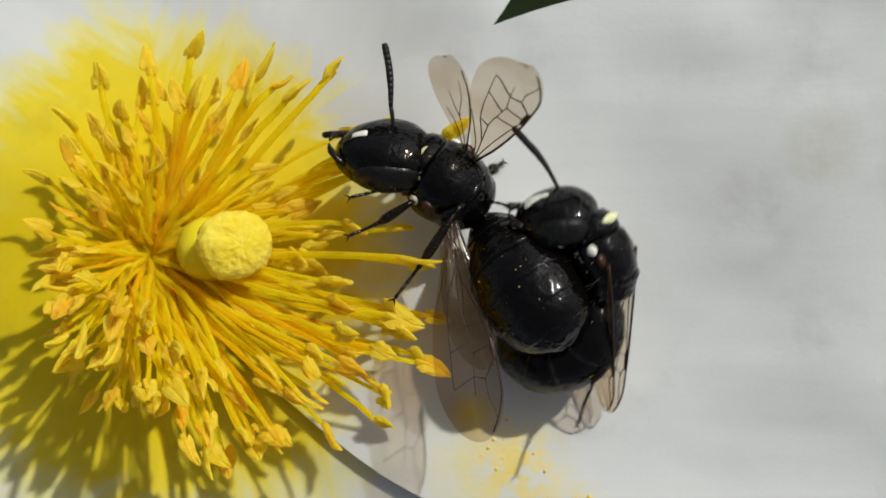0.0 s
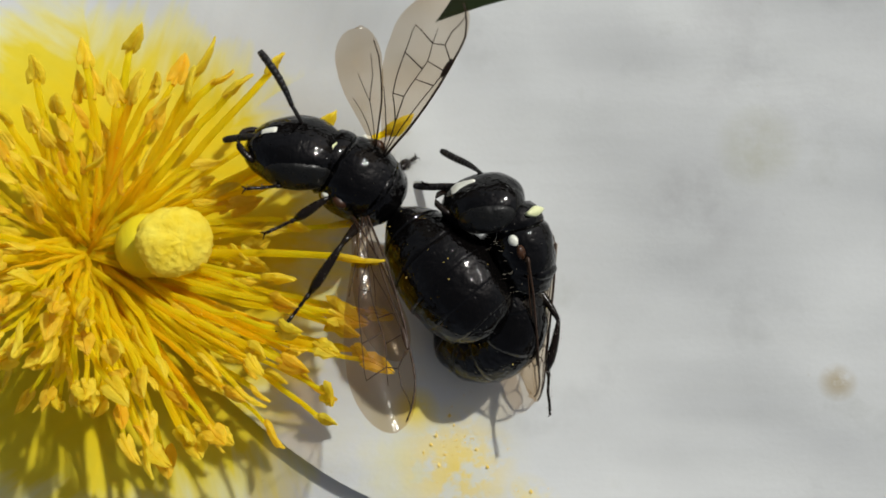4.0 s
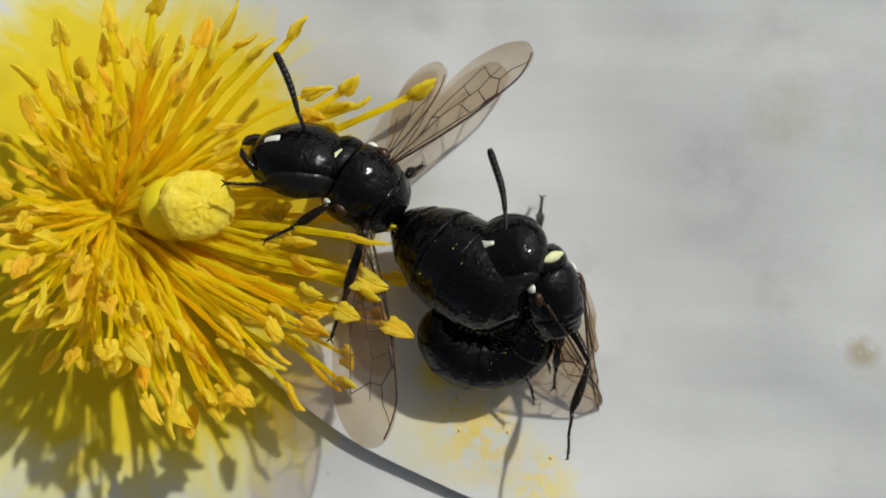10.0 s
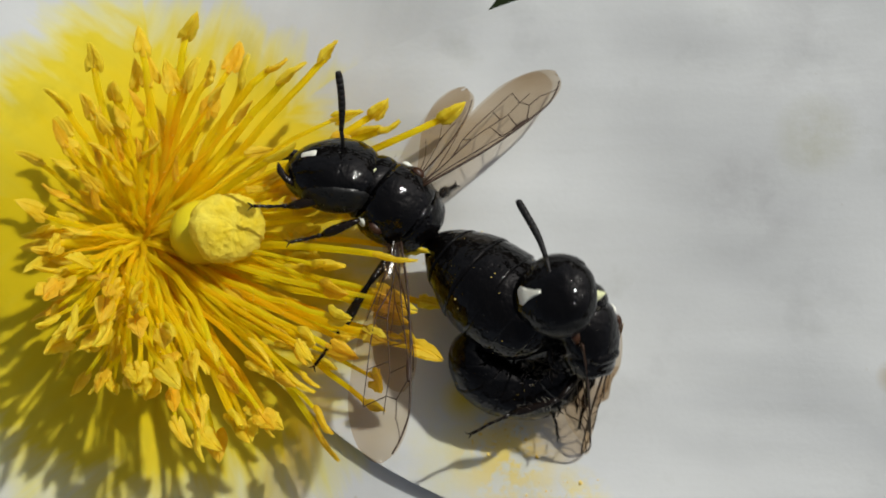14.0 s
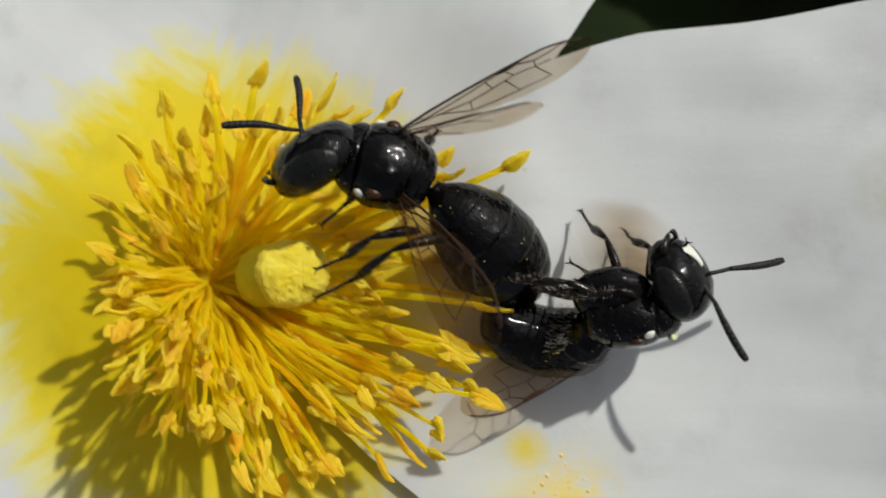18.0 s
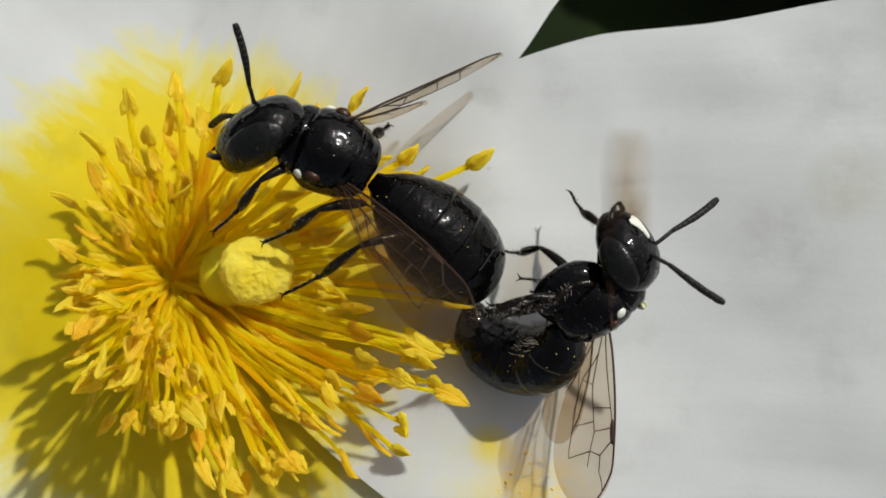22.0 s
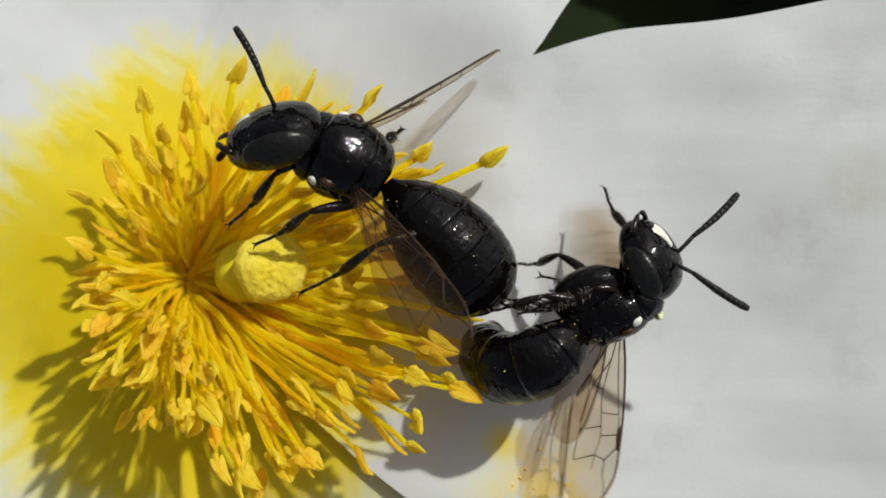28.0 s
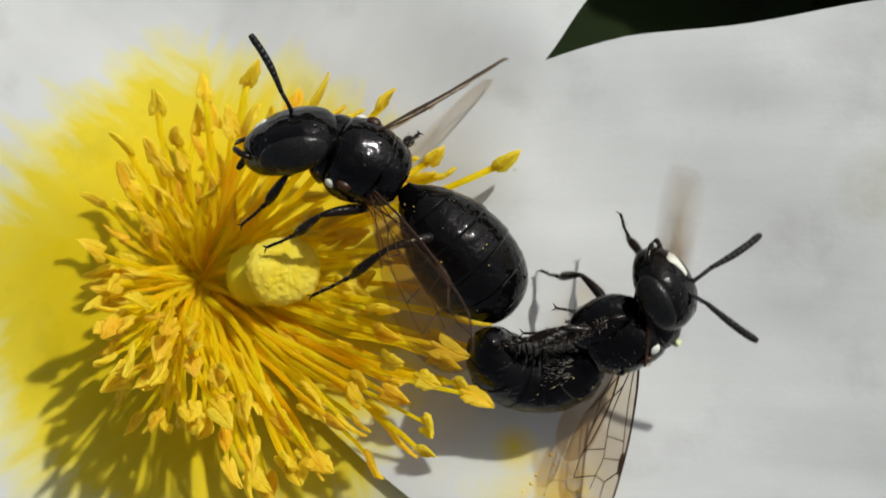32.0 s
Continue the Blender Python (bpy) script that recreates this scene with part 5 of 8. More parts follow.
    walk(MOVING["female_leg_L1"], [
        (0, pose(0.00029, 0.00001, -0.00018, 13.6, -9.5, 140.0)), (1, pose(0.00016, 0.00002, -0.00021, 12.4, -10.0, 134.7)),
        (2, pose(0.00023, -0.00005, -0.00018, 11.4, -9.9, 133.7)), (3, pose(0.00015, -0.00007, -0.00020, 12.1, -10.2, 132.2)),
        (6, pose(-0.00033, 0.00043, -0.00039, 12.2, -10.5, 128.8)), (7, pose(-0.00032, 0.00044, -0.00038, 13.2, -10.0, 132.2)),
        (8, pose(-0.00033, 0.00047, -0.00039, 14.3, -9.7, 136.4)), (9, pose(-0.00047, 0.00058, -0.00044, 12.7, -6.4, 126.3)),
        (10, pose(-0.00034, 0.00040, -0.00038, 13.0, -10.8, 126.5)), (11, pose(-0.00023, 0.00051, -0.00037, 14.8, -9.2, 150.8)),
        (12, pose(-0.00027, 0.00040, -0.00037, 13.6, -10.0, 133.6)), (13, pose(-0.00042, 0.00053, -0.00042, 13.5, -10.1, 131.3)),
        (14, pose(-0.00044, 0.00054, -0.00043, 13.1, -10.6, 128.0)), (17, pose(-0.00030, 0.00024, -0.00036, 10.5, -12.2, 118.2)),
        (18, pose(0.00048, -0.00040, 0.00013, 6.8, 21.9, 142.1)), (19, pose(-0.00078, 0.00059, -0.00036, 8.3, 21.8, 149.9)),
        (20, pose(-0.00050, 0.00066, -0.00029, 8.0, 21.8, 148.4)), (21, pose(-0.00040, 0.00046, -0.00024, 7.7, 21.7, 147.5)),
        (22, pose(-0.00028, 0.00049, -0.00021, 8.6, 21.9, 150.4)), (23, pose(-0.00031, 0.00044, -0.00021, 9.0, 21.9, 151.9)),
        (24, pose(-0.00028, 0.00049, -0.00021, 9.7, 21.9, 154.4)), (27, pose(-0.00015, 0.00070, -0.00019, 8.2, 21.8, 149.2)),
        (28, pose(-0.00004, 0.00059, -0.00015, 8.3, 21.8, 149.4)), (29, pose(-0.00002, 0.00056, -0.00014, 7.6, 21.7, 147.3)),
        (30, pose(-0.00003, 0.00069, -0.00016, 8.4, 21.9, 149.5)), (31, pose(-0.00007, 0.00063, -0.00016, 9.5, 21.9, 154.1)),
        (32, pose(-0.00003, 0.00069, -0.00016, 8.6, 21.9, 150.0)),
    ])
    walk(MOVING["female_leg_L2"], [
        (0, pose(-0.00024, -0.00006, -0.00037, 13.7, -9.1, 149.2)), (1, pose(-0.00024, -0.00005, -0.00037, 12.5, -9.2, 150.3)),
        (2, pose(-0.00011, -0.00009, -0.00033, 11.2, -9.1, 151.9)), (3, pose(-0.00013, -0.00013, -0.00033, 12.2, -9.2, 148.7)),
        (6, pose(-0.00023, -0.00004, -0.00037, 12.6, -9.1, 152.2)), (7, pose(-0.00029, -0.00003, -0.00038, 13.7, -9.1, 148.7)),
        (8, pose(-0.00034, 0.00000, -0.00040, 14.9, -9.1, 153.0)), (9, pose(-0.00031, -0.00003, -0.00039, 14.0, -9.1, 149.2)),
        (10, pose(-0.00017, -0.00008, -0.00035, 14.1, -9.1, 152.3)), (11, pose(-0.00022, -0.00000, -0.00037, 14.8, -9.2, 157.6)),
        (12, pose(-0.00016, -0.00014, -0.00034, 14.1, -9.2, 144.0)), (13, pose(-0.00028, -0.00006, -0.00038, 14.2, -9.1, 145.2)),
        (14, pose(-0.00029, -0.00008, -0.00038, 13.8, -9.5, 140.3)), (17, pose(0.00009, -0.00029, -0.00026, 11.0, -9.4, 145.2)),
        (18, pose(-0.00103, -0.00095, -0.00023, 6.7, 20.3, 124.2)), (19, pose(-0.00072, -0.00136, -0.00011, 8.2, 20.7, 131.9)),
        (20, pose(-0.00084, -0.00090, -0.00020, 7.8, 20.6, 130.4)), (21, pose(-0.00080, -0.00104, -0.00017, 7.5, 20.4, 129.5)),
        (22, pose(-0.00063, -0.00103, -0.00013, 8.4, 20.8, 132.4)), (23, pose(-0.00065, -0.00117, -0.00012, 8.8, 21.0, 133.9)),
        (24, pose(-0.00061, -0.00122, -0.00010, 9.4, 21.2, 136.3)), (27, pose(-0.00063, -0.00087, -0.00015, 8.0, 20.7, 131.2)),
        (28, pose(-0.00075, -0.00055, -0.00022, 8.1, 20.7, 131.4)), (29, pose(-0.00083, -0.00055, -0.00024, 7.5, 20.4, 129.3)),
        (30, pose(-0.00079, -0.00038, -0.00025, 8.2, 20.8, 131.5)), (31, pose(-0.00083, -0.00061, -0.00024, 9.2, 21.1, 136.1)),
        (32, pose(-0.00079, -0.00046, -0.00024, 8.3, 20.8, 132.0)),
    ])
    walk(MOVING["female_leg_L3"], [
        (0, pose(0.00041, -0.00058, -0.00022, 12.2, -10.6, 176.8)), (1, pose(0.00050, -0.00069, -0.00018, 11.5, -9.9, 169.4)),
        (2, pose(-0.00047, -0.00059, -0.00044, 8.8, -7.7, -179.1)), (3, pose(-0.00043, -0.00059, -0.00043, 10.8, -10.2, 172.9)),
        (6, pose(-0.00045, -0.00058, -0.00044, 9.9, -11.7, -175.3)), (7, pose(-0.00047, -0.00059, -0.00044, 11.3, -9.6, -176.2)),
        (8, pose(-0.00042, -0.00057, -0.00043, 12.3, -12.3, -171.8)), (9, pose(-0.00037, -0.00057, -0.00042, 11.6, -11.8, -174.6)),
        (10, pose(-0.00003, -0.00037, -0.00036, 9.8, -14.1, -162.5)), (11, pose(-0.00047, -0.00059, -0.00044, 11.6, 1.8, -166.0)),
        (12, pose(-0.00047, -0.00059, -0.00044, 12.0, 2.5, -174.8)), (13, pose(-0.00047, -0.00059, -0.00044, 12.2, 2.8, -176.2)),
        (14, pose(-0.00047, -0.00059, -0.00044, 12.2, 2.8, -178.4)), (17, pose(-0.00047, -0.00059, -0.00044, 8.3, 2.9, -178.2)),
        (18, pose(-0.00095, -0.00176, -0.00002, 6.7, 20.8, 127.2)), (19, pose(-0.00095, -0.00241, 0.00003, 8.3, 21.0, 134.9)),
        (20, pose(-0.00094, -0.00238, 0.00003, 7.9, 21.0, 133.4)), (21, pose(-0.00093, -0.00245, 0.00004, 7.6, 20.8, 132.5)),
        (22, pose(-0.00074, -0.00240, 0.00009, 8.5, 21.2, 135.4)), (23, pose(-0.00070, -0.00255, 0.00012, 8.9, 21.3, 136.9)),
        (24, pose(-0.00067, -0.00244, 0.00011, 9.5, 21.5, 139.3)), (27, pose(-0.00071, -0.00228, 0.00009, 8.1, 21.0, 134.1)),
        (28, pose(-0.00063, -0.00238, 0.00012, 8.2, 21.1, 134.4)), (29, pose(-0.00079, -0.00239, 0.00007, 7.6, 20.8, 132.3)),
        (30, pose(-0.00067, -0.00221, 0.00009, 8.3, 21.1, 134.5)), (31, pose(-0.00057, -0.00240, 0.00013, 9.4, 21.4, 139.1)),
        (32, pose(-0.00065, -0.00229, 0.00011, 8.4, 21.2, 135.0)),
    ])
    walk(MOVING["male"], [
        (0, pose(0.00321, 0.00004, 0.00357, 12.6, 47.3, 28.8)), (0.5, pose(0.00278, -0.00146, 0.00357, 9.6, 27.7, 25.6)),
        (1, pose(0.00278, -0.00157, 0.00357, 9.6, 27.7, 26.9)), (1.5, pose(0.00284, -0.00001, 0.00357, 12.6, 47.3, 4.3)),
        (2, pose(0.00312, 0.00017, 0.00357, 12.6, 47.3, 21.5)), (2.5, pose(0.00284, -0.00023, 0.00357, 12.6, 47.3, 19.3)),
        (3, pose(0.00302, -0.00036, 0.00357, 12.6, 47.3, 23.5)), (3.5, pose(0.00289, -0.00001, 0.00357, 12.6, 47.3, 20.5)),
        (5.5, pose(0.00252, 0.00024, 0.00357, 12.6, 47.3, 25.0)), (6, pose(0.00271, -0.00105, 0.00357, 9.6, 27.7, 38.4)),
        (6.5, pose(0.00286, -0.00063, 0.00357, 10.8, 37.5, 18.5)), (7, pose(0.00279, -0.00061, 0.00357, 12.6, 47.3, 31.1)),
        (7.5, pose(0.00265, -0.00077, 0.00357, 12.6, 47.3, 12.8)), (8, pose(0.00288, -0.00117, 0.00357, 10.1, 32.6, 28.9)),
        (8.5, pose(0.00261, -0.00063, 0.00357, 12.6, 47.3, 1.7)), (9, pose(0.00279, -0.00100, 0.00357, 12.6, 47.3, 12.5)),
        (9.5, pose(0.00271, -0.00167, 0.00357, 10.1, 32.6, 31.5)), (10, pose(0.00285, -0.00147, 0.00357, 10.1, 32.6, 23.0)),
        (10.5, pose(0.00225, -0.00089, 0.00357, 12.6, 47.3, 19.5)), (11, pose(0.00220, -0.00108, 0.00357, 12.6, 47.3, 4.8)),
        (11.5, pose(0.00278, -0.00120, 0.00357, 12.6, 47.3, 23.0)), (12, pose(0.00310, -0.00166, 0.00357, 10.8, 37.5, 7.2)),
        (12.5, pose(0.00236, -0.00188, 0.00357, 10.1, 32.6, 15.3)), (13, pose(0.00273, -0.00106, 0.00357, 12.6, 47.3, 13.6)),
        (13.5, pose(0.00243, -0.00054, 0.00357, 12.6, 47.3, 21.8)), (14, pose(0.00300, -0.00180, 0.00357, 10.1, 32.6, 16.5)),
        (14.5, pose(0.00214, -0.00239, 0.00357, 9.6, 27.7, 23.5)), (16.5, pose(0.00258, -0.00159, 0.00357, 10.8, 37.5, 5.8)),
        (17, pose(0.00241, -0.00113, 0.00357, 10.1, 32.6, 25.4)), (17.2, pose(0.00196, -0.00079, 0.00340, 13.0, 52.1, 27.8)),
        (17.3, pose(0.00249, -0.00070, 0.00340, 21.7, 68.8, 12.8)), (17.5, pose(0.00216, -0.00077, 0.00332, 55.1, 81.3, 8.1)),
        (17.7, pose(0.00099, -0.00119, 0.00341, 122.5, 82.2, 50.8)), (18, pose(0.00246, -0.00034, 0.00350, 162.1, 71.1, 80.9)),
        (18.5, pose(0.00239, -0.00011, 0.00350, 162.1, 71.1, 93.5)), (19, pose(0.00244, -0.00021, 0.00350, 162.1, 71.1, 106.8)),
        (20, pose(0.00255, -0.00021, 0.00350, 162.1, 71.1, 105.5)), (21, pose(0.00266, 0.00034, 0.00351, 162.1, 71.1, 104.7)),
        (22, pose(0.00252, -0.00021, 0.00351, 162.1, 71.1, 104.4)), (23, pose(0.00268, -0.00084, 0.00351, 162.1, 71.1, 102.5)),
        (24, pose(0.00275, -0.00073, 0.00351, 162.1, 71.1, 97.2)), (27, pose(0.00261, -0.00042, 0.00351, 162.1, 71.1, 106.1)),
        (28, pose(0.00259, -0.00037, 0.00351, 162.1, 71.1, 98.2)), (29, pose(0.00255, -0.00049, 0.00351, 162.1, 71.1, 96.9)),
        (30, pose(0.00239, -0.00070, 0.00351, 162.1, 71.1, 98.8)), (31, pose(0.00241, -0.00154, 0.00351, 162.1, 71.1, 90.3)),
        (32, pose(0.00270, -0.00086, 0.00351, 162.1, 71.1, 101.4)),
    ])
    walk(MOVING["male_head"], [
        (0, pose(-0.00021, 0.00112, -0.00058, 20.1, 21.8, 22.0)), (0.5, pose(-0.00064, 0.00111, 0.00000, 37.1, 11.2, 63.2)),
        (1, pose(-0.00067, 0.00109, 0.00009, 37.2, 10.5, 62.1)), (1.5, pose(-0.00036, 0.00114, -0.00045, 3.8, 33.1, 30.7)),
        (2, pose(-0.00024, 0.00113, -0.00055, 15.2, 25.0, 24.9)), (2.5, pose(-0.00071, 0.00106, -0.00010, 15.0, 21.6, 33.9)),
        (3, pose(-0.00021, 0.00112, -0.00058, 17.8, 17.1, 36.1)), (3.5, pose(-0.00022, 0.00113, -0.00057, 14.5, 25.4, 25.2)),
        (5.5, pose(-0.00050, 0.00113, -0.00034, 18.3, 18.6, 31.3)), (6, pose(-0.00072, 0.00102, 0.00030, 38.6, 5.1, 52.3)),
        (6.5, pose(-0.00080, 0.00098, 0.00020, 26.2, 17.0, 56.8)), (7, pose(-0.00064, 0.00109, -0.00018, 21.8, 10.7, 36.3)),
        (7.5, pose(-0.00056, 0.00112, -0.00027, 13.2, 21.6, 46.0)), (8, pose(-0.00061, 0.00112, -0.00012, 33.0, 13.6, 49.4)),
        (8.5, pose(-0.00070, 0.00107, -0.00012, 2.0, 34.5, 31.5)), (9, pose(-0.00065, 0.00109, -0.00017, 9.2, 29.1, 28.1)),
        (9.5, pose(-0.00055, 0.00113, -0.00022, 33.2, 6.2, 58.5)), (10, pose(-0.00053, 0.00114, -0.00026, 31.7, 16.7, 53.9)),
        (10.5, pose(-0.00072, 0.00106, -0.00008, 16.2, 17.4, 42.5)), (11, pose(-0.00025, 0.00113, -0.00056, 4.1, 32.9, 30.6)),
        (11.5, pose(-0.00065, 0.00109, -0.00016, 18.1, 13.4, 45.0)), (12, pose(-0.00069, 0.00108, -0.00002, 26.6, 19.3, 77.6)),
        (12.5, pose(-0.00066, 0.00110, 0.00000, 31.7, 15.1, 71.6)), (13, pose(-0.00051, 0.00113, -0.00032, 9.9, 28.6, 27.8)),
        (13.5, pose(-0.00061, 0.00111, -0.00021, 15.4, 24.8, 24.8)), (14, pose(-0.00072, 0.00105, 0.00014, 31.7, 14.5, 70.7)),
        (14.5, pose(-0.00069, 0.00105, 0.00023, 36.9, 12.2, 65.1)), (16.5, pose(-0.00032, 0.00112, -0.00054, 26.6, 20.2, 78.7)),
        (17, pose(-0.00068, 0.00108, 0.00005, 32.4, 9.5, 63.4)), (17.2, pose(-0.00063, 0.00109, -0.00021, 14.4, 1.9, 63.8)),
        (17.3, pose(-0.00037, 0.00113, -0.00049, 6.6, 5.9, 55.6)), (17.5, pose(0.00002, 0.00114, -0.00059, 1.9, 12.6, 38.0)),
        (17.7, pose(0.00010, 0.00114, -0.00058, -16.2, 15.8, 29.4)), (18, pose(0.00013, 0.00114, -0.00057, -20.4, -0.2, 21.9)),
        (18.5, pose(-0.00042, 0.00099, -0.00069, -9.9, -6.2, 25.2)), (19, pose(-0.00020, 0.00108, -0.00066, 0.9, -12.9, 27.5)),
        (20, pose(-0.00032, 0.00103, -0.00069, -0.1, -12.3, 27.3)), (21, pose(-0.00006, 0.00111, -0.00063, -0.8, -11.8, 27.2)),
        (22, pose(-0.00003, 0.00112, -0.00062, -1.0, -11.7, 27.1)), (23, pose(0.00018, 0.00114, -0.00055, -2.6, -10.7, 26.9)),
        (24, pose(0.00016, 0.00114, -0.00056, -6.9, -8.0, 25.9)), (27, pose(0.00016, 0.00114, -0.00056, 0.4, -12.6, 27.4)),
        (28, pose(0.00015, 0.00114, -0.00057, -6.1, -8.5, 26.1)), (29, pose(0.00015, 0.00114, -0.00057, -7.1, -7.8, 25.9)),
        (30, pose(0.00017, 0.00114, -0.00056, -5.6, -8.8, 26.2)), (31, pose(-0.00015, 0.00109, -0.00066, -12.6, -4.6, 24.4)),
        (32, pose(-0.00011, 0.00110, -0.00064, -3.5, -10.1, 26.7)),
    ])
    walk(MOVING["male_abdomen"], [
        (0, pose(0.00000, -0.00044, -0.00071, -25.0, 20.2, -5.3)), (0.5, pose(-0.00000, -0.00044, -0.00071, 44.7, 32.1, 36.9)),
        (1, pose(0.00000, -0.00044, -0.00071, 46.5, 29.3, 36.5)), (1.25, pose(0.00000, -0.00044, -0.00071, -9.8, 30.2, 6.7)),
        (1.5, pose(0.00000, -0.00044, -0.00071, -57.3, 10.3, -10.9)), (2, pose(0.00000, -0.00044, -0.00071, -38.8, 38.6, -19.0)),
        (2.5, pose(0.00000, -0.00044, -0.00071, -25.5, -2.2, 0.6)), (3, pose(0.00000, -0.00044, -0.00071, -24.2, -7.7, 1.9)),
        (3.5, pose(0.00000, -0.00044, -0.00071, -39.1, -6.0, 3.3)), (5.5, pose(0.00000, -0.00044, -0.00071, -13.9, 42.4, -2.6)),
        (6, pose(0.00000, -0.00044, -0.00071, 57.2, 10.8, 24.1)), (6.5, pose(-0.00000, -0.00044, -0.00071, 20.7, 43.3, 22.2)),
        (7, pose(0.00000, -0.00044, -0.00071, 21.2, 31.8, 17.7)), (7.5, pose(0.00000, -0.00044, -0.00071, -12.9, 42.7, -2.0)),
        (8, pose(-0.00000, -0.00044, -0.00071, 43.3, 27.4, 31.7)), (8.5, pose(0.00000, -0.00044, -0.00071, -35.1, 40.6, -16.9)),
        (9, pose(0.00000, -0.00044, -0.00071, -5.1, 41.3, 3.2)), (9.5, pose(0.00000, -0.00044, -0.00071, 40.4, 29.8, 31.0)),
        (10, pose(-0.00000, -0.00044, -0.00071, 31.2, 41.2, 29.9)), (10.5, pose(0.00000, -0.00044, -0.00071, 4.9, 40.4, 9.8)),
        (11, pose(0.00000, -0.00044, -0.00071, -39.7, 40.2, -20.2)), (11.5, pose(0.00000, -0.00044, -0.00071, 24.3, 29.2, 18.4)),
        (12, pose(-0.00000, -0.00044, -0.00071, 14.2, 46.5, 18.0)), (12.5, pose(-0.00000, -0.00044, -0.00071, 32.2, 41.2, 30.8)),
        (13, pose(0.00000, -0.00044, -0.00071, -11.4, 42.3, -0.9)), (13.5, pose(0.00000, -0.00044, -0.00071, -6.3, 42.9, 2.5)),
        (14, pose(0.00000, -0.00044, -0.00071, 33.9, 38.3, 30.8)), (14.5, pose(0.00000, -0.00044, -0.00071, 49.0, 23.2, 33.3)),
        (16.5, pose(0.00000, -0.00044, -0.00071, 5.1, 50.4, 11.7)), (17, pose(0.00000, -0.00044, -0.00071, -1.1, 28.6, 4.3)),
        (17.2, pose(0.00000, -0.00044, -0.00071, 10.2, 34.3, 11.7)), (17.3, pose(0.00000, -0.00048, -0.00063, -21.1, 6.1, -1.2)),
        (17.5, pose(0.00000, -0.00057, -0.00047, -61.9, -25.1, 28.4)), (17.7, pose(0.00000, -0.00066, -0.00030, -94.0, -14.2, 66.9)),
        (18, pose(0.00000, -0.00079, -0.00005, -90.6, 35.4, 22.4)), (18.5, pose(-0.00000, -0.00079, -0.00005, -87.1, -10.6, 38.6)),
        (19, pose(0.00000, -0.00079, -0.00005, -35.7, -71.5, -24.9)), (20, pose(0.00000, -0.00079, -0.00005, -31.1, -67.5, -28.5)),
        (21, pose(0.00000, -0.00079, -0.00005, -58.9, -79.3, -0.8)), (21.5, pose(0.00000, -0.00079, -0.00005, -78.2, -41.2, 27.9)),
        (22, pose(0.00000, -0.00079, -0.00005, -74.9, -2.4, 37.5)), (23, pose(0.00000, -0.00079, -0.00005, -39.8, 30.4, 17.1)),
        (24, pose(-0.00000, -0.00079, -0.00005, -57.7, 36.2, 5.2)), (27, pose(0.00000, -0.00079, -0.00005, -66.9, 17.2, 26.8)),
        (27.5, pose(0.00000, -0.00079, -0.00005, -74.3, -27.4, 20.4)), (28, pose(0.00000, -0.00079, -0.00005, -80.9, -72.5, 18.7)),
        (29, pose(-0.00000, -0.00079, -0.00005, -80.2, -60.0, 26.2)), (30, pose(-0.00000, -0.00079, -0.00005, -82.9, -65.0, 31.5)),
        (31, pose(0.00000, -0.00079, -0.00005, -56.2, -54.6, 5.2)), (31.5, pose(0.00000, -0.00079, -0.00005, -57.8, -13.7, 14.3)),
        (32, pose(0.00000, -0.00079, -0.00005, -52.8, 26.9, 23.1)),
    ])
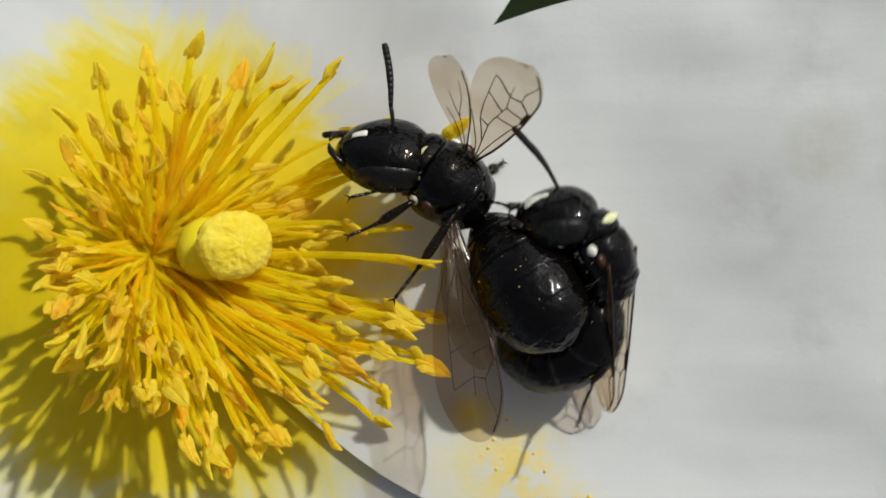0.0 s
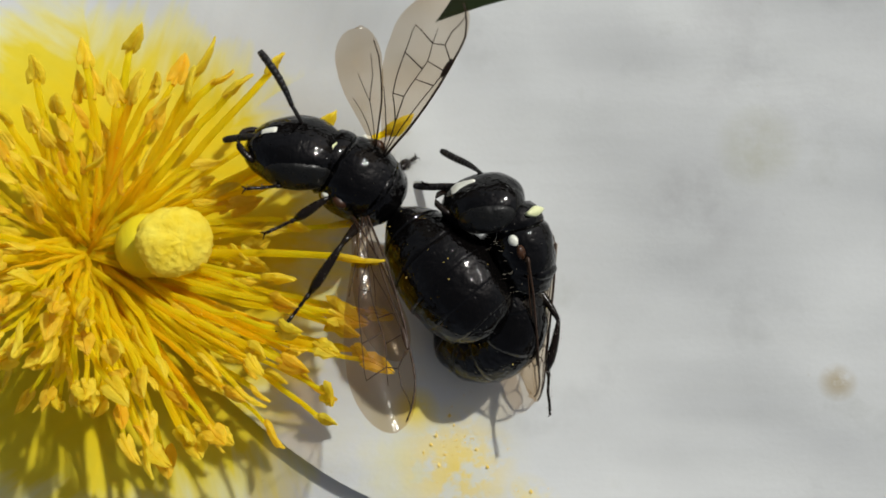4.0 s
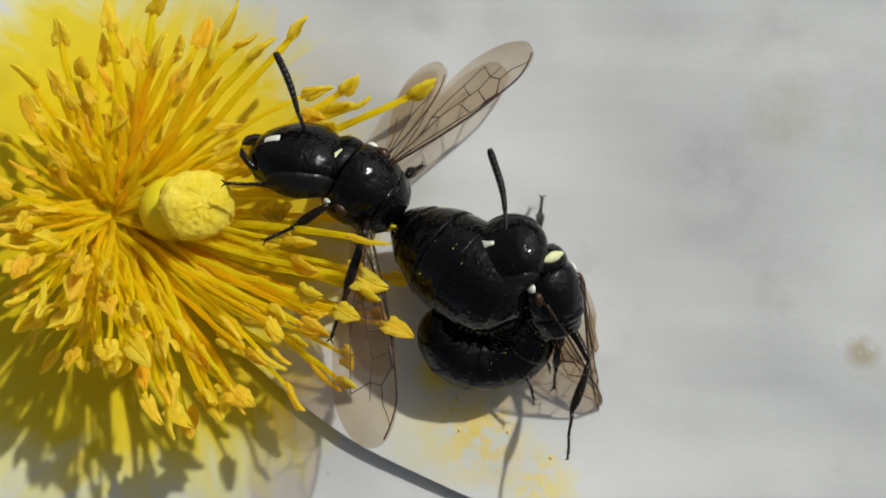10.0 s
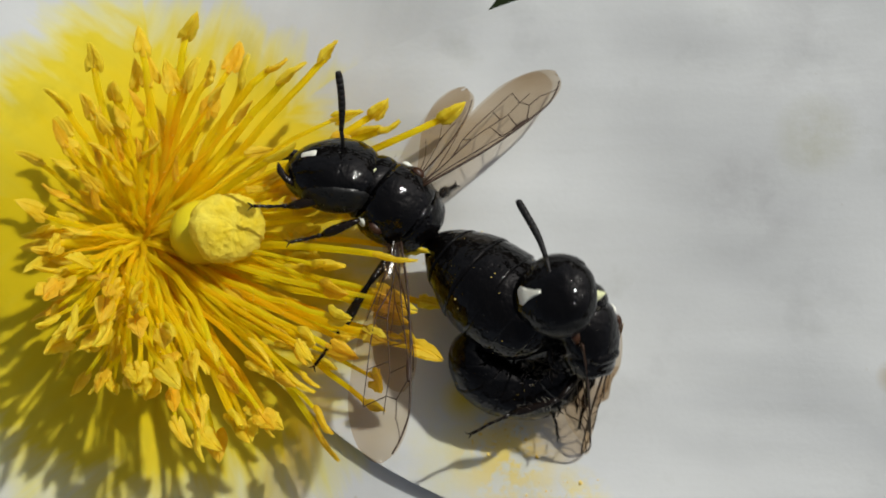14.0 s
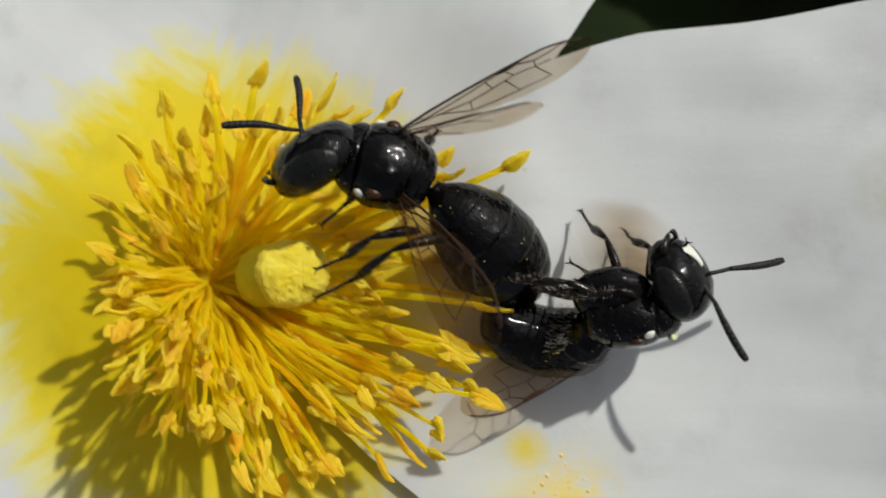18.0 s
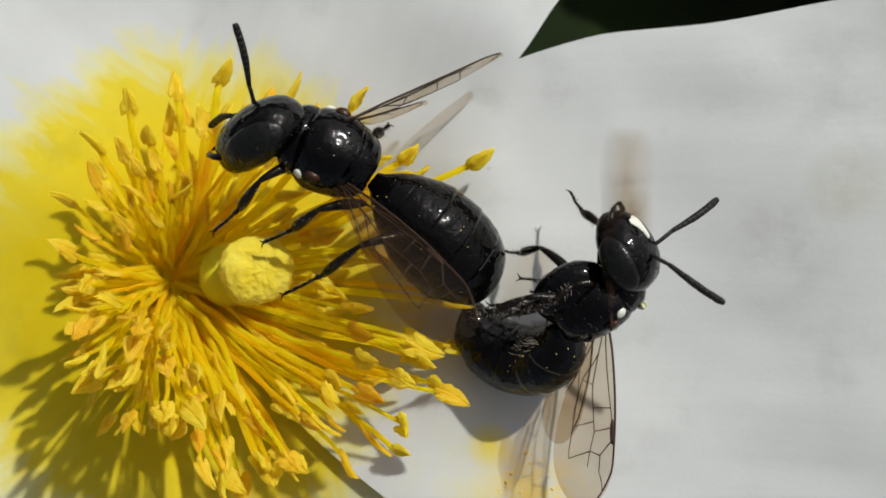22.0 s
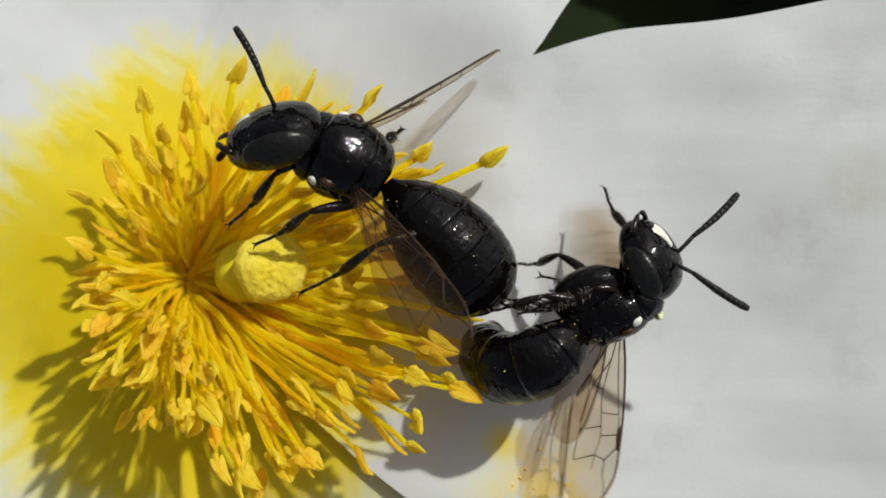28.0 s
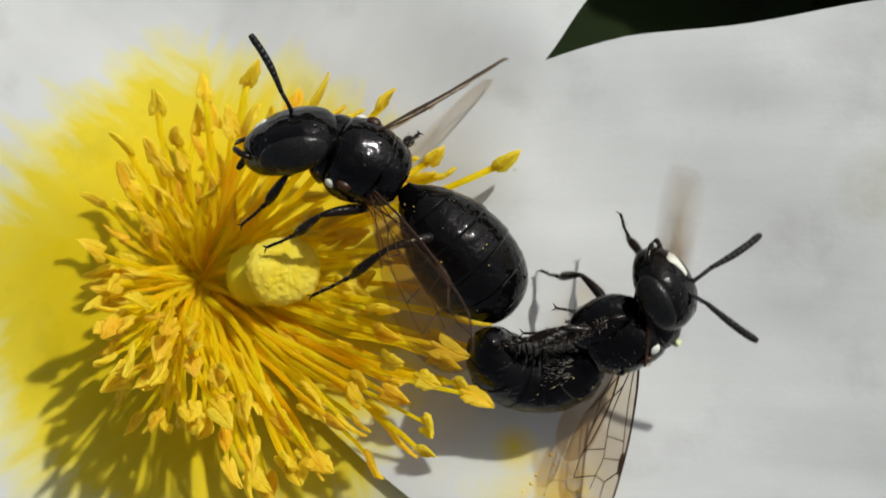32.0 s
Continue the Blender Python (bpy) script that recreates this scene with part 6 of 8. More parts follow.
    walk(MOVING["male_wing_WA"], [
        (0, pose(0.00058, 0.00011, 0.00047, 116.2, 24.2, -95.4)), (0.5, pose(0.00058, 0.00011, 0.00047, 100.4, 35.8, -94.9)),
        (1, pose(0.00058, 0.00011, 0.00047, 101.2, 32.5, -91.0)), (1.5, pose(0.00058, 0.00011, 0.00047, 115.0, 8.7, -75.7)),
        (2, pose(0.00058, 0.00010, 0.00047, 120.7, 18.2, -91.2)), (2.5, pose(0.00058, 0.00010, 0.00047, 123.0, 22.0, -86.8)),
        (3, pose(0.00058, 0.00010, 0.00047, 126.3, 25.4, -84.0)), (3.5, pose(0.00058, 0.00011, 0.00047, 126.4, 22.2, -85.7)),
        (5.5, pose(0.00058, 0.00010, 0.00047, 132.3, 16.5, -84.3)), (6, pose(0.00058, 0.00011, 0.00047, 124.9, 40.2, -90.7)),
        (6.5, pose(0.00058, 0.00011, 0.00047, 141.2, 41.5, -66.1)), (7, pose(0.00058, 0.00010, 0.00047, 143.2, 27.6, -81.0)),
        (7.5, pose(0.00058, 0.00010, 0.00047, 141.4, 21.3, -69.2)), (8, pose(0.00058, 0.00011, 0.00047, 132.4, 31.8, -88.4)),
        (8.5, pose(0.00058, 0.00010, 0.00047, 139.7, 14.7, -69.2)), (9, pose(0.00058, 0.00011, 0.00047, 144.3, 15.9, -73.3)),
        (9.5, pose(0.00058, 0.00011, 0.00047, 142.1, 26.1, -68.3)), (10, pose(0.00058, 0.00011, 0.00047, 138.7, 24.1, -77.7)),
        (10.5, pose(0.00058, 0.00010, 0.00047, 150.9, 17.1, -79.9)), (11, pose(0.00058, 0.00010, 0.00047, 147.7, 11.5, -76.7)),
        (11.5, pose(0.00058, 0.00010, 0.00047, 153.7, 33.6, -89.6)), (12, pose(0.00058, 0.00010, 0.00047, 140.6, 29.6, -89.8)),
        (12.5, pose(0.00058, 0.00011, 0.00047, 148.5, 34.2, -74.9)), (13, pose(0.00058, 0.00010, 0.00047, 156.3, 19.9, -83.4)),
        (13.5, pose(0.00058, 0.00010, 0.00047, 160.2, 21.2, -86.4)), (14, pose(0.00058, 0.00010, 0.00047, 146.4, 32.5, -89.6)),
        (14.5, pose(0.00058, 0.00011, 0.00047, 158.5, 31.6, -56.5)), (16.5, pose(0.00058, 0.00010, 0.00047, 156.1, 22.7, -74.0)),
        (17, pose(0.00058, 0.00011, 0.00047, 161.7, 22.7, -78.2)), (17.2, pose(0.00058, 0.00010, 0.00047, 160.9, 26.2, -65.2)),
        (17.3, pose(0.00058, 0.00010, 0.00047, 144.8, 29.4, -83.8)), (17.5, pose(0.00058, 0.00011, 0.00047, 128.5, -7.9, -86.1)),
        (17.7, pose(0.00058, 0.00010, 0.00047, 123.6, -30.1, -78.9)), (18, pose(0.00058, 0.00011, 0.00047, 136.0, -21.2, -100.1)),
        (18.5, pose(0.00058, 0.00010, 0.00047, 126.2, -42.4, -104.9)), (19, pose(0.00058, 0.00010, 0.00047, 125.8, -37.3, -103.0)),
        (20, pose(0.00058, 0.00011, 0.00047, 125.5, -39.7, -103.6)), (21, pose(0.00058, 0.00011, 0.00047, 137.9, -40.0, -125.3)),
        (22, pose(0.00058, 0.00011, 0.00047, 142.3, -45.7, -131.9)), (22.9, pose(0.00058, 0.00010, 0.00047, 121.0, -40.5, -100.7)),
        (22.967, pose(0.00058, 0.00010, 0.00047, 120.1, -13.5, -92.9)), (23.033, pose(0.00058, 0.00010, 0.00047, 121.0, -40.5, -100.7)),
        (23.1, pose(0.00058, 0.00010, 0.00047, 120.1, -13.5, -92.9)), (24, pose(0.00058, 0.00010, 0.00047, 135.3, -34.9, -121.4)),
        (26.9, pose(0.00058, 0.00011, 0.00047, -147.2, -78.3, 157.4)), (26.933, pose(0.00058, 0.00011, 0.00047, 125.7, -50.2, -108.9)),
        (26.967, pose(0.00058, 0.00011, 0.00047, 120.9, -9.8, -95.5)), (27, pose(0.00058, 0.00011, 0.00047, 125.7, -50.2, -108.9)),
        (27.033, pose(0.00058, 0.00011, 0.00047, -147.2, -78.3, 157.4)), (27.067, pose(0.00058, 0.00011, 0.00047, 125.7, -50.2, -108.9)),
        (27.1, pose(0.00058, 0.00011, 0.00047, 120.9, -9.8, -95.5)), (28, pose(0.00058, 0.00011, 0.00047, 136.7, -51.5, -125.6)),
        (28.9, pose(0.00058, 0.00011, 0.00047, -163.8, -78.9, 172.6)), (28.967, pose(0.00058, 0.00011, 0.00047, 122.3, -37.8, -103.6)),
        (29.033, pose(0.00058, 0.00011, 0.00047, -163.8, -78.9, 172.6)), (29.1, pose(0.00058, 0.00011, 0.00047, 122.3, -37.8, -103.6)),
        (30, pose(0.00058, 0.00010, 0.00047, 132.1, -33.2, -120.0)), (30.9, pose(0.00058, 0.00011, 0.00047, 128.7, -66.9, -118.5)),
        (30.967, pose(0.00058, 0.00011, 0.00047, 118.0, -32.6, -100.8)), (31.033, pose(0.00058, 0.00011, 0.00047, 128.7, -66.9, -118.5)),
        (31.1, pose(0.00058, 0.00011, 0.00047, 118.0, -32.6, -100.8)), (32, pose(0.00058, 0.00011, 0.00047, 121.1, -47.4, -107.0)),
    ])
    walk(MOVING["male_wing_WB"], [
        (0, pose(-0.00058, 0.00011, 0.00047, 122.4, 25.3, -78.5)), (0.5, pose(-0.00058, 0.00010, 0.00047, 96.7, 36.0, -73.9)),
        (1, pose(-0.00058, 0.00011, 0.00047, 95.4, 31.7, -71.5)), (1.5, pose(-0.00058, 0.00011, 0.00047, 112.4, 6.1, -65.7)),
        (2, pose(-0.00058, 0.00010, 0.00047, 119.6, 18.4, -76.0)), (2.5, pose(-0.00058, 0.00011, 0.00047, 119.7, 21.0, -72.6)),
        (3, pose(-0.00058, 0.00010, 0.00047, 119.3, 24.0, -69.0)), (3.5, pose(-0.00058, 0.00011, 0.00047, 119.1, 21.0, -71.3)),
        (5.5, pose(-0.00058, 0.00010, 0.00047, 116.1, 14.7, -70.4)), (6, pose(-0.00058, 0.00011, 0.00047, 96.2, 38.2, -66.6)),
        (6.5, pose(-0.00058, 0.00011, 0.00047, 94.2, 35.0, -45.5)), (7, pose(-0.00058, 0.00010, 0.00047, 117.9, 24.8, -64.8)),
        (7.5, pose(-0.00058, 0.00011, 0.00047, 109.2, 17.4, -55.6)), (8, pose(-0.00058, 0.00011, 0.00047, 100.8, 29.6, -68.6)),
        (8.5, pose(-0.00058, 0.00010, 0.00047, 108.6, 11.0, -57.4)), (9, pose(-0.00058, 0.00011, 0.00047, 110.7, 12.5, -60.4)),
        (9.5, pose(-0.00058, 0.00011, 0.00047, 94.0, 20.0, -51.2)), (10, pose(-0.00058, 0.00011, 0.00047, 96.1, 19.9, -60.9)),
        (10.5, pose(-0.00058, 0.00011, 0.00047, 114.1, 13.9, -66.2)), (11, pose(-0.00058, 0.00010, 0.00047, 112.2, 8.1, -64.6)),
        (11.5, pose(-0.00058, 0.00011, 0.00047, 125.0, 31.8, -71.4)), (12, pose(-0.00058, 0.00010, 0.00047, 110.0, 27.9, -71.9)),
        (12.5, pose(-0.00058, 0.00010, 0.00047, 93.2, 29.1, -55.1)), (13, pose(-0.00058, 0.00010, 0.00047, 117.1, 17.1, -69.0)),
        (13.5, pose(-0.00058, 0.00011, 0.00047, 117.9, 18.3, -71.5)), (14, pose(-0.00058, 0.00010, 0.00047, 101.1, 30.2, -69.6)),
        (14.5, pose(-0.00058, 0.00011, 0.00047, 83.6, 22.8, -38.4)), (16.5, pose(-0.00058, 0.00010, 0.00047, 99.2, 17.8, -58.6)),
        (17, pose(-0.00058, 0.00010, 0.00047, 96.3, 17.5, -61.3)), (17.2, pose(-0.00058, 0.00010, 0.00047, 116.1, 21.2, -49.8)),
        (17.23, pose(-0.00058, 0.00010, 0.00047, 85.2, 4.9, -12.6)), (17.27, pose(-0.00058, 0.00010, 0.00047, 51.4, 11.4, 26.8)),
        (17.3, pose(-0.00058, 0.00011, 0.00047, 26.2, 36.9, 60.5)), (17.5, pose(-0.00058, 0.00011, 0.00047, 4.9, 52.7, 60.2)),
        (17.7, pose(-0.00058, 0.00011, 0.00047, -143.4, 70.0, -36.4)), (17.9, pose(-0.00058, 0.00011, 0.00047, 156.7, 26.4, -38.2)),
        (17.933, pose(-0.00058, 0.00011, 0.00047, -156.9, 34.7, -1.8)), (17.967, pose(-0.00058, 0.00011, 0.00047, -115.3, 18.3, 29.5)),
        (18, pose(-0.00058, 0.00011, 0.00047, -156.9, 34.7, -1.8)), (18.033, pose(-0.00058, 0.00011, 0.00047, 156.7, 26.4, -38.2)),
        (18.067, pose(-0.00058, 0.00011, 0.00047, -156.9, 34.7, -1.8)), (18.1, pose(-0.00058, 0.00011, 0.00047, -115.3, 18.3, 29.5)),
        (18.9, pose(-0.00058, 0.00011, 0.00047, -176.5, 37.1, -14.4)), (18.933, pose(-0.00058, 0.00011, 0.00047, -128.1, 28.7, 22.4)),
        (18.967, pose(-0.00058, 0.00011, 0.00047, -95.1, 2.4, 41.0)), (19, pose(-0.00058, 0.00011, 0.00047, -128.1, 28.7, 22.4)),
        (19.033, pose(-0.00058, 0.00011, 0.00047, -176.5, 37.1, -14.4)), (19.067, pose(-0.00058, 0.00011, 0.00047, -128.1, 28.7, 22.4)),
        (19.1, pose(-0.00058, 0.00011, 0.00047, -95.1, 2.4, 41.0)), (19.5, pose(-0.00058, 0.00011, 0.00047, -131.6, 29.2, 22.3)),
        (19.9, pose(-0.00058, 0.00011, 0.00047, 176.5, 35.8, -15.2)), (19.933, pose(-0.00058, 0.00011, 0.00047, -135.1, 29.2, 21.6)),
        (19.967, pose(-0.00058, 0.00011, 0.00047, -101.2, 3.8, 41.3)), (20, pose(-0.00058, 0.00011, 0.00047, -135.1, 29.2, 21.6)),
        (20.033, pose(-0.00058, 0.00011, 0.00047, 176.5, 35.8, -15.2)), (20.067, pose(-0.00058, 0.00011, 0.00047, -135.1, 29.2, 21.6)),
        (20.1, pose(-0.00058, 0.00011, 0.00047, -101.2, 3.8, 41.3)), (20.5, pose(-0.00058, 0.00011, 0.00047, -134.8, 30.2, 20.7)),
        (20.9, pose(-0.00058, 0.00011, 0.00047, 175.7, 36.8, -18.1)), (20.933, pose(-0.00058, 0.00011, 0.00047, -135.6, 30.8, 21.6)),
        (20.967, pose(-0.00058, 0.00011, 0.00047, -102.7, 4.6, 43.6)), (21, pose(-0.00058, 0.00011, 0.00047, -135.6, 30.8, 21.6)),
        (21.033, pose(-0.00058, 0.00011, 0.00047, 175.7, 36.8, -18.1)), (21.067, pose(-0.00058, 0.00011, 0.00047, -135.6, 30.8, 21.6)),
        (21.1, pose(-0.00058, 0.00011, 0.00047, -102.7, 4.6, 43.6)), (21.9, pose(-0.00058, 0.00011, 0.00047, -65.2, 69.9, 66.5)),
        (21.967, pose(-0.00058, 0.00011, 0.00047, -56.3, 43.2, 81.4)), (22.033, pose(-0.00058, 0.00011, 0.00047, -65.2, 69.9, 66.5)),
        (22.1, pose(-0.00058, 0.00011, 0.00047, -56.3, 43.2, 81.4)), (22.5, pose(-0.00058, 0.00011, 0.00047, -151.1, 72.7, 30.1)),
        (22.9, pose(-0.00058, 0.00011, 0.00047, 117.6, 42.2, -17.5)), (22.967, pose(-0.00058, 0.00011, 0.00047, -169.9, 17.8, 43.7)),
        (23.033, pose(-0.00058, 0.00011, 0.00047, 117.6, 42.2, -17.5)), (23.1, pose(-0.00058, 0.00011, 0.00047, -169.9, 17.8, 43.7)),
        (23.9, pose(-0.00058, 0.00011, 0.00047, 168.0, 32.8, -24.9)), (23.933, pose(-0.00058, 0.00011, 0.00047, -143.9, 31.8, 14.1)),
        (23.967, pose(-0.00058, 0.00011, 0.00047, -108.3, 8.8, 39.3)), (24, pose(-0.00058, 0.00011, 0.00047, -143.9, 31.8, 14.1)),
        (24.033, pose(-0.00058, 0.00011, 0.00047, 168.0, 32.8, -24.9)), (24.067, pose(-0.00058, 0.00011, 0.00047, -143.9, 31.8, 14.1)),
        (24.1, pose(-0.00058, 0.00011, 0.00047, -108.3, 8.8, 39.3)), (25.5, pose(-0.00058, 0.00011, 0.00047, -146.1, 34.9, 52.1)),
        (26.9, pose(-0.00058, 0.00011, 0.00047, 159.2, 61.7, 36.5)), (26.967, pose(-0.00058, 0.00011, 0.00047, -175.2, 35.2, 64.5)),
        (27.033, pose(-0.00058, 0.00011, 0.00047, 159.2, 61.7, 36.5)), (27.1, pose(-0.00058, 0.00011, 0.00047, -175.2, 35.2, 64.5)),
        (27.5, pose(-0.00058, 0.00011, 0.00047, -173.7, 32.6, 21.2)), (27.9, pose(-0.00058, 0.00011, 0.00047, -170.6, 31.6, -21.1)),
        (27.967, pose(-0.00058, 0.00011, 0.00047, -103.1, 18.5, 28.9)), (28.033, pose(-0.00058, 0.00011, 0.00047, -170.6, 31.6, -21.1)),
        (28.1, pose(-0.00058, 0.00011, 0.00047, -103.1, 18.5, 28.9)), (28.5, pose(-0.00058, 0.00011, 0.00047, -144.1, 35.4, 6.4)),
        (28.9, pose(-0.00058, 0.00011, 0.00047, 167.3, 32.9, -25.2)), (28.933, pose(-0.00058, 0.00011, 0.00047, -144.4, 31.9, 13.7)),
        (28.967, pose(-0.00058, 0.00011, 0.00047, -108.6, 9.0, 38.7)), (29, pose(-0.00058, 0.00011, 0.00047, -144.4, 31.9, 13.7)),
        (29.033, pose(-0.00058, 0.00011, 0.00047, 167.3, 32.9, -25.2)), (29.067, pose(-0.00058, 0.00011, 0.00047, -144.4, 31.9, 13.7)),
        (29.1, pose(-0.00058, 0.00011, 0.00047, -108.6, 9.0, 38.7)), (29.5, pose(-0.00058, 0.00011, 0.00047, -143.7, 31.6, 14.3)),
        (29.9, pose(-0.00058, 0.00011, 0.00047, 168.9, 33.3, -23.8)), (29.933, pose(-0.00058, 0.00011, 0.00047, -142.9, 31.4, 14.9)),
        (29.967, pose(-0.00058, 0.00011, 0.00047, -107.6, 8.0, 39.3)), (30, pose(-0.00058, 0.00011, 0.00047, -142.9, 31.4, 14.9)),
        (30.033, pose(-0.00058, 0.00011, 0.00047, 168.9, 33.3, -23.8)), (30.067, pose(-0.00058, 0.00011, 0.00047, -142.9, 31.4, 14.9)),
        (30.1, pose(-0.00058, 0.00011, 0.00047, -107.6, 8.0, 39.3)), (30.5, pose(-0.00058, 0.00011, 0.00047, -169.2, 40.1, 21.3)),
        (30.9, pose(-0.00058, 0.00011, 0.00047, 109.1, 33.9, -23.4)), (30.967, pose(-0.00058, 0.00011, 0.00047, 174.8, 22.7, 26.9)),
        (31.033, pose(-0.00058, 0.00011, 0.00047, 109.1, 33.9, -23.4)), (31.1, pose(-0.00058, 0.00011, 0.00047, 174.8, 22.7, 26.9)),
        (31.5, pose(-0.00058, 0.00011, 0.00047, -140.4, 50.5, 25.8)), (31.9, pose(-0.00058, 0.00011, 0.00047, -54.6, 63.9, 72.7)),
        (31.967, pose(-0.00058, 0.00011, 0.00047, -50.7, 40.8, 81.8)), (32, pose(-0.00058, 0.00011, 0.00047, -51.6, 52.4, 78.2)),
    ])
    walk(MOVING["male_antenna_a1"], [
        (0, pose(0.00018, 0.00052, 0.00011, 99.2, 26.6, 42.2)), (0.25, pose(0.00018, 0.00052, 0.00011, 95.7, 17.2, 3.5)),
        (0.5, pose(0.00018, 0.00052, 0.00011, 99.0, 7.7, -33.3)), (1, pose(0.00018, 0.00052, 0.00011, 95.5, 8.3, -42.1)),
        (1.5, pose(0.00018, 0.00052, 0.00011, 90.8, 18.7, 11.0)), (2, pose(0.00018, 0.00052, 0.00011, 100.9, -0.7, 49.6)),
        (2.5, pose(0.00018, 0.00053, 0.00011, 99.5, 24.7, 24.3)), (3, pose(0.00018, 0.00052, 0.00011, 112.4, 45.8, 53.5)),
        (3.5, pose(0.00018, 0.00052, 0.00011, 90.0, 28.3, 8.3)), (5.5, pose(0.00018, 0.00052, 0.00010, 90.6, 43.8, -4.9)),
        (6, pose(0.00018, 0.00052, 0.00011, 111.2, 19.0, 8.1)), (6.5, pose(0.00018, 0.00053, 0.00010, 103.1, -6.4, -5.4)),
        (7, pose(0.00018, 0.00053, 0.00010, 111.2, 33.7, 49.5)), (7.5, pose(0.00018, 0.00053, 0.00010, 94.9, 66.3, -10.0)),
        (8, pose(0.00018, 0.00053, 0.00010, 111.5, 9.1, 34.6)), (8.5, pose(0.00018, 0.00053, 0.00011, 89.1, -4.9, 5.0)),
        (9, pose(0.00018, 0.00053, 0.00011, 102.2, 44.6, 48.5)), (9.25, pose(0.00018, 0.00052, 0.00011, 88.2, 28.3, -4.9)),
        (9.5, pose(0.00018, 0.00052, 0.00010, 93.0, 9.1, -48.2)), (10, pose(0.00018, 0.00053, 0.00011, 108.9, 3.9, 18.4)),
        (10.5, pose(0.00018, 0.00053, 0.00011, 94.6, 18.9, -6.5)), (11, pose(0.00018, 0.00052, 0.00010, 96.6, 30.2, 31.5)),
        (11.5, pose(0.00018, 0.00053, 0.00010, 100.9, 23.4, 5.2)), (12, pose(0.00018, 0.00053, 0.00011, 108.7, -16.5, -13.2)),
        (12.5, pose(0.00018, 0.00053, 0.00011, 103.5, 30.6, -20.5)), (13, pose(0.00018, 0.00052, 0.00011, 92.7, 5.3, 17.6)),
        (13.5, pose(0.00018, 0.00052, 0.00011, 91.2, 26.1, 12.4)), (14, pose(0.00018, 0.00053, 0.00010, 110.6, 14.4, 5.7)),
        (14.17, pose(0.00018, 0.00053, 0.00010, 106.9, 34.4, -51.3)), (14.33, pose(0.00018, 0.00053, 0.00010, 82.4, 40.3, -121.9)),
        (14.5, pose(0.00018, 0.00053, 0.00010, 67.1, 24.5, 174.4)), (15.17, pose(0.00018, 0.00053, 0.00010, 92.6, 34.0, -120.0)),
        (15.83, pose(0.00018, 0.00053, 0.00010, 112.7, 18.0, -58.0)), (16.5, pose(0.00018, 0.00053, 0.00011, 109.1, -5.8, -5.4)),
        (17, pose(0.00018, 0.00053, 0.00010, 115.3, 30.0, 23.7)), (17.1, pose(0.00018, 0.00053, 0.00010, 62.5, 36.5, -11.4)),
        (17.2, pose(0.00018, 0.00053, 0.00010, 16.7, 18.1, -38.2)), (17.3, pose(0.00018, 0.00053, 0.00011, 12.2, -24.6, -0.6)),
        (17.5, pose(0.00018, 0.00053, 0.00011, -21.3, -9.8, 57.3)), (17.7, pose(0.00018, 0.00053, 0.00010, -30.1, -27.2, 65.4)),
        (18, pose(0.00018, 0.00053, 0.00010, -19.5, -17.5, 42.8)), (18.5, pose(0.00018, 0.00053, 0.00011, -13.7, -25.5, 31.5)),
        (19, pose(0.00018, 0.00053, 0.00011, -19.6, 13.0, 62.6)), (20, pose(0.00018, 0.00053, 0.00011, -22.6, 3.5, 43.5)),
        (21, pose(0.00018, 0.00053, 0.00011, -22.1, 6.4, 48.9)), (22, pose(0.00018, 0.00053, 0.00010, -22.7, 6.8, 44.3)),
        (23, pose(0.00018, 0.00053, 0.00010, -16.1, -21.6, 34.0)), (24, pose(0.00018, 0.00053, 0.00010, -20.8, -8.5, 37.1)),
        (27, pose(0.00018, 0.00053, 0.00010, -22.1, -15.8, 53.0)), (28, pose(0.00018, 0.00053, 0.00010, -19.7, 17.3, 56.1)),
        (29, pose(0.00018, 0.00053, 0.00011, -21.9, 6.7, 51.4)), (30, pose(0.00018, 0.00053, 0.00010, -22.2, -2.5, 51.6)),
        (31, pose(0.00018, 0.00053, 0.00010, -21.4, -9.5, 46.7)), (32, pose(0.00018, 0.00053, 0.00010, -21.9, 7.0, 50.8)),
    ])
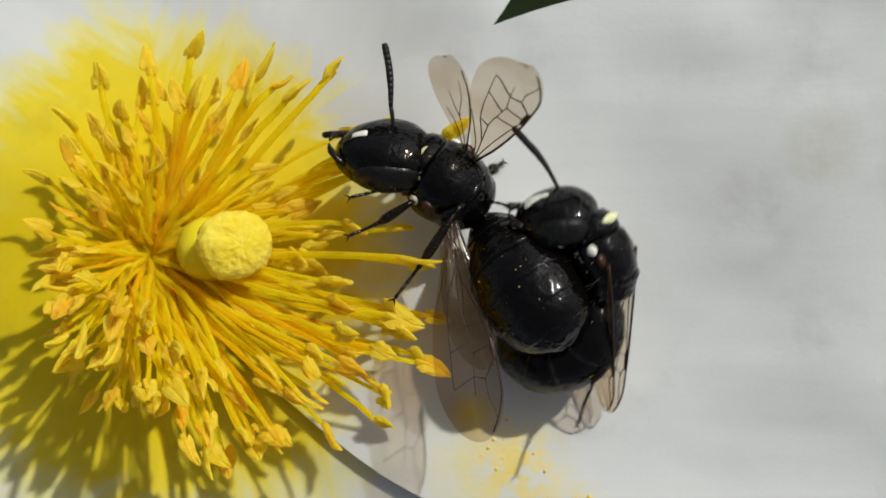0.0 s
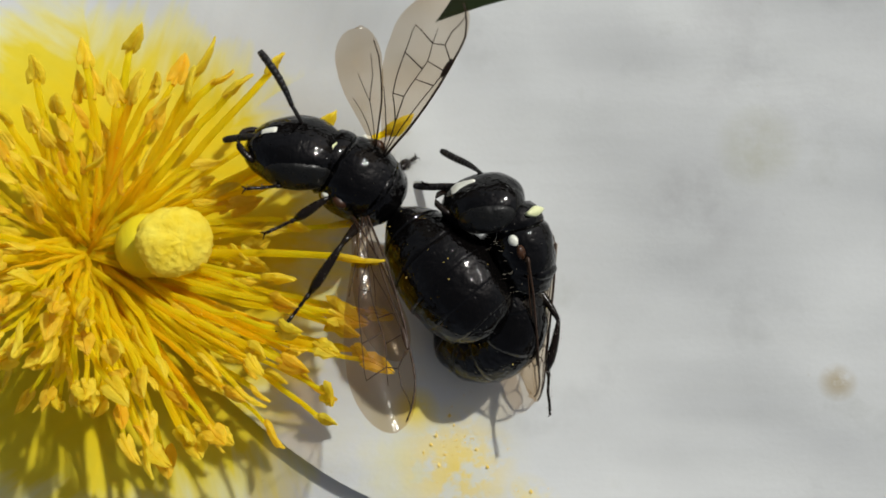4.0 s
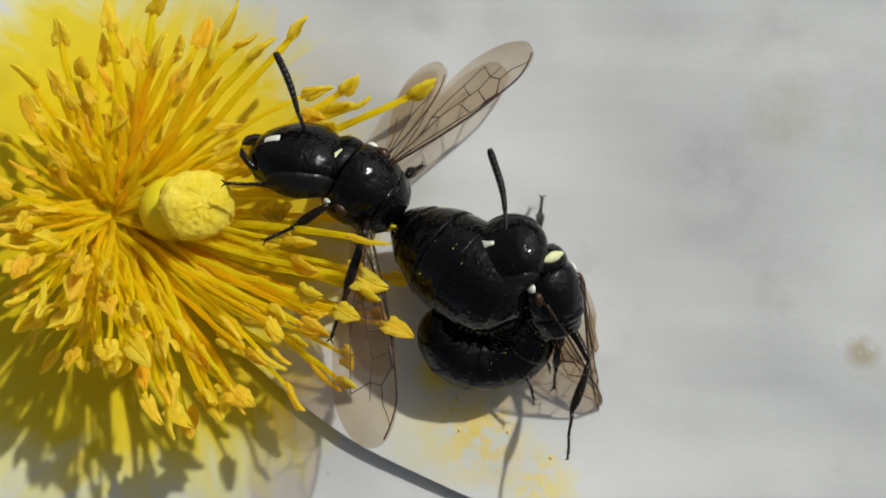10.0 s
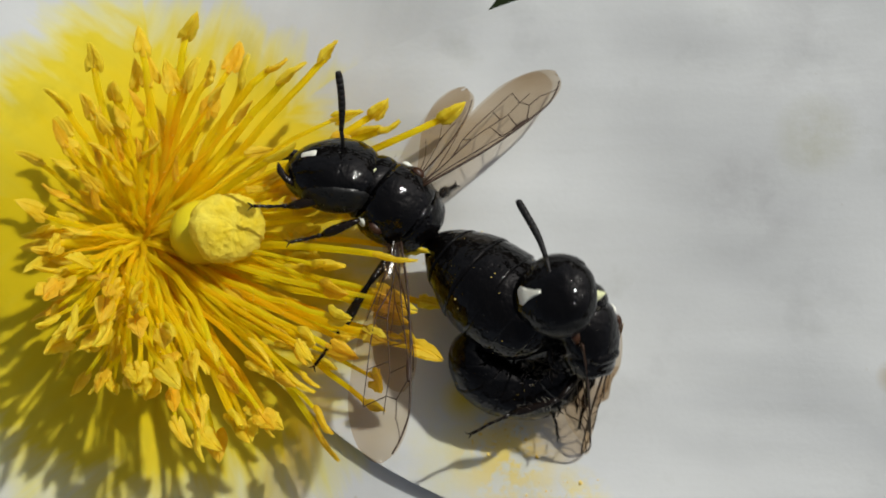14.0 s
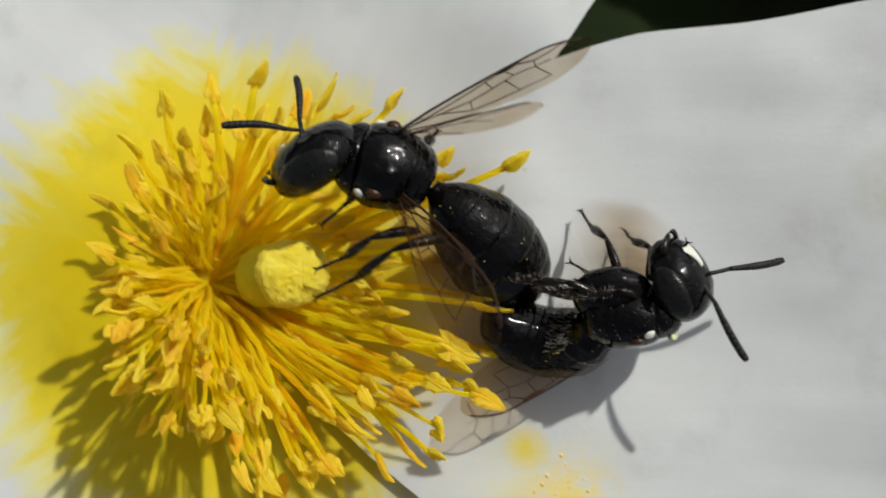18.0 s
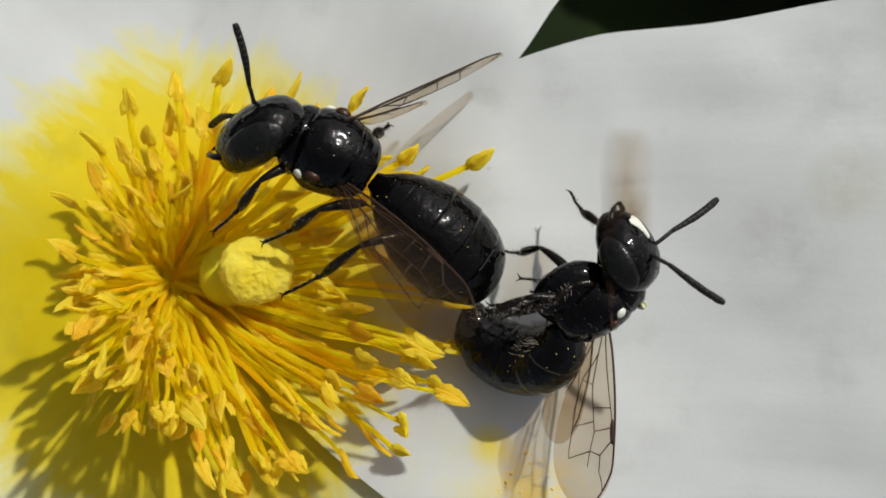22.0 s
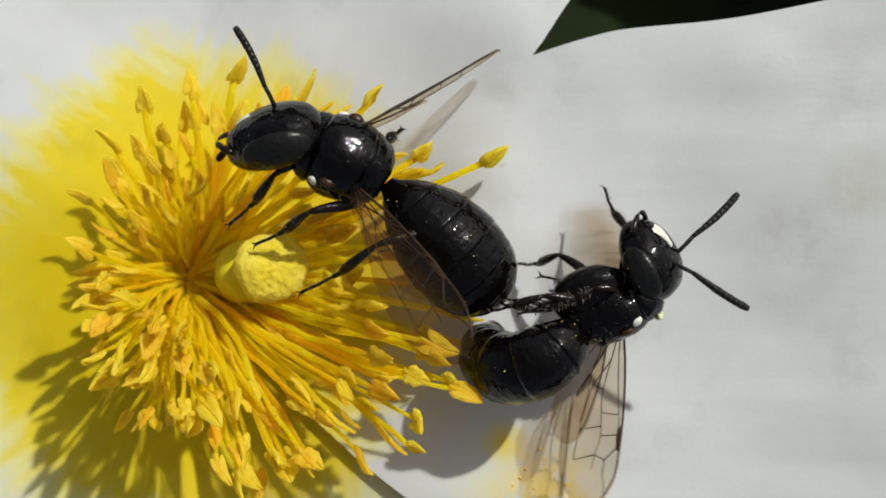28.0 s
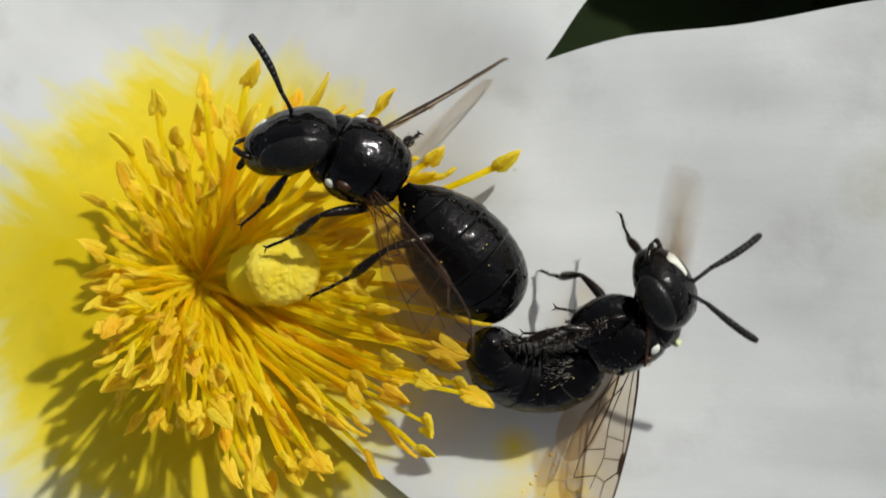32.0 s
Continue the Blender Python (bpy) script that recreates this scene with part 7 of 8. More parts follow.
    walk(MOVING["male_antenna_a2"], [
        (0, pose(-0.00018, 0.00052, 0.00011, 79.5, 43.8, -26.2)), (0.5, pose(-0.00018, 0.00052, 0.00011, 99.0, 53.4, -35.8)),
        (1, pose(-0.00018, 0.00053, 0.00011, 99.1, 53.6, -35.5)), (1.5, pose(-0.00018, 0.00053, 0.00011, 81.9, 52.6, -15.3)),
        (2, pose(-0.00018, 0.00053, 0.00011, 85.1, 47.1, -7.0)), (2.5, pose(-0.00018, 0.00053, 0.00011, 84.5, 53.4, -21.0)),
        (3, pose(-0.00018, 0.00052, 0.00011, 87.6, 55.5, -19.3)), (3.5, pose(-0.00018, 0.00053, 0.00011, 82.3, 61.6, -11.4)),
        (5.5, pose(-0.00018, 0.00052, 0.00011, 85.8, 54.1, -17.4)), (6, pose(-0.00018, 0.00052, 0.00011, 99.2, 52.8, -35.3)),
        (6.5, pose(-0.00018, 0.00053, 0.00010, 92.7, 53.5, -31.6)), (7, pose(-0.00018, 0.00053, 0.00010, 87.7, 54.4, -25.1)),
        (7.5, pose(-0.00018, 0.00053, 0.00010, 87.4, 54.6, -25.8)), (8, pose(-0.00018, 0.00053, 0.00010, 92.7, 55.1, -31.7)),
        (8.5, pose(-0.00018, 0.00053, 0.00010, 128.0, 80.7, 65.9)), (9, pose(-0.00018, 0.00052, 0.00011, 74.3, 67.5, -27.2)),
        (9.5, pose(-0.00018, 0.00052, 0.00010, 99.3, 54.1, -35.3)), (10, pose(-0.00018, 0.00053, 0.00011, 92.6, 55.4, -32.0)),
        (10.5, pose(-0.00018, 0.00052, 0.00011, 87.1, 54.8, -26.4)), (11, pose(-0.00018, 0.00052, 0.00010, 95.4, 39.5, 26.1)),
        (11.5, pose(-0.00018, 0.00052, 0.00010, 88.6, 54.2, -29.0)), (12, pose(-0.00018, 0.00052, 0.00011, 98.4, 52.8, -37.0)),
        (12.5, pose(-0.00018, 0.00053, 0.00011, 98.7, 54.4, -36.6)), (13, pose(-0.00018, 0.00052, 0.00010, 94.3, 59.2, 19.6)),
        (13.5, pose(-0.00018, 0.00052, 0.00010, 84.9, 56.9, -5.8)), (14, pose(-0.00018, 0.00052, 0.00010, 98.0, 53.1, -37.9)),
        (14.5, pose(-0.00018, 0.00052, 0.00011, 98.2, 54.7, -37.8)), (16.5, pose(-0.00018, 0.00053, 0.00010, 100.8, 54.8, -32.1)),
        (17, pose(-0.00018, 0.00053, 0.00011, 99.2, 54.4, -35.5)), (17.1, pose(-0.00018, 0.00052, 0.00011, 44.4, 54.4, -34.3)),
        (17.2, pose(-0.00018, 0.00052, 0.00011, -10.8, 55.0, -33.7)), (17.25, pose(-0.00018, 0.00052, 0.00011, 8.5, 19.2, -23.9)),
        (17.3, pose(-0.00018, 0.00053, 0.00011, 21.6, -17.4, -26.1)), (17.5, pose(-0.00018, 0.00053, 0.00011, 81.2, -64.1, -51.4)),
        (17.7, pose(-0.00018, 0.00053, 0.00010, 102.3, -74.0, -62.6)), (18, pose(-0.00018, 0.00053, 0.00010, -91.9, -72.9, 141.9)),
        (18.5, pose(-0.00018, 0.00053, 0.00010, -88.0, -74.2, 137.8)), (19, pose(-0.00018, 0.00053, 0.00011, 2.3, -57.4, 32.1)),
        (20, pose(-0.00018, 0.00053, 0.00011, -47.5, -58.8, 93.1)), (21, pose(-0.00018, 0.00053, 0.00010, -41.4, -49.8, 86.0)),
        (22, pose(-0.00018, 0.00053, 0.00010, -44.9, -56.1, 90.0)), (23, pose(-0.00018, 0.00053, 0.00010, -15.1, -62.9, 55.3)),
        (24, pose(-0.00018, 0.00053, 0.00010, 0.7, -59.1, 35.0)), (27, pose(-0.00018, 0.00053, 0.00010, -48.1, -58.1, 93.7)),
        (28, pose(-0.00018, 0.00053, 0.00010, -44.7, -54.0, 89.8)), (29, pose(-0.00018, 0.00053, 0.00011, -51.7, -59.8, 97.9)),
        (30, pose(-0.00018, 0.00053, 0.00010, -43.5, -51.2, 88.5)), (31, pose(-0.00018, 0.00053, 0.00011, -36.1, -67.2, 80.5)),
        (32, pose(-0.00018, 0.00053, 0.00010, -19.2, -60.8, 59.4)),
    ])
    walk(MOVING["male_leg_F"], [
        (0, pose(0.00032, 0.00053, -0.00053, 34.0, 39.0, 122.9)), (0.25, pose(0.00032, 0.00053, -0.00053, -16.1, 45.7, 68.6)),
        (0.5, pose(0.00032, 0.00053, -0.00053, -51.4, 22.2, 28.7)), (1, pose(0.00032, 0.00053, -0.00052, -66.8, -6.1, 25.0)),
        (1.25, pose(0.00032, 0.00053, -0.00052, -39.2, 47.8, 56.1)), (1.5, pose(0.00032, 0.00052, -0.00053, 54.5, 47.1, 152.4)),
        (2, pose(0.00032, 0.00052, -0.00053, 40.2, 41.1, 131.7)), (2.5, pose(0.00032, 0.00053, -0.00053, 34.7, 38.7, 125.5)),
        (3, pose(0.00032, 0.00052, -0.00053, 33.2, 39.2, 123.0)), (3.5, pose(0.00032, 0.00053, -0.00053, 35.0, 40.4, 126.0)),
        (5.5, pose(0.00032, 0.00052, -0.00052, 27.2, 29.6, 113.8)), (5.75, pose(0.00032, 0.00052, -0.00052, -38.5, 19.6, 59.5)),
        (6, pose(0.00032, 0.00053, -0.00053, -78.8, -25.7, 37.8)), (6.25, pose(0.00031, 0.00053, -0.00052, -34.1, 17.9, 61.1)),
        (6.5, pose(0.00031, 0.00053, -0.00052, 32.0, 23.1, 113.5)), (7, pose(0.00032, 0.00052, -0.00052, 25.2, 27.4, 109.7)),
        (7.5, pose(0.00031, 0.00052, -0.00053, 37.1, 40.3, 129.8)), (8, pose(0.00031, 0.00053, -0.00053, 42.4, 26.4, 120.3)),
        (8.5, pose(0.00032, 0.00053, -0.00052, 54.0, 46.5, 152.1)), (9, pose(0.00032, 0.00053, -0.00053, 31.2, 36.7, 123.0)),
        (9.25, pose(0.00032, 0.00053, -0.00052, -18.2, 47.9, 63.0)), (9.5, pose(0.00032, 0.00053, -0.00052, -54.6, 24.0, 15.2)),
        (10, pose(0.00031, 0.00053, -0.00053, -46.3, 25.4, 40.5)), (10.5, pose(0.00032, 0.00052, -0.00052, -12.3, 34.0, 83.9)),
        (11, pose(0.00032, 0.00053, -0.00052, 39.5, 40.7, 134.2)), (11.5, pose(0.00032, 0.00053, -0.00053, 28.4, 33.9, 116.8)),
        (12, pose(0.00032, 0.00053, -0.00052, 37.9, 33.4, 127.6)), (12.25, pose(0.00031, 0.00052, -0.00052, -25.7, 25.9, 83.8)),
        (12.5, pose(0.00031, 0.00052, -0.00052, -69.4, -9.1, 67.2)), (12.75, pose(0.00031, 0.00052, -0.00052, -29.4, 29.3, 81.6)),
        (13, pose(0.00031, 0.00053, -0.00053, 37.2, 41.2, 130.1)), (13.5, pose(0.00031, 0.00052, -0.00053, 37.0, 39.7, 127.7)),
        (14, pose(0.00032, 0.00052, -0.00053, 48.2, 29.4, 132.5)), (14.25, pose(0.00032, 0.00053, -0.00053, -10.0, 26.0, 86.7)),
        (14.5, pose(0.00032, 0.00053, -0.00053, -50.2, -7.0, 62.7)), (15.5, pose(0.00032, 0.00053, -0.00053, -16.2, 22.0, 83.4)),
        (16.5, pose(0.00032, 0.00052, -0.00053, 32.6, 30.2, 122.0)), (17, pose(0.00031, 0.00052, -0.00053, 16.2, 6.4, 90.1)),
        (17.2, pose(0.00032, 0.00052, -0.00052, -8.8, 0.8, 84.5)), (17.3, pose(0.00032, 0.00053, -0.00053, -5.2, 37.3, 100.2)),
        (17.5, pose(0.00032, 0.00053, -0.00053, -9.5, 71.9, 104.3)), (17.6, pose(0.00032, 0.00052, -0.00053, -78.3, 57.1, 78.5)),
        (17.7, pose(0.00032, 0.00052, -0.00053, -117.6, 39.7, 86.3)), (17.85, pose(0.00032, 0.00052, -0.00053, -136.3, 34.2, 34.2)),
        (18, pose(0.00031, 0.00053, -0.00053, -142.9, 19.5, -9.7)), (18.5, pose(0.00031, 0.00053, -0.00053, -132.2, 13.7, -8.6)),
        (19, pose(0.00032, 0.00053, -0.00053, -114.9, 38.7, 5.2)), (20, pose(0.00032, 0.00053, -0.00053, -113.5, 35.6, 10.9)),
        (21, pose(0.00032, 0.00053, -0.00052, -114.1, 38.7, 9.3)), (22, pose(0.00031, 0.00053, -0.00052, -112.4, 40.0, 12.1)),
        (23, pose(0.00031, 0.00053, -0.00052, -78.6, 52.0, 51.8)), (24, pose(0.00031, 0.00052, -0.00053, -114.2, 46.5, 13.5)),
        (27, pose(0.00031, 0.00053, -0.00053, -78.0, 35.2, 75.3)), (28, pose(0.00031, 0.00053, -0.00053, -110.3, 45.5, 19.8)),
        (29, pose(0.00031, 0.00053, -0.00053, -103.6, 53.1, 24.3)), (30, pose(0.00031, 0.00053, -0.00052, -100.6, 47.4, 33.0)),
        (31, pose(0.00031, 0.00053, -0.00053, -107.3, 49.5, 32.2)), (32, pose(0.00032, 0.00053, -0.00052, -105.1, 45.3, 24.8)),
    ])
    walk(MOVING["male_leg_M"], [
        (0, pose(0.00037, 0.00000, -0.00058, -36.6, 83.1, 99.1)), (0.5, pose(0.00037, 0.00000, -0.00058, 52.3, 78.0, -173.6)),
        (1, pose(0.00037, 0.00000, -0.00058, 87.1, 75.5, -131.0)), (1.5, pose(0.00037, 0.00000, -0.00058, -172.6, 66.1, -33.4)),
        (2, pose(0.00037, -0.00000, -0.00058, -139.4, 78.1, -8.1)), (2.5, pose(0.00037, 0.00000, -0.00058, -49.5, 82.6, 84.4)),
        (3, pose(0.00037, -0.00000, -0.00058, -70.6, 82.5, 60.8)), (3.5, pose(0.00037, 0.00000, -0.00058, -166.2, 73.6, -32.7)),
        (5.5, pose(0.00037, -0.00000, -0.00058, -63.9, 81.6, 64.8)), (6, pose(0.00037, 0.00000, -0.00058, 24.8, 56.3, 153.9)),
        (6.5, pose(0.00037, 0.00000, -0.00058, 57.3, 60.5, -151.5)), (7, pose(0.00037, -0.00000, -0.00058, 101.4, 78.2, -114.8)),
        (7.5, pose(0.00037, 0.00000, -0.00058, 130.6, 70.2, -81.7)), (8, pose(0.00037, 0.00000, -0.00058, 26.4, 54.0, 160.1)),
        (8.5, pose(0.00037, 0.00000, -0.00058, 79.7, 63.4, -127.5)), (9, pose(0.00037, 0.00000, -0.00058, 29.5, 48.9, 170.8)),
        (9.5, pose(0.00037, 0.00000, -0.00058, 21.6, 34.1, 152.8)), (10, pose(0.00037, 0.00000, -0.00058, 30.6, 33.3, 168.7)),
        (10.5, pose(0.00037, 0.00000, -0.00058, 67.4, 73.6, -150.3)), (11, pose(0.00037, 0.00000, -0.00058, -12.4, 79.4, 121.6)),
        (11.5, pose(0.00037, 0.00000, -0.00058, 40.4, 70.1, 178.9)), (12, pose(0.00037, 0.00000, -0.00058, 51.7, 38.7, -156.5)),
        (12.5, pose(0.00037, -0.00000, -0.00058, 64.1, 66.3, -156.0)), (13, pose(0.00037, -0.00000, -0.00058, -70.4, 78.1, 53.7)),
        (13.5, pose(0.00037, -0.00000, -0.00058, -111.7, 79.0, 8.8)), (14, pose(0.00037, 0.00000, -0.00058, 28.4, 35.5, 159.5)),
        (14.5, pose(0.00037, -0.00000, -0.00058, 53.4, 73.9, 176.3)), (16.5, pose(0.00037, 0.00000, -0.00058, 72.2, 67.5, -148.0)),
        (17, pose(0.00037, -0.00000, -0.00058, 43.4, 49.6, 178.8)), (17.2, pose(0.00037, 0.00000, -0.00058, 96.2, 78.9, -127.9)),
        (17.3, pose(0.00037, 0.00000, -0.00058, 110.9, 71.6, -106.8)), (17.5, pose(0.00037, 0.00000, -0.00058, -128.7, 32.2, 21.1)),
        (17.7, pose(0.00037, 0.00000, -0.00058, -147.9, 25.7, 19.4)), (18, pose(0.00037, 0.00000, -0.00058, 176.9, 30.3, -19.8)),
        (18.5, pose(0.00037, 0.00000, -0.00058, 177.6, 12.1, -28.6)), (19, pose(0.00037, 0.00000, -0.00058, -169.6, 16.2, -21.1)),
        (20, pose(0.00037, 0.00000, -0.00058, -179.2, 17.4, -33.0)), (21, pose(0.00037, 0.00000, -0.00058, 175.9, 12.4, -39.4)),
        (22, pose(0.00037, 0.00000, -0.00058, -177.0, 20.0, -31.0)), (23, pose(0.00037, 0.00000, -0.00058, 175.0, 16.9, -41.5)),
        (24, pose(0.00037, 0.00000, -0.00058, 175.2, 21.0, -39.1)), (27, pose(0.00037, 0.00000, -0.00058, -170.4, 25.9, -26.4)),
        (28, pose(0.00037, 0.00000, -0.00058, 178.2, 12.3, -38.8)), (29, pose(0.00037, 0.00000, -0.00058, -178.6, 14.6, -33.8)),
        (30, pose(0.00037, 0.00000, -0.00058, -174.4, 11.7, -29.8)), (31, pose(0.00037, 0.00000, -0.00058, 179.6, 19.1, -32.2)),
        (32, pose(0.00037, 0.00000, -0.00058, -170.9, 21.8, -27.5)),
    ])
    walk(MOVING["male_leg_R"], [
        (0, pose(0.00037, -0.00052, -0.00053, -17.3, 10.8, -122.7)), (0.5, pose(0.00037, -0.00052, -0.00053, -27.8, 13.7, -153.1)),
        (1, pose(0.00037, -0.00053, -0.00052, -29.0, 10.9, -150.4)), (1.5, pose(0.00037, -0.00052, -0.00053, -18.0, -26.3, -92.6)),
        (2, pose(0.00037, -0.00053, -0.00053, -18.2, -19.0, -99.5)), (2.5, pose(0.00037, -0.00052, -0.00053, -16.0, -5.9, -109.2)),
        (3, pose(0.00037, -0.00053, -0.00053, -16.2, -2.5, -113.8)), (3.5, pose(0.00037, -0.00052, -0.00053, -16.7, -9.8, -106.2)),
        (5.5, pose(0.00037, -0.00053, -0.00052, -18.5, 9.7, -84.8)), (5.75, pose(0.00037, -0.00052, -0.00052, -17.4, 24.0, -133.4)),
        (6, pose(0.00037, -0.00052, -0.00053, -29.4, 33.7, 171.9)), (6.25, pose(0.00037, -0.00052, -0.00052, -43.6, 40.1, -151.7)),
        (6.5, pose(0.00037, -0.00053, -0.00052, -50.7, 52.1, -111.8)), (7, pose(0.00037, -0.00053, -0.00052, -18.1, 18.0, -129.8)),
        (7.5, pose(0.00037, -0.00053, -0.00052, -16.9, 24.3, -114.6)), (8, pose(0.00037, -0.00052, -0.00053, -64.3, 54.8, -143.3)),
        (8.25, pose(0.00037, -0.00052, -0.00052, -29.1, 27.4, -114.9)), (8.5, pose(0.00037, -0.00053, -0.00052, -11.9, -6.0, -107.4)),
        (9, pose(0.00037, -0.00052, -0.00052, -15.3, -14.3, -105.1)), (9.5, pose(0.00037, -0.00053, -0.00053, -33.6, 18.6, -133.6)),
        (10, pose(0.00037, -0.00053, -0.00053, -30.5, -11.3, -113.8)), (10.5, pose(0.00037, -0.00052, -0.00052, -17.3, -17.3, -102.6)),
        (11, pose(0.00037, -0.00053, -0.00052, -18.4, -29.6, -92.1)), (11.25, pose(0.00037, -0.00053, -0.00052, -24.9, 13.2, -89.8)),
        (11.5, pose(0.00037, -0.00053, -0.00052, -33.4, 56.0, -93.7)), (12, pose(0.00037, -0.00052, -0.00052, -13.9, 13.3, -134.2)),
        (12.5, pose(0.00037, -0.00053, -0.00052, -57.3, 47.7, -127.4)), (13, pose(0.00037, -0.00052, -0.00053, -25.1, 40.9, -111.5)),
        (13.5, pose(0.00037, -0.00053, -0.00053, -17.4, -13.3, -103.6)), (14, pose(0.00037, -0.00053, -0.00053, -13.3, 20.5, -157.2)),
        (14.25, pose(0.00037, -0.00053, -0.00053, -50.1, 39.8, -136.8)), (14.5, pose(0.00037, -0.00053, -0.00053, -96.5, 65.9, -135.8)),
        (16.5, pose(0.00037, -0.00053, -0.00053, -32.6, 16.2, -94.5)), (17, pose(0.00037, -0.00053, -0.00053, -28.8, 1.7, -128.6)),
        (17.2, pose(0.00037, -0.00053, -0.00052, -14.4, 72.2, -100.3)), (17.3, pose(0.00037, -0.00053, -0.00053, 22.1, 53.8, -93.1)),
        (17.5, pose(0.00037, -0.00052, -0.00052, 35.7, 8.9, -98.7)), (17.7, pose(0.00037, -0.00053, -0.00052, 3.8, -22.2, -38.0)),
        (18, pose(0.00037, -0.00053, -0.00052, 15.3, -24.3, -33.7)), (18.5, pose(0.00037, -0.00053, -0.00053, 31.9, -33.4, -44.8)),
        (19, pose(0.00037, -0.00053, -0.00053, 46.9, -21.1, -52.8)), (20, pose(0.00037, -0.00052, -0.00053, 43.6, -23.0, -48.3)),
        (21, pose(0.00037, -0.00052, -0.00053, 44.0, -24.7, -50.6)), (22, pose(0.00037, -0.00052, -0.00052, 41.4, -28.5, -46.8)),
        (23, pose(0.00037, -0.00053, -0.00053, 45.3, -11.8, -51.5)), (24, pose(0.00037, -0.00053, -0.00053, 39.1, -20.6, -49.4)),
        (27, pose(0.00037, -0.00052, -0.00053, 43.4, -25.4, -47.7)), (28, pose(0.00037, -0.00053, -0.00052, 35.0, -30.1, -43.9)),
        (29, pose(0.00037, -0.00053, -0.00053, 37.9, -28.7, -49.7)), (30, pose(0.00037, -0.00053, -0.00052, 34.3, -23.4, -40.6)),
        (31, pose(0.00037, -0.00053, -0.00053, 31.6, -23.8, -45.7)), (32, pose(0.00037, -0.00052, -0.00053, 34.8, -25.5, -38.9)),
    ])
    walk(MOVING["stamen_flank"], [
        (0, pose(0.00061, -0.00010, 0.00073, 0.0, -30.5, -0.2)), (1, pose(0.00061, -0.00010, 0.00073, 0.0, -25.4, -2.7)),
        (2, pose(0.00061, -0.00010, 0.00073, 0.0, -30.0, -0.2)), (3, pose(0.00061, -0.00010, 0.00073, 0.0, -28.8, -0.7)),
        (6, pose(0.00061, -0.00010, 0.00073, 0.0, -35.8, -0.7)), (7, pose(0.00061, -0.00010, 0.00073, 0.0, -34.3, -2.4)),
        (8, pose(0.00061, -0.00010, 0.00073, 0.0, -33.7, -3.9)), (9, pose(0.00061, -0.00010, 0.00073, 0.0, -34.1, -4.0)),
        (10, pose(0.00061, -0.00010, 0.00073, 0.0, -35.4, -4.6)), (11, pose(0.00061, -0.00010, 0.00073, 0.0, -39.4, 3.7)),
        (12, pose(0.00061, -0.00010, 0.00073, 0.0, -39.0, 1.2)), (13, pose(0.00061, -0.00010, 0.00073, 0.0, -35.3, -2.4)),
        (14, pose(0.00061, -0.00010, 0.00073, 0.0, -36.1, -3.4)), (17, pose(0.00061, -0.00010, 0.00073, 0.0, -41.7, -1.4)),
        (17.3, pose(0.00061, -0.00010, 0.00073, 0.0, -48.9, 3.4)), (17.5, pose(0.00061, -0.00010, 0.00073, 0.0, -38.7, -1.2)),
        (17.7, pose(0.00061, -0.00010, 0.00073, 0.0, -38.4, 0.7)), (18, pose(0.00061, -0.00010, 0.00073, 0.0, -24.3, -3.4)),
        (18.5, pose(0.00061, -0.00010, 0.00073, 0.0, -26.7, -4.1)), (19, pose(0.00061, -0.00010, 0.00073, 0.0, -26.0, -3.2)),
        (20, pose(0.00061, -0.00010, 0.00073, 0.0, -26.4, -2.9)), (21, pose(0.00061, -0.00010, 0.00073, 0.0, -24.9, -1.9)),
        (22, pose(0.00061, -0.00010, 0.00073, 0.0, -25.3, -3.5)), (23, pose(0.00061, -0.00010, 0.00073, 0.0, -29.2, -4.8)),
        (24, pose(0.00061, -0.00010, 0.00073, 0.0, -26.0, -5.0)), (27, pose(0.00061, -0.00010, 0.00073, 0.0, -25.6, -5.5)),
        (28, pose(0.00061, -0.00010, 0.00073, 0.0, -26.6, -6.7)), (29, pose(0.00061, -0.00010, 0.00073, 0.0, -25.8, -5.0)),
        (30, pose(0.00061, -0.00010, 0.00073, 0.0, -25.1, -7.2)), (31, pose(0.00061, -0.00010, 0.00073, 0.0, -29.7, -9.7)),
        (32, pose(0.00061, -0.00010, 0.00073, 0.0, -28.0, -6.8)),
    ])
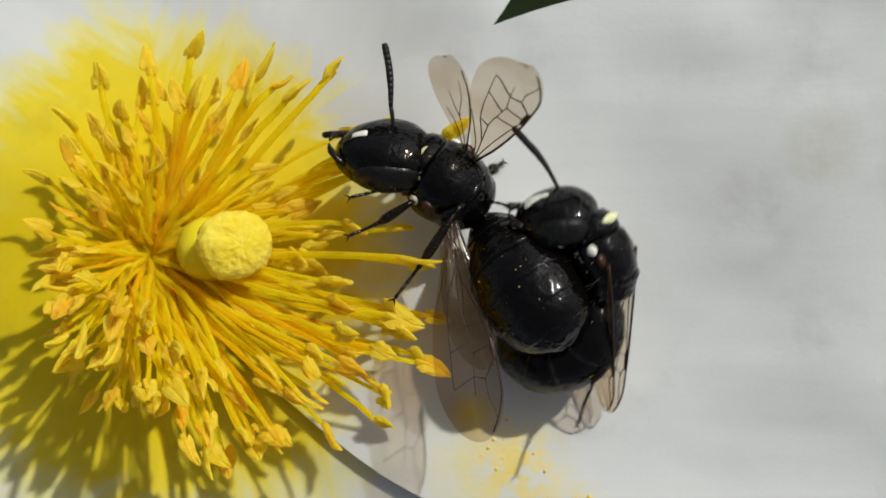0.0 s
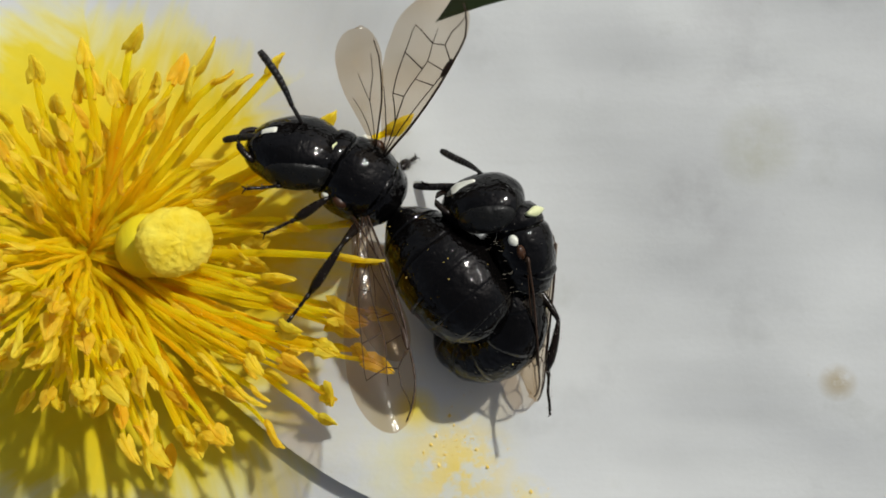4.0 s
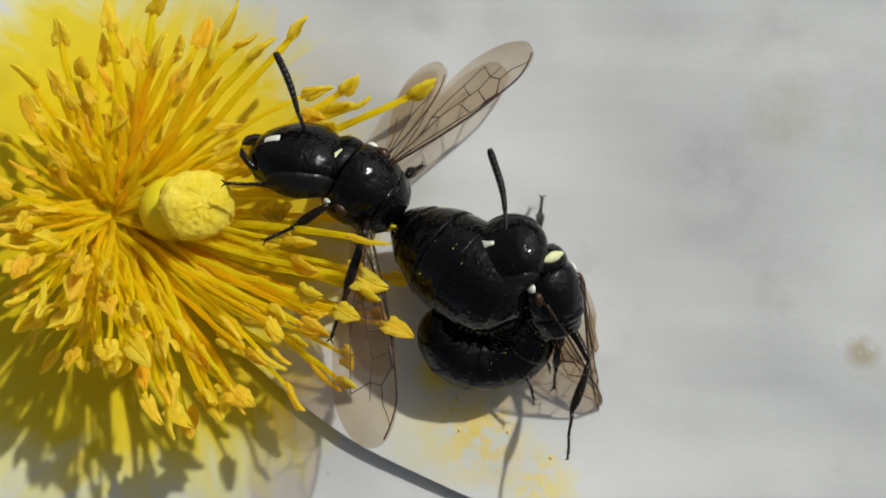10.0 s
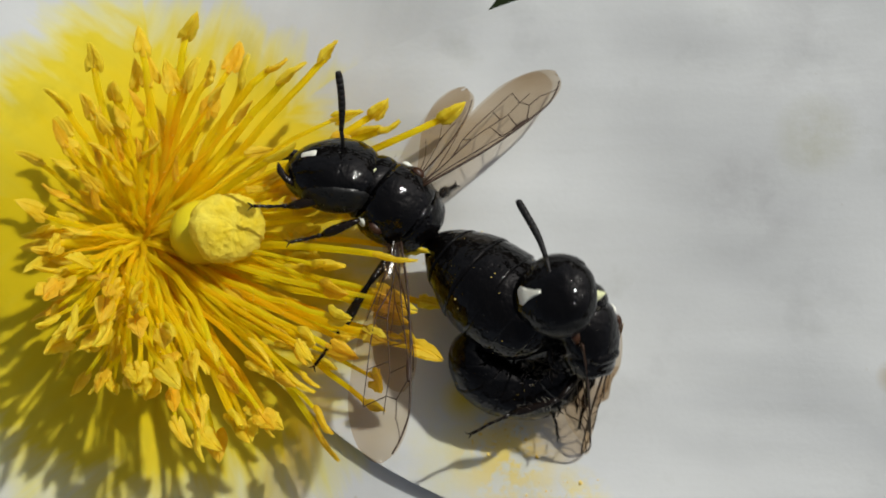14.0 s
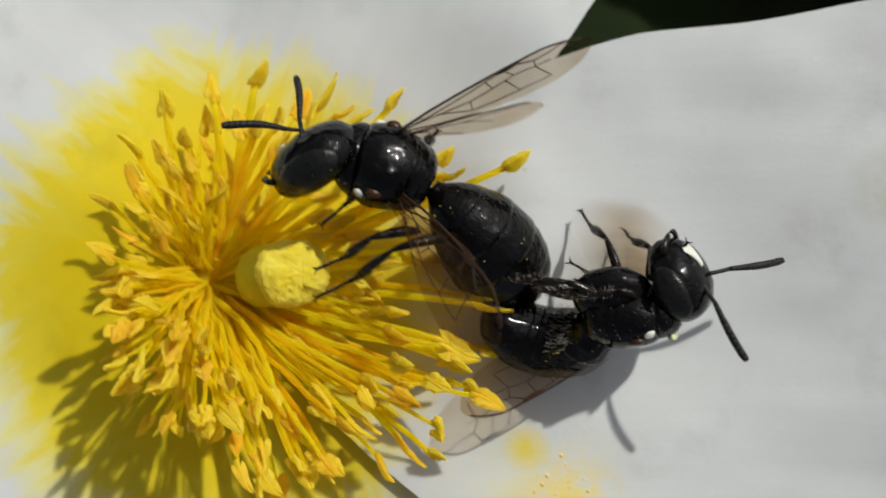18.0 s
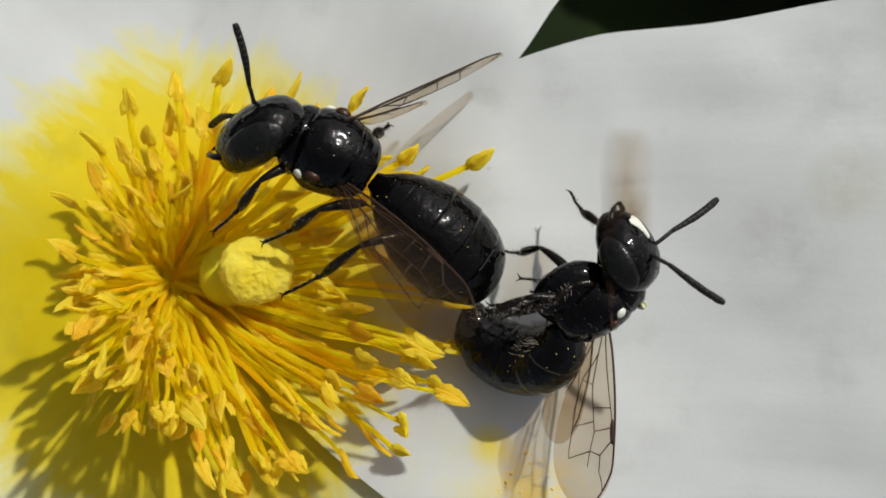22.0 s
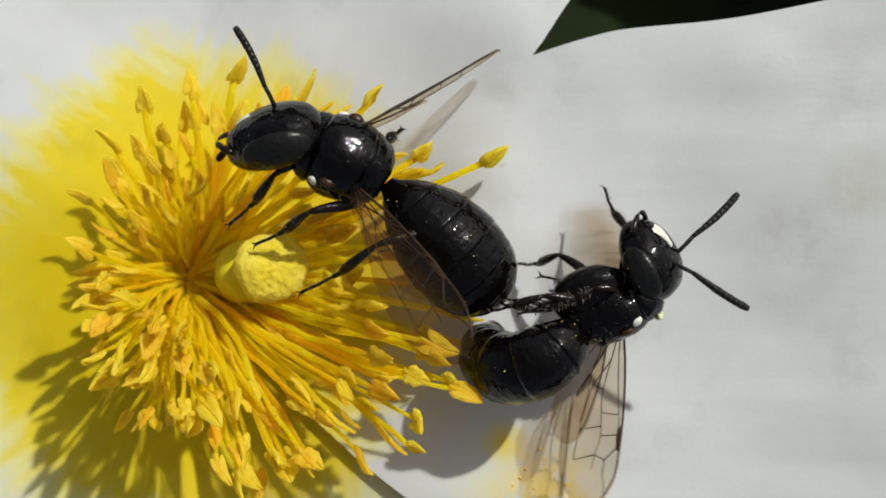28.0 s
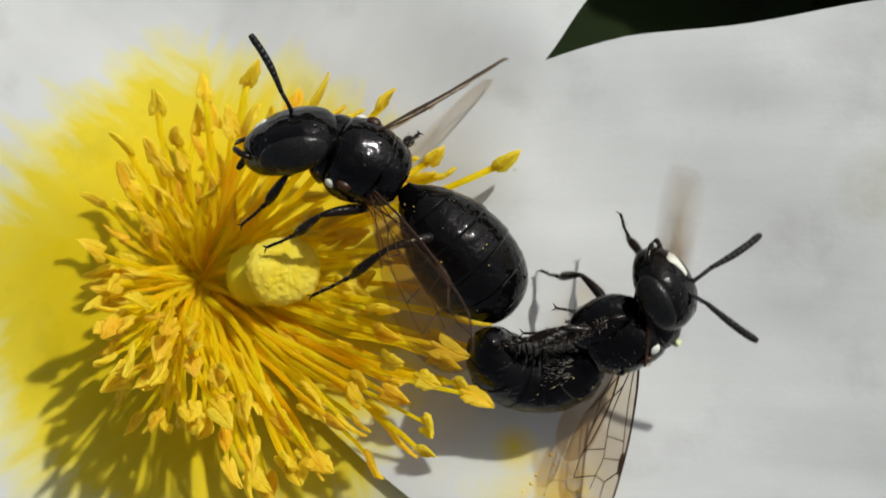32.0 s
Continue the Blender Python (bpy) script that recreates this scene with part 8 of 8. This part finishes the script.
    walk(MOVING["stamen_brow"], [
        (0, pose(0.00060, 0.00010, 0.00073, 2.0, -14.0, 64.0)), (3, pose(0.00060, 0.00010, 0.00073, 2.0, -14.0, 64.0)),
        (6, pose(0.00060, 0.00010, 0.00073, 2.0, -14.0, 64.0)), (9, pose(0.00060, 0.00010, 0.00073, 2.0, -14.0, 64.0)),
        (10, pose(0.00060, 0.00010, 0.00073, 2.0, -14.0, 64.0)), (11, pose(0.00060, 0.00010, 0.00073, 2.0, -42.1, 32.1)),
        (12, pose(0.00060, 0.00010, 0.00073, 2.0, -47.4, 30.2)), (13, pose(0.00060, 0.00010, 0.00073, 2.0, -44.6, 26.2)),
        (14, pose(0.00060, 0.00010, 0.00073, 2.0, -47.7, 30.4)), (17, pose(0.00060, 0.00010, 0.00073, 2.0, -48.2, 29.5)),
        (17.5, pose(0.00060, 0.00010, 0.00073, 2.0, -14.0, 64.0)), (18, pose(0.00060, 0.00010, 0.00073, 2.0, -14.0, 64.0)),
        (20, pose(0.00060, 0.00010, 0.00073, 2.0, -14.0, 64.0)), (24, pose(0.00060, 0.00010, 0.00073, 2.0, -14.0, 64.0)),
        (27, pose(0.00060, 0.00010, 0.00073, 2.0, -14.0, 64.0)), (30, pose(0.00060, 0.00010, 0.00073, 2.0, -14.0, 64.0)),
        (32, pose(0.00060, 0.00010, 0.00073, 2.0, -14.0, 64.0)),
    ])
    walk(MOVING["stamen_foot"], [
        (0, pose(0.00061, -0.00010, 0.00073, 1.7, -29.0, -30.1)), (1, pose(0.00061, -0.00010, 0.00073, 1.7, -27.9, -30.6)),
        (2, pose(0.00061, -0.00010, 0.00073, 1.7, -29.6, -29.9)), (3, pose(0.00061, -0.00010, 0.00073, 1.7, -28.0, -30.3)),
        (6, pose(0.00061, -0.00010, 0.00073, 1.9, -23.5, -36.1)), (7, pose(0.00061, -0.00010, 0.00073, 1.9, -24.3, -36.9)),
        (8, pose(0.00061, -0.00010, 0.00073, 2.0, -23.5, -37.7)), (9, pose(0.00061, -0.00010, 0.00073, 2.0, -25.2, -38.2)),
        (10, pose(0.00061, -0.00010, 0.00073, 2.0, -24.6, -38.8)), (11, pose(0.00061, -0.00010, 0.00073, 2.4, -21.0, -49.6)),
        (12, pose(0.00061, -0.00010, 0.00073, 2.4, -21.9, -49.0)), (13, pose(0.00061, -0.00010, 0.00073, 2.4, -18.3, -50.3)),
        (14, pose(0.00061, -0.00010, 0.00073, 2.4, -16.8, -51.2)), (17, pose(0.00061, -0.00010, 0.00073, 2.3, -13.7, -49.6)),
        (17.5, pose(0.00061, -0.00010, 0.00073, 2.1, -22.5, -41.4)), (18, pose(0.00061, -0.00010, 0.00073, 2.1, -24.9, -40.2)),
        (18.5, pose(0.00061, -0.00010, 0.00073, 2.1, -28.6, -38.5)), (19, pose(0.00061, -0.00010, 0.00073, 2.1, -27.4, -38.8)),
        (20, pose(0.00061, -0.00010, 0.00073, 2.1, -28.1, -38.5)), (21, pose(0.00061, -0.00010, 0.00073, 2.1, -26.4, -39.0)),
        (22, pose(0.00061, -0.00010, 0.00073, 2.1, -26.9, -38.5)), (23, pose(0.00061, -0.00010, 0.00073, 2.1, -26.3, -39.0)),
        (24, pose(0.00061, -0.00010, 0.00073, 2.0, -25.8, -38.8)), (27, pose(0.00061, -0.00010, 0.00073, 2.0, -26.3, -38.6)),
        (28, pose(0.00061, -0.00010, 0.00073, 2.1, -26.1, -38.8)), (29, pose(0.00061, -0.00010, 0.00073, 2.0, -25.3, -39.0)),
        (30, pose(0.00061, -0.00010, 0.00073, 2.1, -25.4, -39.1)), (31, pose(0.00061, -0.00010, 0.00073, 2.0, -25.6, -38.7)),
        (32, pose(0.00061, -0.00010, 0.00073, 2.0, -26.4, -38.5)),
    ])


motions()
